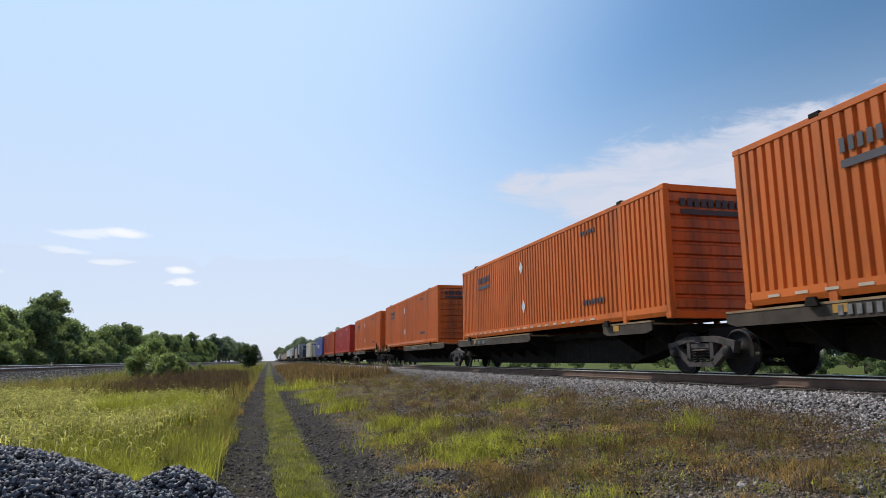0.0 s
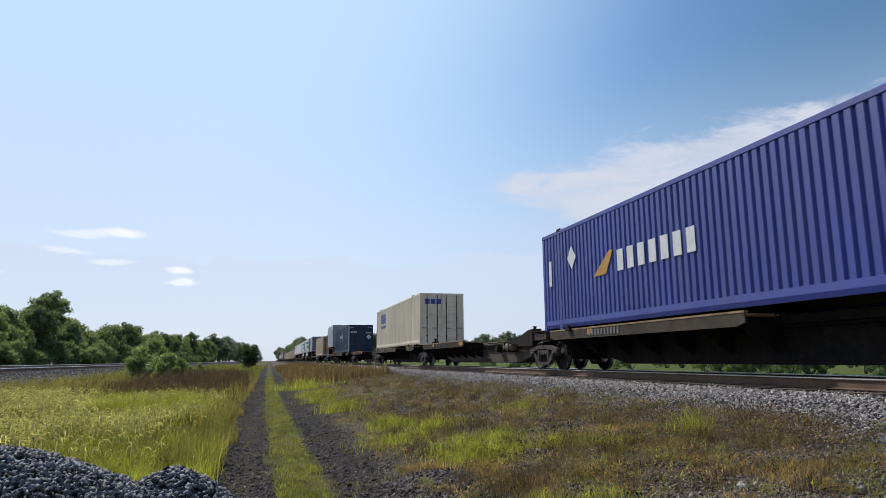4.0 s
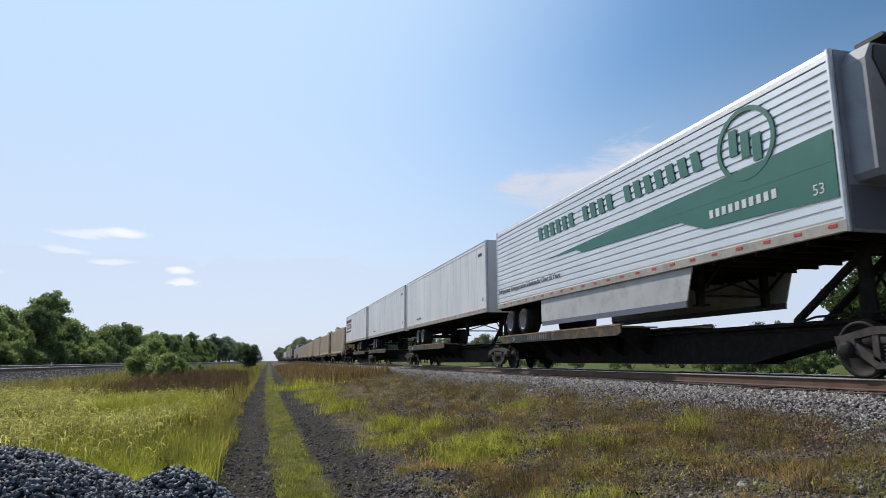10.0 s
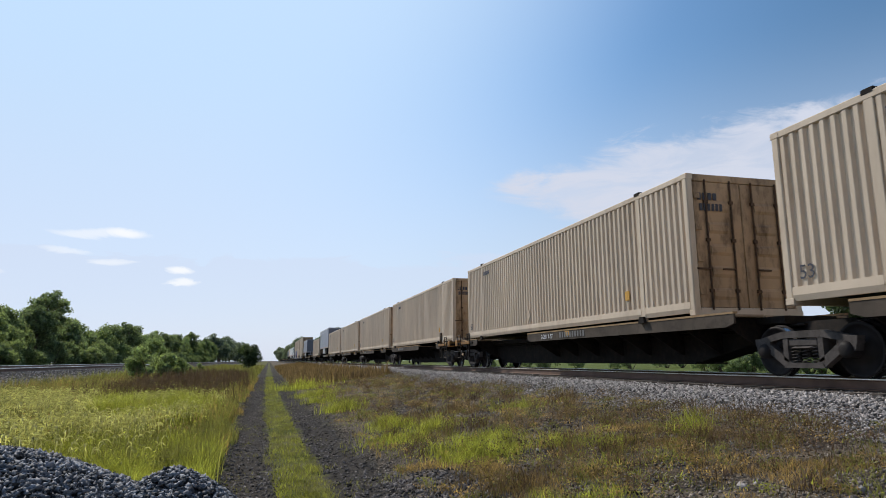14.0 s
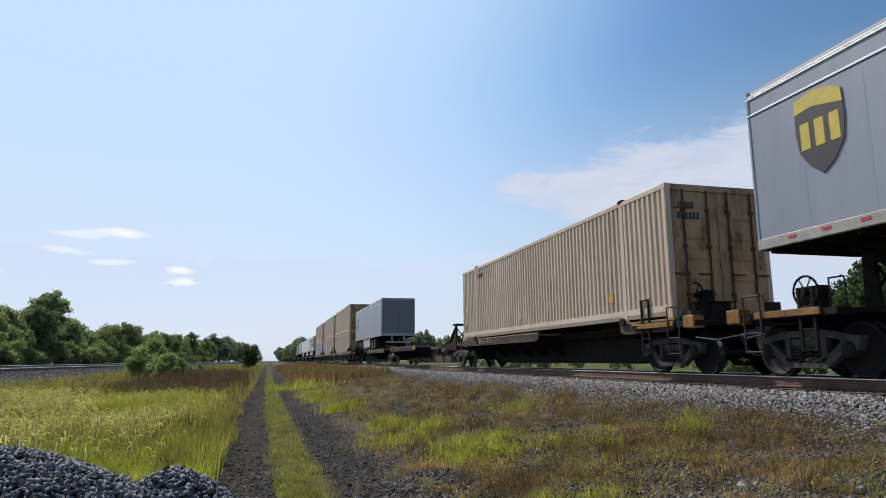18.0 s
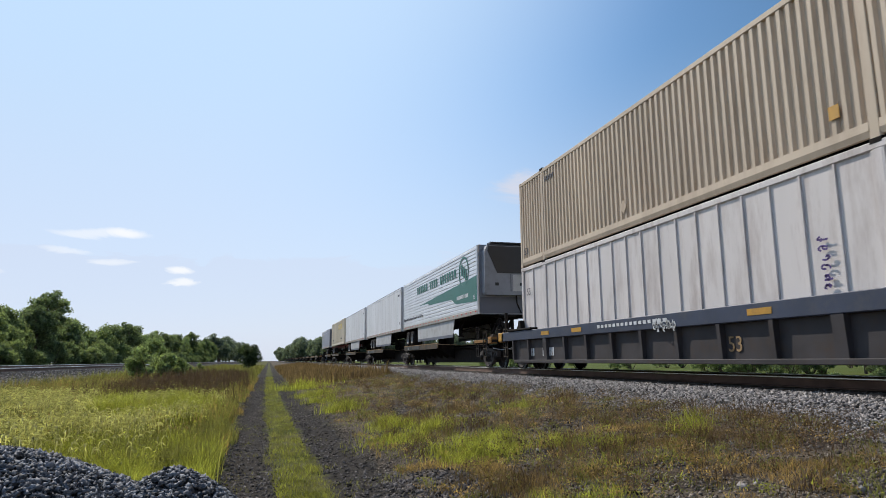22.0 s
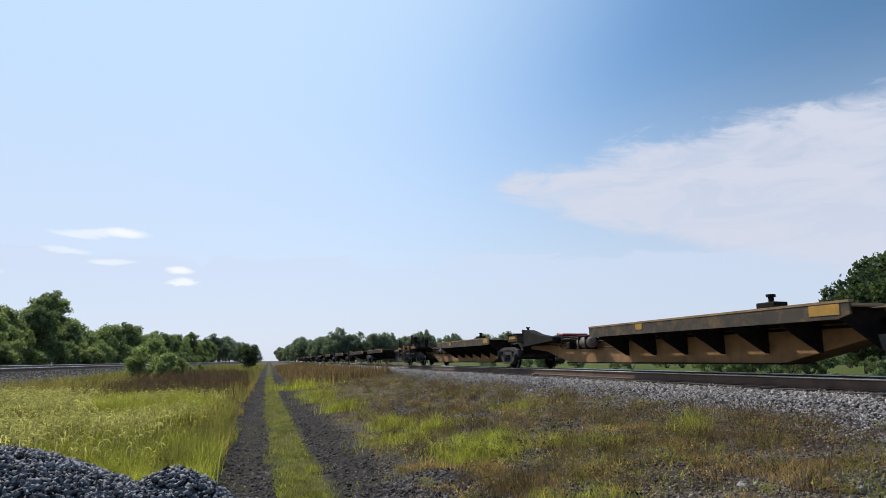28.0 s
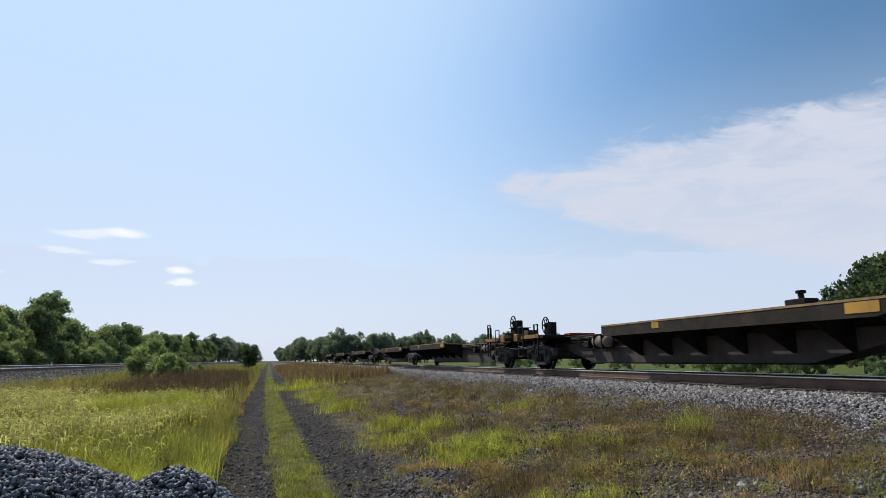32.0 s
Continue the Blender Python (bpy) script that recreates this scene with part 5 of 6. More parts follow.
def frozen():
    return trailer("silver ribbed cooling trailer with green stripes and lettering", "silver", CL, -1, skirt=True, reefer=True, ribs="level", end_paint="skin_shaded", marks=marks_frozen)


def plain_white(length=CL):
    return trailer("plain white dry trailer with dented sheet sides", "white", length, -1, skirt=True, ribs="seams", marks=marks_plain, gear=CL / 2 - 3.5)


load("frozen", frozen, 273.75)
load("frozen", frozen, 291.0)


def bare_white():
    return trailer("plain white dry trailer with scuffed sides", "white", CL, -1, ribs="seams", marks=marks_bare, gear=CL / 2 - 3.7)


load("white_bare", bare_white, 308.5)
load("white_bare", bare_white, 325.6)
load("white_banner", lambda: trailer("white panelled trailer with maroon banner", "white", CL, 1, ribs="seams", marks=marks_banner, gear=-3.75), 343.4)
# tan boxes, three platforms then five with a long grey trailer last
for b0, b1, nc, fc in ((345.0, 364.2, 1, 0), (364.2, 383.1, 0, 0), (383.1, 404.1, 0, 1), (404.1, 422.0, 1, 0), (422.0, 439.3, 0, 0), (439.3, 455.9, 0, 0), (455.9, 473.3, 0, 0)):
    platform(b0, b1, nc, fc, "N" if fc else "F", pads=True, tray_len=10.4 if fc else 8.8, mark="2-28 / 1-57" if nc == 0 and b0 < 400 else "")
for s in (362.4, 383.05, 401.7, 420.4, 438.2, 455.9, 473.35):
    load("tan", box_tan, s)
platform(473.3, 491.8, 0, 1, "N", YELLOW_LBL, raised=True, edge="lip_yellow")


def grey_long():
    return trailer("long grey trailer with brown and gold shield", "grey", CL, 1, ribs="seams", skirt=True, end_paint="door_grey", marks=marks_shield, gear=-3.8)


load("grey_long", grey_long, 490.4)
# tan box, empty platform, long grey trailer
platform(491.8, 510.8, 1, 0, "F", pads=True)
platform(510.8, 529.6, 0, 0, "F", EMPTY_LBL, sill="sill_tan", edge="lip", raised=True)
platform(529.6, 551.0, 0, 1, "N", YELLOW_LBL, raised=True, edge="lip_yellow", hitch_at=7.2)
load("tan", box_tan, 509.3)
load("grey_long", grey_long, 548.3)
# three well cars with stacked boxes
for b0, b1, nc, fc in ((551.0, 571.5, 1, 0), (571.5, 590.6, 0, 0), (590.6, 611.5, 0, 1)):
    put(well_car("dark blue and grey well railcar with ribbed sides", b1 - b0, nc, fc), (b0 + b1) / 2)
for s in (570.1, 589.2, 608.8):
    load("tan", box_tan, s, z=0.43 + CH + 0.02)
for s in (570.1, 589.2):
    load("tan", box_tan, s, z=0.43)
load("panel_white", lambda: container("white flat-panelled container with purple scrawls", "panel_white", style="panels", marks=marks_spray), 608.8, z=0.43)
# five platforms with long trailers, the last one nose away
for b0, b1, nc, fc, e in ((611.5, 631.0, 1, 0, "F"), (631.0, 648.3, 0, 0, "F"), (648.3, 665.1, 0, 0, "F"), (665.1, 682.5, 0, 0, "F"), (682.5, 701.5, 0, 1, "N")):
    platform(b0, b1, nc, fc, e, YELLOW_LBL, raised=True, edge="lip_yellow", mark="53", sill="soot")
load("frozen", frozen, 630.05)
load("white", plain_white, 647.1)
load("white_short", lambda: plain_white(15.8), 664.4, 15.8)


def chassis_box():
    c = container("cream ribbed container on a road chassis", "cream", near="ribs", marks=marks_chassis_box)
    for ob in list(c.children):
        ob.matrix_parent_inverse = Matrix.Translation((0, 0, TB))
    chassis(c)
    return c


load("chassis_box", chassis_box, 682.1)
load("grey_mid", lambda: trailer("long grey trailer with brown and gold shield", "grey", 14.0, 1, ribs="seams", end_paint="door_grey", marks=marks_shield, gear=-3.6, top=3.84), 699.7, 14.0)
# empty platforms to the end of the train
for ends, worn in (((701.5, 719.5, 736.9, 754.3, 771.4, 789.0), True), ((789.0, 808.3, 825.8, 843.0, 860.4, 877.0), False), ((877.0, 896.3, 913.8, 931.0, 948.4, 965.0), False)):
    for i, (a, c) in enumerate(zip(ends, ends[1:])):
        platform(a, c, i == 0, i == 4, "F" if i == 0 else "N", EMPTY_LBL, sill="sill_yellow" if worn else "sill_brown", edge="lip_yellow" if worn else "lip", tray_len=8.5)


# ---- ground ----
def path_x(y):
    return 0.10 + 0.38 * math.exp(-(max(y, 0) - 9) / 20)


PROFILE = ((-400, -1.2), (-40, -1.0), (-27, -0.75), (-23.2, -0.45), (-22.4, -0.22), (-14.2, -0.24), (-13.4, -0.6), (-11.5, -0.95), (-8, -1.12), (-3, -1.25), (0, -1.28), (1.9, -1.22), (3.2, -1.06), (5.0, -0.80), (7.1, -0.58), (8.15, -0.33), (8.6, -0.27), (11.5, -0.27), (12.0, -0.34), (13.3, -0.85), (16, -1.05), (30, -1.15), (600, -1.2))


def ground_z(x, y, detail=True):
    for (x0, z0), (x1, z1) in zip(PROFILE, PROFILE[1:]):
        if x <= x1:
            t = max(0.0, min(1.0, (x - x0) / (x1 - x0)))
            z = z0 + (z1 - z0) * t
            break
    else:
        z = PROFILE[-1][1]
    if detail and -12 < x < 8:
        d = x - path_x(y)
        for c in (-0.72, 0.82):
            z -= 0.05 * math.exp(-((d - c) / 0.33) ** 2)
        z += 0.05 * noise.noise((x * 0.5, y * 0.3, 0)) + 0.02 * noise.noise((x * 2.1, y * 1.7, 3))
    return z


def make_ground():
    xs = [-3000, -1200, -400, -150, -80, -40, -27, -23.2, -22.4, -21, -18, -16, -14.2, -13.4, -12.4, -11.5, -10, -9, -8, -7, -6, -5, -4] + [-3.4 + 0.22 * i for i in range(48)] + [7.3, 7.7, 8.15, 8.6, 9.2, 10.0, 10.8, 11.5, 12.0, 13.3, 16, 30, 80, 200, 600, 1500, 3500]
    ys = [-800, -200, -60, -20, -8, 0, 2] + [3 + 0.3 * i for i in range(70)] + [24 + 0.8 * i for i in range(45)] + [62, 68, 75, 85, 100, 120, 150, 200, 280, 400, 600, 1000, 2000, 4000]
    vs = [(x, y, ground_z(x, y)) for y in ys for x in xs]
    n = len(xs)
    fs = [(j * n + i, j * n + i + 1, (j + 1) * n + i + 1, (j + 1) * n + i) for j in range(len(ys) - 1) for i in range(n - 1)]
    me = bpy.data.meshes.new("ground")
    me.from_pydata(vs, [], fs)
    me.polygons.foreach_set("use_smooth", [True] * len(fs))
    m = bpy.data.materials.new("field_soil_and_gravel")
    m.use_nodes = True
    nt = m.node_tree
    N, L = nt.nodes.new, nt.links.new
    b = nt.nodes["Principled BSDF"]
    b.inputs["Roughness"].default_value = 0.95
    b.inputs["Specular IOR Level"].default_value = 0.08
    tc, sep = N("ShaderNodeTexCoord"), N("ShaderNodeSeparateXYZ")
    L(tc.outputs["Object"], sep.inputs[0])

    def val(op, a, c=None):
        k = N("ShaderNodeMath")
        k.operation = op
        for i, v in enumerate((a, c)):
            if v is None:
                continue
            if isinstance(v, (int, float)):
                k.inputs[i].default_value = v
            else:
                L(v, k.inputs[i])
        return k.outputs[0]

    def ramp(x, a, c):
        k = N("ShaderNodeMapRange")
        k.interpolation_type = "SMOOTHSTEP"
        k.inputs[1].default_value, k.inputs[2].default_value = a, c
        L(x, k.inputs[0])
        return k.outputs[0]

    def nz(scale, detail=6.0):
        k = N("ShaderNodeTexNoise")
        k.inputs["Scale"].default_value, k.inputs["Detail"].default_value = scale, detail
        L(tc.outputs["Object"], k.inputs["Vector"])
        return k.outputs["Fac"]

    def mix(f, a, c):
        k = N("ShaderNodeMix")
        k.data_type = "RGBA"
        L(f, k.inputs["Factor"])
        for s, v in (("A", a), ("B", c)):
            if isinstance(v, tuple):
                k.inputs[s].default_value = (*v, 1)
            else:
                L(v, k.inputs[s])
        return k.outputs["Result"]

    vor = N("ShaderNodeTexVoronoi")
    vor.inputs["Scale"].default_value = 26.0
    L(tc.outputs["Object"], vor.inputs["Vector"])
    grey = N("ShaderNodeSeparateColor")
    L(vor.outputs["Color"], grey.inputs[0])
    pebble = val("MULTIPLY", ramp(vor.outputs["Distance"], 0.55, 0.2), grey.outputs[0])
    wob = val("ADD", val("MULTIPLY", val("SUBTRACT", nz(0.8), 0.5), 0.7), val("MULTIPLY", val("SUBTRACT", nz(4.0), 0.5), 0.5))
    soil = mix(ramp(nz(1.3), 0.35, 0.65), (0.060, 0.046, 0.036), (0.150, 0.118, 0.084))
    soil = mix(val("MULTIPLY", pebble, ramp(nz(2.2), 0.4, 0.6)), soil, (0.26, 0.23, 0.19))
    grassy = mix(ramp(nz(0.7), 0.35, 0.65), (0.075, 0.085, 0.022), (0.12, 0.11, 0.04))
    gravel = mix(pebble, (0.030, 0.028, 0.028), (0.17, 0.16, 0.155))
    X = val("ADD", sep.outputs[0], wob)
    px = val("SUBTRACT", X, val("ADD", 0.10, val("MULTIPLY", 0.38, val("POWER", 2.718, val("MULTIPLY", val("SUBTRACT", sep.outputs[1], 9.0), -0.05)))))
    rut1 = val("MULTIPLY", ramp(px, -1.35, -1.0), ramp(px, -0.25, -0.45))
    rut2 = val("MULTIPLY", ramp(px, 0.22, 0.42), ramp(px, 1.35, 1.0))
    col = mix(ramp(X, 1.0, 1.8), grassy, soil)
    rut_gravel = mix(pebble, (0.034, 0.028, 0.023), (0.12, 0.105, 0.09))
    col = mix(val("MAXIMUM", rut1, rut2), col, rut_gravel)
    col = mix(ramp(X, 13.5, 18.0), col, (0.10, 0.125, 0.03))
    col = mix(val("MULTIPLY", ramp(X, 6.9, 7.5), ramp(X, 13.8, 13.0)), col, gravel)
    col = mix(val("MULTIPLY", ramp(X, -24.5, -23.5), ramp(X, -11.8, -12.8)), col, gravel)
    L(col, b.inputs["Base Color"])
    bp = N("ShaderNodeBump")
    bp.inputs["Strength"].default_value, bp.inputs["Distance"].default_value = 0.8, 0.03
    L(val("ADD", nz(28, 5.0), pebble), bp.inputs["Height"])
    L(bp.outputs[0], b.inputs["Normal"])
    me.materials.append(m)
    return tagged(new("ground", me), "weedy soil ground with a rutted gravel path", "ground", kind="structure")


make_ground()


# ---- tracks ----
RAIL = [(-0.070, -0.186), (0.070, -0.186), (0.070, -0.174), (0.012, -0.158), (0.010, -0.045), (0.036, -0.032), (0.036, -0.004), (-0.036, -0.004), (-0.036, -0.032), (-0.010, -0.045), (-0.012, -0.158), (-0.070, -0.174)]


def railway(x, z, y0, y1, label, sleepers):
    t = tagged(new("railway_track"), label, "railway track", kind="structure")
    t.location = (x, 0, z)
    for s in (-1, 1):
        r = part("rail", Build().prism([(s * 0.753 + a, c) for a, c in RAIL], 1, y0, y1), M["rail_side"], t)
        part("rail_head", Build().prism([(s * 0.753 - 0.0385, -0.020), (s * 0.753 + 0.0385, -0.020), (s * 0.753 + 0.0385, -0.006), (s * 0.753 + 0.028, 0.0), (s * 0.753 - 0.028, 0.0), (s * 0.753 - 0.0385, -0.006)], 1, y0, y1), M["rail_top"], r)
    me = Build().box(-1.30, 1.30, -0.11, 0.11, -0.37, -0.198, 0.012).mesh("sleeper", M["sleeper"])
    rnd = random.Random(5)
    far = Build()
    for i in range(int((y1 - y0) / 0.5)):
        y = y0 + 0.25 + i * 0.5
        if sleepers and 4 < y < 110:
            o = new("sleeper", me)
            o.parent = t
            o.matrix_local = pose(rnd.uniform(-0.04, 0.04), y, rnd.uniform(-0.012, 0.006), 0, 0, rnd.uniform(-0.8, 0.8))
        elif y < 220:
            far.box(-1.30, 1.30, y - 0.11, y + 0.11, -0.37, -0.198)
    o = part("far_sleepers", far, M["sleeper"], t)
    o["kind"] = "stuff"
    return t


railway(TX, 0.0, -60, 1500, "steel railway track with polished rails on grey ballast", True)
railway(-16.6, 0.0, -60, 1500, "quiet second railway track on grey ballast", False)
railway(-20.6, 0.12, -60, 1500, "third railway track on raised ballast", False)


# ---- loose stones ----
def patchy(x, y, scale, level, seed):
    """Keeps the points that fall on the high parts of a noise."""
    k = np.array([noise.noise((a * scale, b * scale * 0.6, seed)) > level for a, b in zip(x, y)])
    return x[k], y[k]


def stone_field(name, label, places, size, mat, seed):
    """Many small crushed stones in one mesh: places are (x, y, z) rows."""
    rng = np.random.default_rng(seed)
    base = np.array([(1, 0.2, 0), (-0.2, 1, 0.1), (-1, -0.3, 0), (0.3, -1, -0.1), (0.1, 0.2, 1), (-0.1, -0.1, -0.8)], float)
    tri = np.array([(0, 1, 4), (1, 2, 4), (2, 3, 4), (3, 0, 4), (1, 0, 5), (2, 1, 5), (3, 2, 5), (0, 3, 5)])
    n = len(places)
    P = np.asarray(places, float)
    k = rng.uniform(0.45, 1.0, (n, 1, 1)) ** 1.5 * 1.9 * size * 0.5
    sh = base[None] * rng.uniform(0.55, 1.2, (n, 1, 3)) * np.array([1, 0.9, 0.62]) + rng.normal(0, 0.13, (n, 6, 3))
    a = rng.uniform(0, 6.283, n)
    t = rng.uniform(-1.5, 1.5, n)
    c, s = np.cos(a), np.sin(a)
    R1 = np.zeros((n, 3, 3))
    R1[:, 0, 0], R1[:, 0, 1], R1[:, 1, 0], R1[:, 1, 1], R1[:, 2, 2] = c, -s, s, c, 1
    R2 = np.zeros((n, 3, 3))
    c, s = np.cos(t), np.sin(t)
    R2[:, 0, 0], R2[:, 1, 1], R2[:, 1, 2], R2[:, 2, 1], R2[:, 2, 2] = 1, c, -s, s, c
    V = np.einsum("nij,nkj->nki", np.einsum("nij,njk->nik", R1, R2), sh * k) + P[:, None]
    F = (tri[None] + 6 * np.arange(n)[:, None, None]).reshape(-1, 3)
    return tagged(new(name, tri_mesh(name, V.reshape(-1, 3), F, M[mat])), label, "stones", kind="stuff")


def tri_mesh(name, V, F, mat):
    me = bpy.data.meshes.new(name)
    me.vertices.add(len(V))
    me.vertices.foreach_set("co", np.ascontiguousarray(V, np.float32).ravel())
    m = F.shape[1]
    me.loops.add(F.size)
    me.loops.foreach_set("vertex_index", F.astype(np.int32).ravel())
    me.polygons.add(len(F))
    me.polygons.foreach_set("loop_start", np.arange(0, F.size, m, dtype=np.int32))
    me.update(calc_edges=True)
    me.materials.append(mat)
    return me


def scatter(n, x0, x1, y0, y1, seed, near_power=2.0):
    """Ground points, denser towards the viewer."""
    rng = np.random.default_rng(seed)
    x = rng.uniform(x0, x1, n)
    y = y0 + (y1 - y0) * rng.uniform(0, 1, n) ** near_power
    return x, y


def on_ground(x, y, lift=0.0):
    return np.array([(a, b, ground_z(a, b) + lift) for a, b in zip(x, y)])


x, y = scatter(40000, 6.7, 9.15, 4.5, 45, 1, 1.6)
stone_field("ballast_stones", "grey crushed ballast stones along the track", on_ground(x, y, 0.012), 0.068, "stone", 1)
x, y = scatter(9000, 9.35, 12.0, 5, 60, 2, 1.5)
stone_field("ballast_stones", "grey crushed ballast stones between the rails", on_ground(x, y, 0.005), 0.075, "stone", 2)
x, y = scatter(8000, 7.0, 9.1, 45, 130, 3, 1.5)
stone_field("ballast_stones", "grey crushed ballast stones along the track", on_ground(x, y, 0.02), 0.13, "stone", 3)
x, y = scatter(9000, -14.8, -12.2, 25, 110, 4, 1.3)
stone_field("ballast_stones", "grey ballast stones of the second track", on_ground(x, y, 0.02), 0.11, "stone", 4)


def pile_z(x, y):
    z = ground_z(x, y, False)
    for cx, cy, rx, ry, h in ((-2.55, 7.3, 1.9, 1.6, 0.80), (-4.0, 7.2, 1.6, 1.5, 0.68), (-0.88, 7.2, 0.82, 1.0, 0.56), (-1.6, 7.0, 0.8, 0.8, 0.2)):
        d = ((x - cx) / rx) ** 2 + ((y - cy) / ry) ** 2
        if d < 1:
            z = max(z, ground_z(cx, cy, False) + h * (1 - d ** 0.75))
    return z


rng = np.random.default_rng(11)
px, py = rng.uniform(-5.8, -0.2, 26000), rng.uniform(5.4, 8.8, 26000)
pp = [(a, b, pile_z(a, b)) for a, b in zip(px, py)]
pp = np.array([p for p in pp if p[2] > ground_z(p[0], p[1], False) + 0.02])
stone_field("gravel_heap", "heap of dark grey crushed stone beside the path", pp, 0.056, "stone_dark", 12)


def heap_core():
    vs, fs, n, m = [], [], 60, 36
    for j in range(m):
        for i in range(n):
            a, b = -5.9 + 5.9 * i / (n - 1), 5.3 + 3.6 * j / (m - 1)
            z = pile_z(a, b)
            vs.append((a, b, z - 0.03 if z > ground_z(a, b, False) + 0.03 else z - 0.4))
    fs = [(j * n + i, j * n + i + 1, (j + 1) * n + i + 1, (j + 1) * n + i) for j in range(m - 1) for i in range(n - 1)]
    me = bpy.data.meshes.new("heap_core")
    me.from_pydata(vs, [], fs)
    me.materials.append(M["stone_dark"])
    tagged(new("gravel_heap_core", me), "packed core of the dark stone heap", "stones", kind="stuff")


heap_core()
x, y = scatter(26000, -1.6, 2.3, 6.3, 75, 6, 2.5)
rng = np.random.default_rng(61)
keep = [i for i in range(len(x)) if min(abs(x[i] - path_x(y[i]) + 0.72), abs(x[i] - path_x(y[i]) - 0.82)) < 0.30 + 0.28 * rng.random()]
stone_field("path_gravel", "dark loose gravel in the wheel ruts", on_ground(x[keep], y[keep], 0.0), 0.045, "stone_path", 7)
x, y = scatter(34000, 1.5, 7.3, 2.8, 26, 8, 1.8)
stone_field("scattered_stones", "stray brownish stones among the weeds", on_ground(x, y, 0.0), 0.038, "stone_brown", 9)
x, y = scatter(1500, 1.5, 2.6, 6.2, 9.0, 81, 1.2)
stone_field("spilled_stones", "dark stones spilled beside the rut", on_ground(x, y, 0.0), 0.055, "stone_path", 82)
x, y = patchy(*scatter(9000, 3.2, 7.4, 3.4, 24, 85, 1.5), 0.7, 0.05, 21)
stone_field("scattered_stones", "grey ballast stones strayed into the weeds", on_ground(x, y, 0.0), 0.060, "stone_path", 86)
x, y = scatter(260, 2.5, 7.3, 3.4, 20, 83, 1.5)
stone_field("pale_stones", "larger pale stones in the weeds", on_ground(x, y, 0.0), 0.07, "stone", 84)


# ---- grass and weeds ----
def blades(name, label, x, y, h, w, mat, seed, lean=0.35, heads=None):
    """Bent tapering blades in one mesh; h is a mean height or one for each blade."""
    rng = np.random.default_rng(seed)
    n = len(x)
    P = on_ground(x, y, -0.02)
    tuft = np.array([noise.noise((a * 2.3, b * 1.5, seed * 0.37)) for a, b in zip(x, y)])
    h = np.broadcast_to(h, n) * rng.uniform(0.55, 1.25, n) * np.clip(0.95 + 1.1 * tuft, 0.3, 1.7)
    a = rng.uniform(0, 6.283, n)
    d = np.stack([np.cos(a), np.sin(a), np.zeros(n)], 1)
    b = rng.uniform(0, 6.283, n)
    side = np.stack([np.cos(b), np.sin(b), np.zeros(n)], 1) * (np.broadcast_to(w, n) * rng.uniform(0.6, 1.3, n))[:, None]
    k = rng.uniform(0.1, 1.0, n)[:, None] * lean * h[:, None]
    up = np.array([0, 0, 1.0])
    V = np.stack([P - side, P + side, P + up * (h * 0.5)[:, None] + d * k * 0.3 + side * 0.8, P + up * (h * 0.5)[:, None] + d * k * 0.3 - side * 0.8, P + up * (h * 0.95)[:, None] + d * k], 1)
    i = 5 * np.arange(n)[:, None]
    F = np.concatenate([i + np.array([[0, 1, 2]]), i + np.array([[0, 2, 3]]), i + np.array([[3, 2, 4]])])
    ob = tagged(new(name, tri_mesh(name, V.reshape(-1, 3), F, M[mat])), label, "grass", kind="stuff")
    if heads:
        pick = rng.random(n) < heads
        T, D, S = V[pick, 4], d[pick], side[pick]
        m = len(T)
        H = np.stack([T - up * 0.01 - S * 0.9, T + S * 0.9 + up * 0.02 + D * 0.01, T + D * 0.03 + up * 0.04 + S * 0.8, T + D * 0.06 + up * 0.035, T + D * 0.08 + up * 0.015 - S * 0.6], 1)
        i = 5 * np.arange(m)[:, None]
        F = np.concatenate([i + np.array([[0, 1, 2]]), i + np.array([[0, 2, 3]]), i + np.array([[0, 3, 4]])])
        tagged(new("seed_heads", tri_mesh("seed_heads", H.reshape(-1, 3), F, M["seed"])), "pale nodding seed heads of tall grass", "grass", kind="stuff")
    return ob


def clumps(n, x0, x1, y0, y1, per, spread, seed, power=1.6):
    cx, cy = scatter(n, x0, x1, y0, y1, seed, power)
    rng = np.random.default_rng(seed + 100)
    return np.repeat(cx, per) + rng.normal(0, spread, n * per), np.repeat(cy, per) + rng.normal(0, spread, n * per)


def left_only(x, y, off=-1.25):
    k = x < np.array([path_x(b) + off + 0.24 * noise.noise((a * 0.8, b * 0.55, 7.7)) + 0.12 * noise.noise((a, b * 2.1, 3.1)) for a, b in zip(x, y)])
    return x[k], y[k]


def right_only(x, y, off=1.7):
    k = x > np.array([path_x(b) + off + 0.35 * noise.noise((a * 0.8, b * 0.55, 5.7)) + 0.15 * noise.noise((a, b * 2.1, 1.1)) - 0.12 for a, b in zip(x, y)])
    return x[k], y[k]


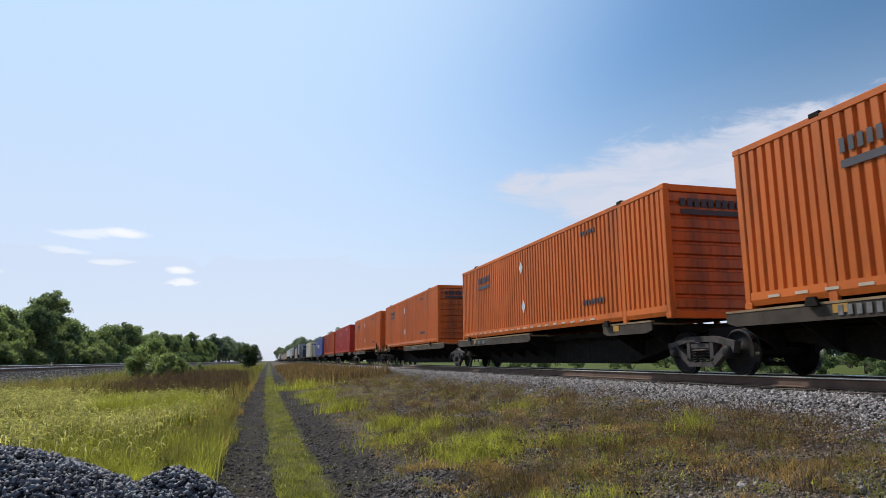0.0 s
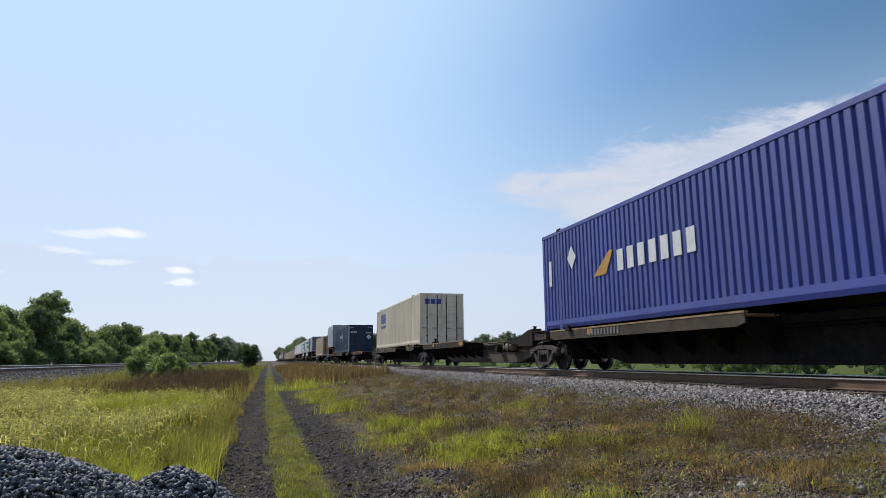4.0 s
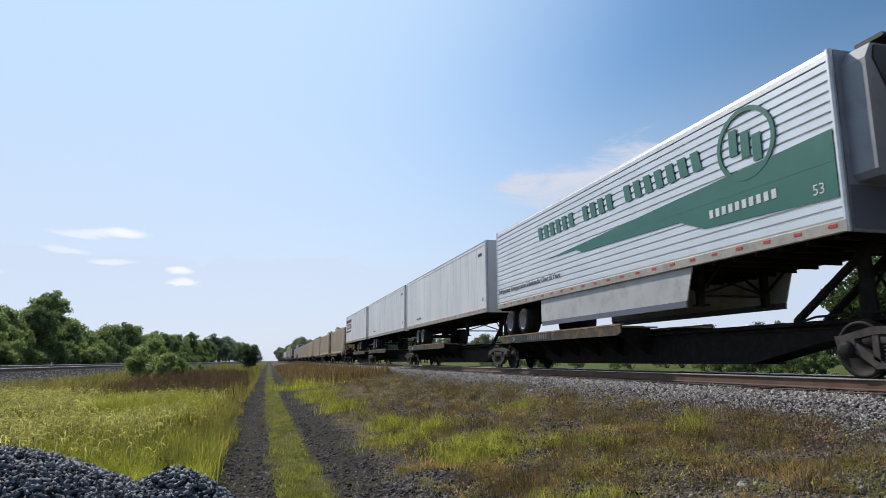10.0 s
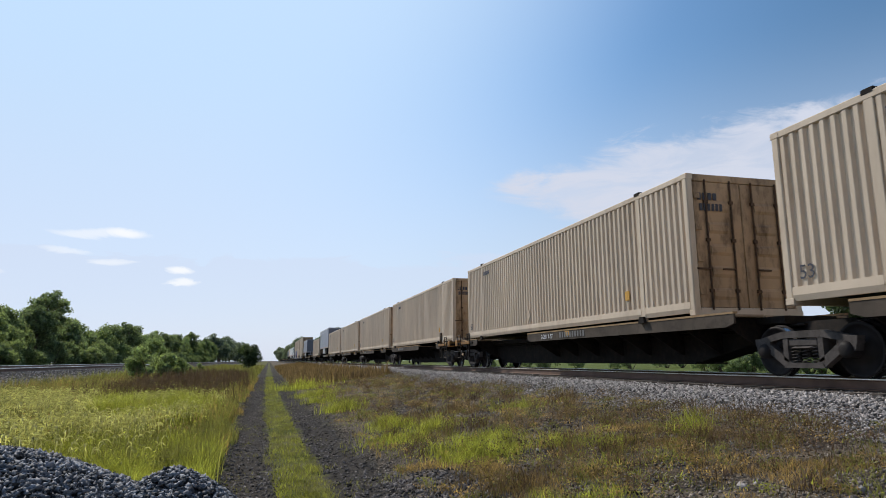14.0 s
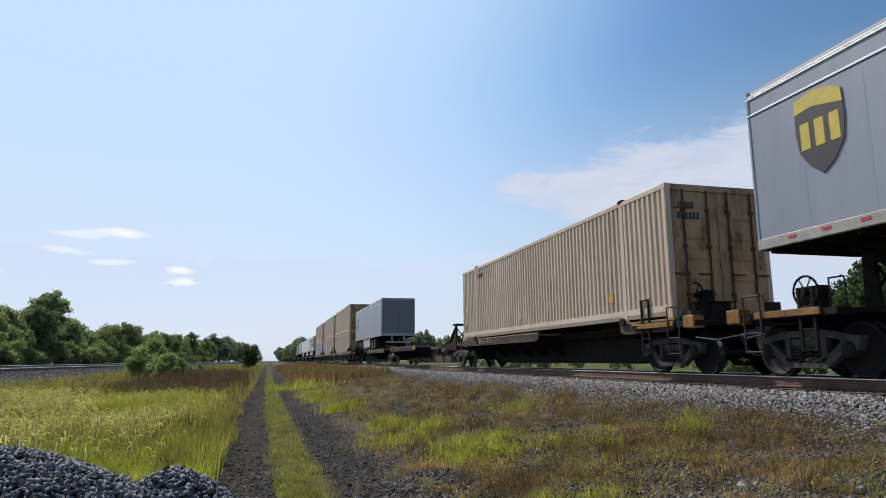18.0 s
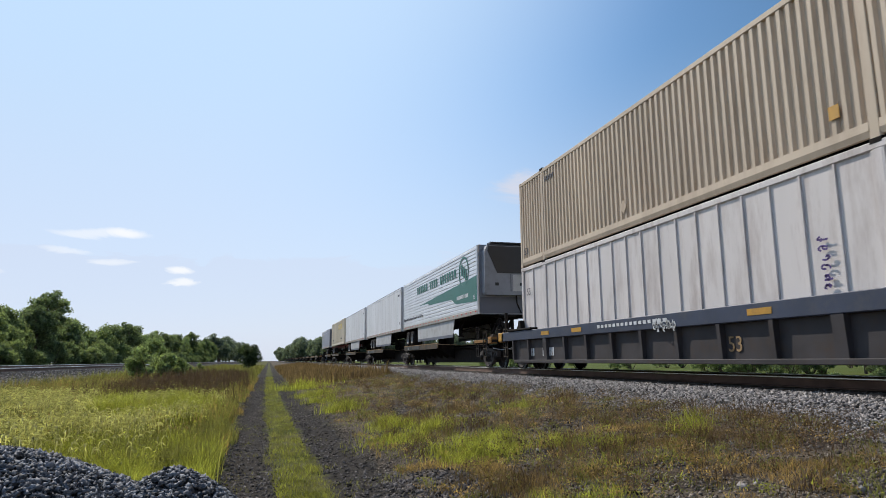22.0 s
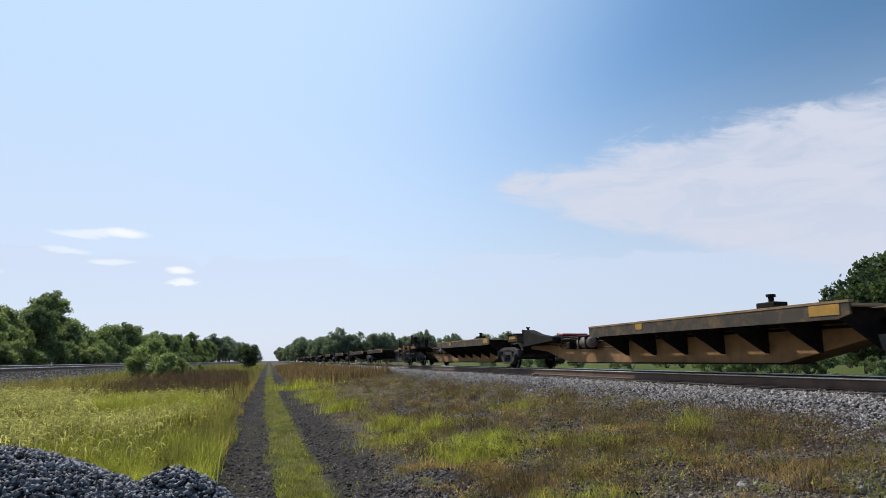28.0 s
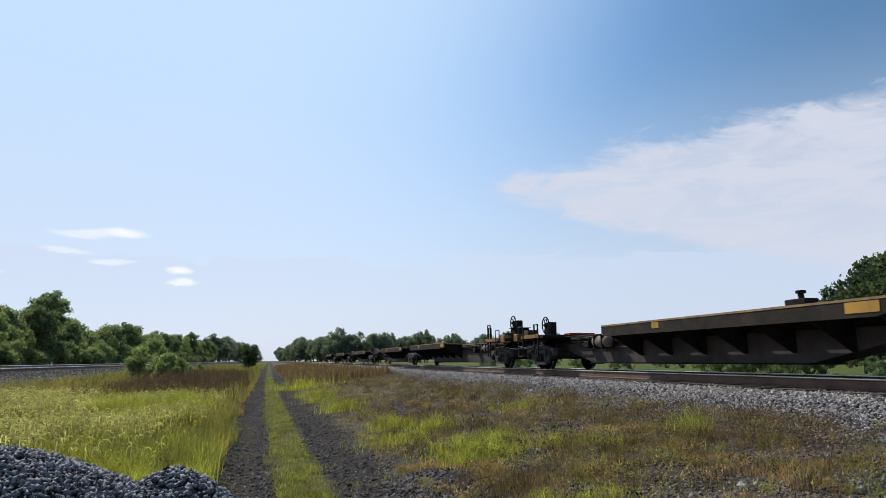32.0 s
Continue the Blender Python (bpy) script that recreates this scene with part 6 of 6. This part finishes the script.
def foxtails(name, label, x, y, h, seed):
    """Nodding bristly heads, each a bent tapering strip in two planes, on thin stalks."""
    rng = np.random.default_rng(seed)
    n = len(x)
    P = on_ground(x, y, 0) + np.array([0, 0, 1.0]) * (h * rng.uniform(0.8, 1.25, n))[:, None]
    a = rng.normal(-0.6, 1.6, n)
    D = np.stack([np.cos(a), np.sin(a), np.zeros(n)], 1)
    up = np.array([0, 0, 1.0])
    size = rng.uniform(0.8, 1.5, n)[:, None]
    side = np.stack([-D[:, 1], D[:, 0], np.zeros(n)], 1)
    C = [P - up * 0.10, P, P + (D * 0.03 + up * 0.035) * size, P + (D * 0.07 + up * 0.035) * size, P + (D * 0.105 + up * 0.0) * size]
    W = [0.0015, 0.005, 0.011, 0.009, 0.002]
    V, F = [], []
    for plane in (side, up[None] * 0.8 + D * 0.4):
        V.append(np.stack([c + s * w * plane for c, w in zip(C, W) for s in (-1, 1)], 1))
        V[-1] = V[-1].reshape(n, 10, 3)
    VV = np.concatenate(V, 1).reshape(-1, 3)
    base = 20 * np.arange(n)[:, None]
    for o in (0, 10):
        for i in range(4):
            F.append(base + np.array([[o + 2 * i, o + 2 * i + 1, o + 2 * i + 3, o + 2 * i + 2]]))
    return tagged(new(name, tri_mesh(name, VV, np.concatenate(F), M["seed"])), label, "grass", kind="stuff")


x, y = left_only(*scatter(36000, -7.5, -0.6, 8.0, 12.6, 21, 1.1))
blades("tall_grass", "tall lush yellow-green grass beside the path", x, y, 0.36, 0.0042, "grass_lush", 22, 0.7)
x, y = left_only(*patchy(*scatter(30000, -8, -0.6, 11.5, 22, 221, 1.2), 0.5, 0.08, 14))
blades("tall_grass", "tall yellow-green grass among the olive grass", x, y, 0.38, 0.004, "grass_lush", 222, 0.7)
x, y = left_only(*scatter(60000, -9, -0.6, 10.2, 24, 121, 1.2))
blades("tall_grass", "tall dull olive grass beside the path", x, y, 0.42, 0.0038, "grass_olive", 122, 0.7)
x, y = left_only(*scatter(36000, -12.5, -0.6, 16, 62, 23, 1.4))
blades("tall_grass", "tall olive grass in the strip between the tracks", x, y, 0.46, 0.009, "grass_olive", 24, 0.45)
x, y = left_only(*patchy(*scatter(24000, -12.0, -0.6, 15, 50, 123, 1.4), 0.4, 0.0, 9))
blades("dry_grass", "pale dry grass in the strip between the tracks", x, y, 0.50, 0.007, "grass_dry", 124, 0.45)
x, y = left_only(*clumps(12, -3.6, -1.9, 16, 22, 900, 0.38, 125, 1.0))
blades("goldenrod_weeds", "bright yellow-green bushy weeds", x, y, 0.66, 0.008, "grass_lush", 126, 0.6)
x, y = left_only(*clumps(110, -6.2, -1.5, 23, 66, 160, 0.6, 25, 1.2))
blades("dock_weeds", "reddish-brown dried dock stalks", x, y, 0.72, 0.016, "grass_rust", 26, 0.25)
x, y = left_only(*clumps(30, -2.3, -0.6, 12, 70, 160, 0.35, 127, 1.4), -1.05)
blades("edge_grass", "ragged tan and green grass at the rut's edge", x, y, 0.34, 0.008, "grass_dry", 128, 0.6)
x, y = left_only(*clumps(40, -2.6, -0.8, 9.5, 60, 140, 0.35, 129, 1.4), -1.05)
blades("edge_grass", "ragged green grass at the rut's edge", x, y, 0.36, 0.008, "grass_olive", 130, 0.6)
x, y = left_only(*patchy(*scatter(23000, -10.5, -1.2, 9.4, 25, 131, 1.0), 0.6, -0.05, 33), -1.35)
k = np.random.default_rng(133).random(len(x)) < np.clip((-0.9 - x) * 0.5, 0.06, 1.0) * np.clip((25 - y) / 7, 0, 1)
x, y = x[k], y[k]
foxtails("foxtail_heads", "pale nodding foxtail heads above the grass", x, y, 0.56, 132)
x, y = scatter(17000, -0.40, 0.34, 6.3, 70, 27, 2.0)
x = x * (0.9 + 0.2 * np.sin(y * 0.7)) + np.array([path_x(b) for b in y])
blades("path_grass", "short green grass between the ruts", x, y, 0.07, 0.0045, "grass_olive", 28, 1.0)
x, y = scatter(7000, -0.34, 0.30, 8.0, 70, 143, 1.8)
x = x + np.array([path_x(b) for b in y])
blades("path_grass", "short yellow-green grass between the ruts", x, y, 0.075, 0.0045, "grass_lush", 144, 0.9)
x, y = patchy(*scatter(12000, -1.3, 1.9, 6.3, 30, 133, 1.8), 1.6, 0.10, 2)
blades("path_weeds", "thin weeds in the wheel ruts", x, y, 0.06, 0.005, "grass_olive", 134, 0.9)
x, y = right_only(*patchy(*scatter(40000, 1.8, 6.2, 2.8, 9.6, 29, 1.2), 1.3, 0.10, 6), 1.5)
blades("dry_grass", "short dry straw-coloured grass", x, y, 0.105, 0.0042, "grass_dry", 30, 1.3)
x, y = right_only(*patchy(*scatter(26000, 1.2, 7.2, 8, 22, 229, 1.5), 1.3, 0.20, 16), 1.5)
blades("dry_grass", "sparse dry straw-coloured grass", x, y, 0.10, 0.0045, "grass_dry", 230, 1.2)
x, y = right_only(*patchy(*scatter(15000, 1.2, 7.0, 3.0, 16, 135, 1.6), 1.1, 0.18, 12), 1.5)
blades("short_grass", "short yellow-green grass in the weeds", x, y, 0.085, 0.0036, "grass_lush", 136, 1.1)
x, y = right_only(*clumps(230, 2.4, 7.4, 7, 60, 85, 0.17, 31, 1.6))
blades("weeds", "brown wiry low weeds", x, y, 0.20, 0.0042, "grass_brown", 32, 0.8)
x, y = right_only(*clumps(140, 2.2, 7.4, 5.0, 50, 60, 0.15, 137, 1.6))
blades("weeds", "reddish wiry weeds towards the track", x, y, 0.18, 0.004, "grass_rust", 138, 0.8)
x, y = right_only(*clumps(210, 1.6, 7.4, 4.0, 55, 60, 0.14, 33, 1.7))
blades("weeds", "olive low weeds towards the track", x, y, 0.14, 0.0048, "grass_olive", 34, 0.9)
for i, (cx, cy, r, n, hh) in enumerate(((2.0, 30, 0.5, 800, 0.42), (1.9, 25, 0.3, 500, 0.4), (2.25, 20.5, 0.33, 800, 0.42), (2.7, 14.6, 0.3, 800, 0.26), (2.35, 12.4, 0.35, 900, 0.22), (3.2, 10.0, 0.34, 3200, 0.30), (3.0, 9.4, 0.26, 1500, 0.22), (4.3, 9.0, 0.16, 500, 0.24), (5.8, 8.2, 0.12, 300, 0.30), (3.2, 6.3, 0.3, 900, 0.14), (3.3, 13.2, 0.3, 500, 0.3), (4.6, 8.4, 0.14, 220, 0.26), (5.5, 8.0, 0.12, 160, 0.2), (4.1, 7.3, 0.3, 500, 0.16), (1.8, 38, 0.8, 1500, 0.5), (5.6, 14.0, 0.3, 240, 0.3))):
    rng = np.random.default_rng(300 + i)
    x, y = cx + rng.normal(0, r, n), cy + rng.normal(0, r * 1.3, n)
    blades("lush_clump", "bright yellow-green grass clump beside the rut", x, y, hh * 0.85, 0.0042 + cy * 0.0001, "grass_lush", 320 + i, 0.8)


def leafy(name, label, n, x0, x1, y0, y1, per, h, r, leaf, mat, seed, power=1.6, side="right"):
    """Low broad-leaved weeds: small leaf clumps round many crowns."""
    cx, cy = scatter(n, x0, x1, y0, y1, seed, power)
    cx, cy = right_only(cx, cy, 1.6) if side == "right" else left_only(cx, cy, -1.2)
    rng = np.random.default_rng(seed + 1)
    m = len(cx)
    k = rng.uniform(0.5, 1.3, m)
    C = np.repeat(on_ground(cx, cy), per, 0)
    K = np.repeat(k, per)[:, None]
    N = m * per
    d = rng.normal(0, 1, (N, 3)) * np.array([r, r, 0]) * K
    d[:, 2] = rng.uniform(0.02, 1.0, N) ** 0.8 * h * K[:, 0]
    C = C + d
    u = rng.normal(0, 1, (N, 3)) + np.array([0, 0, 0.5])
    u /= np.linalg.norm(u, axis=1)[:, None]
    v = np.cross(u, rng.normal(0, 1, (N, 3)))
    v /= np.linalg.norm(v, axis=1)[:, None]
    w = (leaf * rng.uniform(0.5, 1.4, N))[:, None]
    V = np.stack([C - u * w, C + v * w * 0.45, C + u * w, C - v * w * 0.45], 1)
    F = np.arange(4)[None] + 4 * np.arange(N)[:, None]
    return tagged(new(name, tri_mesh(name, V.reshape(-1, 3), F, M[mat])), label, "weeds", kind="stuff")


leafy("leafy_weeds", "low olive broad-leaved weeds", 300, 1.7, 7.3, 3.5, 40, 60, 0.17, 0.085, 0.017, "grass_olive", 401)
leafy("leafy_weeds", "dry tan broad-leaved weeds", 420, 1.7, 7.3, 3.0, 40, 50, 0.13, 0.09, 0.016, "grass_dry", 411)
leafy("leafy_weeds", "brown seeding weeds", 430, 2.4, 7.4, 6.0, 50, 56, 0.27, 0.10, 0.016, "grass_brown", 421)
leafy("leafy_weeds", "reddish seeding weeds", 220, 2.6, 7.4, 6.0, 50, 56, 0.26, 0.10, 0.016, "grass_rust", 431)
leafy("leafy_weeds", "yellow-green low weeds", 120, 1.7, 7.0, 3.2, 36, 34, 0.12, 0.10, 0.018, "grass_lush", 441)
leafy("leafy_weeds", "bright yellow-green weeds in the tall grass", 420, -9, -1.2, 9.0, 40, 44, 0.50, 0.20, 0.022, "grass_lush", 451, 1.4, "left")
leafy("leafy_weeds", "olive weeds in the tall grass", 520, -9, -1.2, 9.0, 50, 44, 0.52, 0.22, 0.022, "grass_olive", 461, 1.4, "left")
leafy("leafy_weeds", "tan seeding weeds in the tall grass", 300, -11, -1.2, 12.0, 55, 44, 0.60, 0.24, 0.022, "grass_dry", 471, 1.4, "left")
leafy("goldenrod_weeds", "bright yellow-green bushy weeds", 70, -3.6, -1.9, 16, 22, 260, 0.62, 0.24, 0.020, "grass_lush", 481, 1.0, "left")
leafy("dock_weeds", "reddish-brown dried dock", 190, -6.2, -1.6, 23, 66, 130, 0.82, 0.40, 0.028, "grass_rust", 491, 1.2, "left")
x, y = right_only(*scatter(14000, 1.2, 7.4, 40, 170, 37, 1.4), 1.4)
blades("far_weeds", "brownish weeds along the far path", x, y, 0.55, 0.03, "grass_brown", 38, 0.3)
x, y = left_only(*scatter(14000, -12, -0.6, 50, 190, 39, 1.4))
blades("far_grass", "olive grass along the far path", x, y, 0.6, 0.03, "grass_olive", 40, 0.3)
x, y = scatter(12000, 13.4, 40, 8, 120, 41, 1.2)
blades("field_grass", "green grass beyond the track", x, y, 0.22, 0.02, "grass_olive", 42, 0.4)


# ---- trees ----
def leaf_quads(rng, centres, radii, n, size):
    """Leaf clumps over the skins of many rounded lobes."""
    vol = np.array([r[0] * r[1] for r in radii])
    pick = rng.choice(len(centres), n, p=vol / vol.sum())
    d = rng.normal(0, 1, (n, 3))
    d /= np.linalg.norm(d, axis=1)[:, None]
    r = rng.uniform(0.05, 1, n) ** 0.45 * rng.uniform(0.8, 1.25, n) + np.abs(rng.normal(0, 0.16, n))
    C = np.asarray(centres)[pick] + d * np.asarray(radii)[pick] * r[:, None]
    u = rng.normal(0, 1, (n, 3))
    u /= np.linalg.norm(u, axis=1)[:, None]
    v = np.cross(u, rng.normal(0, 1, (n, 3)))
    v /= np.linalg.norm(v, axis=1)[:, None]
    k = (size * rng.uniform(0.45, 1.3, n))[:, None]
    V = np.stack([C - u * k, C + v * k * 0.6, C + u * k, C - v * k * 0.6], 1)
    F = (np.arange(4)[None] + 4 * np.arange(n)[:, None])
    return V.reshape(-1, 3), F


def tree(label, height, spread, seed, leaves=2600, leaf=0.22, mat="leaf_a", group="trees", bush=False, low=0.1, lobes=48):
    """Trunk, limbs that reach the lobes, and a crown of many small leaf clumps; low: where the crown begins."""
    rng = np.random.default_rng(seed)
    t = thing("bush" if bush else "tree", label, "bush" if bush else "tree", group)
    b = Build()
    zc, rz = height * (low + (1 - low) * 0.5), height * (1 - low) * 0.5
    centres, radii = [], []
    for i in range(lobes):
        d = rng.normal(0, 1, 3)
        d /= np.linalg.norm(d)
        r = rng.uniform(0.2, 1) ** 0.5 * 0.80
        taper = 1.0 - 0.35 * max(0.0, d[2] * r)
        c = (d[0] * r * spread * taper, d[1] * r * spread * taper, zc + d[2] * r * rz)
        k = spread * rng.uniform(0.12, 0.27)
        centres.append(c)
        radii.append((k, k, k * 0.85))
    if bush:
        for c in centres[:7]:
            b.tube((0, 0, -0.1), c, 0.05, 5, 0.012)
    else:
        k = Vector((rng.uniform(-0.3, 0.3), rng.uniform(-0.3, 0.3), height * 0.45))
        top = k + Vector((rng.uniform(-0.4, 0.4), rng.uniform(-0.4, 0.4), height * 0.35))
        b.tube((0, 0, -0.2), k, height * 0.026, 8, height * 0.016)
        b.tube(k, top, height * 0.016, 7, 0.03)
        for c in centres[:12]:
            z = max(0.12, min(0.9, c[2] / height - 0.12)) * height
            s = k * (z / k.z) if z < k.z else k.lerp(top, min(1.0, (z - k.z) / (top.z - k.z)))
            b.tube(s, c, height * 0.008, 5, 0.012)
    part("trunk" if not bush else "stem", b, M["bark"], t)
    V, F = leaf_quads(rng, centres, radii, leaves, leaf)
    V[:, 2] = np.maximum(V[:, 2], 0.05)
    part("crown", tri_mesh("crown", V, F, M[mat]), None, t)
    return t


def plant(protos, spots, seed):
    rnd = random.Random(seed)
    first = {}
    for x, y, s in spots:
        i = rnd.randrange(len(protos))
        m = pose(x, y, ground_z(x, y, False) - 0.05, 0, 0, rnd.uniform(0, 360))
        if i not in first:
            first[i] = True
            ob = protos[i]
            ob.matrix_basis = m
        else:
            ob = copy_thing(protos[i], m)
        ob.scale = (s, s, s * rnd.uniform(0.9, 1.12))


rnd = random.Random(17)
row = [tree("leafy green tree in the row beyond the tracks", 8.0, 3.1, 50 + i, 9000, 0.15, "leaf_a" if i % 2 else "leaf_b", "tree row", lobes=64) for i in range(5)]
spots = []
y = 48.0
while y < 360:
    spots.append((-28.5 + rnd.uniform(-2.5, 1.5), y, rnd.uniform(0.62, 0.86) + y / 560))
    y += rnd.uniform(2.0, 3.4) * (1 + y / 250)
plant(row, spots, 3)
big = tree("tall open-crowned tree above the row", 10.6, 3.0, 57, 8000, 0.145, "leaf_a", "tree row", low=0.42)
big.matrix_basis = pose(-26.5, 90, -0.9)
for x, y, s in ((-27.5, 74, 0.72), (-26, 133, 0.85), (-27, 248, 1.15), (-26, 178, 0.85), (-27, 300, 1.1), (-26.5, 86, 0.8)):
    c = copy_thing(big, pose(x, y, -0.9, 0, 0, x * 77))
    c.scale = (s, s, s)
under = [tree("dense green bush at the foot of the tree row", 3.6, 2.3, 60 + i, 6000, 0.115, "leaf_b" if i % 2 else "leaf_a", "row of bushes", True, 0.0, 34) for i in range(4)]
spots = []
y = 46.0
while y < 320:
    spots.append((-25.4 + rnd.uniform(-0.9, 0.9), y, rnd.uniform(0.7, 1.15)))
    y += rnd.uniform(1.6, 2.5) * (1 + y / 200)
plant(under, spots, 4)
near_bush = tree("loose green shrub on the strip between the tracks", 3.6, 2.0, 66, 9000, 0.075, "leaf_b", "shrubs between the tracks", True, 0.0, 20)
near_bush.matrix_basis = pose(-7.6, 48, -1.15)
for x, y, s in ((-6.5, 50, 0.6), (-8.9, 52, 0.6), (-7.4, 60, 0.55), (-6.6, 66, 0.45)):
    c = copy_thing(near_bush, pose(x, y, -1.2, 0, 0, x * 91))
    c.scale = (s, s, s)
far = [tree("distant tree of the wood, leaves tinted with haze", 13.0, 6.0, 70 + i, 5000, 0.34, "leaf_far", "distant wood", low=0.02) for i in range(4)]
spots = []
for (x0, y0), (x1, y1), n in (((15, 900), (20, 420), 22), ((20, 420), (32, 330), 14), ((34, 330), (150, 380), 34), ((150, 380), (420, 420), 40), ((-22, 900), (-25, 330), 36)):
    for i in range(n):
        t = (i + rnd.uniform(-0.3, 0.3)) / n
        spots.append((x0 + (x1 - x0) * t + rnd.uniform(-3, 3), y0 + (y1 - y0) * t + rnd.uniform(-6, 6), rnd.uniform(0.95, 1.45)))
spots += [(84 + i * 3.4 + rnd.uniform(-1, 1), 112 + rnd.uniform(-2, 2), rnd.uniform(0.62, 0.74)) for i in range(11)]
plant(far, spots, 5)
lone = tree("small dark rounded tree at the end of the path", 4.9, 2.3, 80, 6200, 0.12, "leaf_dark", "trees", low=0.05)
lone.matrix_basis = pose(-3.2, 112, -1.25)
right = [tree("broad leafy tree beyond the near track", 11.0, 4.6, 90 + i, 11000, 0.23, "leaf_dark", "trees beyond the track", low=0.06, lobes=56) for i in range(2)]
plant(right, [(57.2, 46, 1.20), (63.5, 47, 1.2), (50.6, 46.0, 0.5), (58, 52, 1.05), (70, 50, 1.0)], 6)
hedge = [tree("bright green bush beyond the near track", 2.2, 1.5, 95 + i, 2200, 0.09, "leaf_a", "bushes beyond the track", True, 0.0, 16) for i in range(2)]
plant(hedge, [(20.3, 20.3, 0.46), (21.4, 20.6, 0.42), (23.6, 20.6, 0.5), (24.8, 21, 0.5), (46, 41, 0.8)] + [(37 + rnd.uniform(-3, 8), 45 + rnd.uniform(-4, 5), rnd.uniform(0.5, 1.25)) for i in range(18)] + [(rnd.uniform(30, 80), rnd.uniform(70, 95), rnd.uniform(0.6, 1.5)) for i in range(22)], 7)
post = Build().box(-0.05, 0.05, -0.05, 0.05, 0, 0.72, 0.01)
fp = thing("marker_post", "short white marker post in the grass", "post")
part("post", post, M["white"], fp)
part("post_cap", Build().box(-0.06, 0.06, -0.06, 0.06, 0.72, 0.76, 0.01), M["white"], fp)
fp.matrix_basis = pose(22.3, 21.2, -1.15)


# ---- movement ----
def motions():
    for ob, s, z in MOVERS:
        walk(ob, [(t, pose(TX, s - SPEED * t, z)) for t in (0.0, 8.0, 16.0, 24.0, 32.0)])
    # the wheel sets roll as fast as one key a frame lets them; all of one axle place share the keys
    leaders = {}
    for ob in [o for o in scene.objects if o.name.split(".")[0] == "wheel_set"]:
        y = round(ob.matrix_local.translation.y, 2)
        if y not in leaders:
            leaders[y] = ob
            walk(ob, [(i / FPS, pose(0, y, 0.46, 86.0 * i)) for i in range(32 * FPS + 1)])
        else:
            keys = ob.animation_data_create()
            ob.rotation_mode = "QUATERNION"
            keys.action = leaders[y].animation_data.action
            keys.action_slot = leaders[y].animation_data.action_slot


motions()
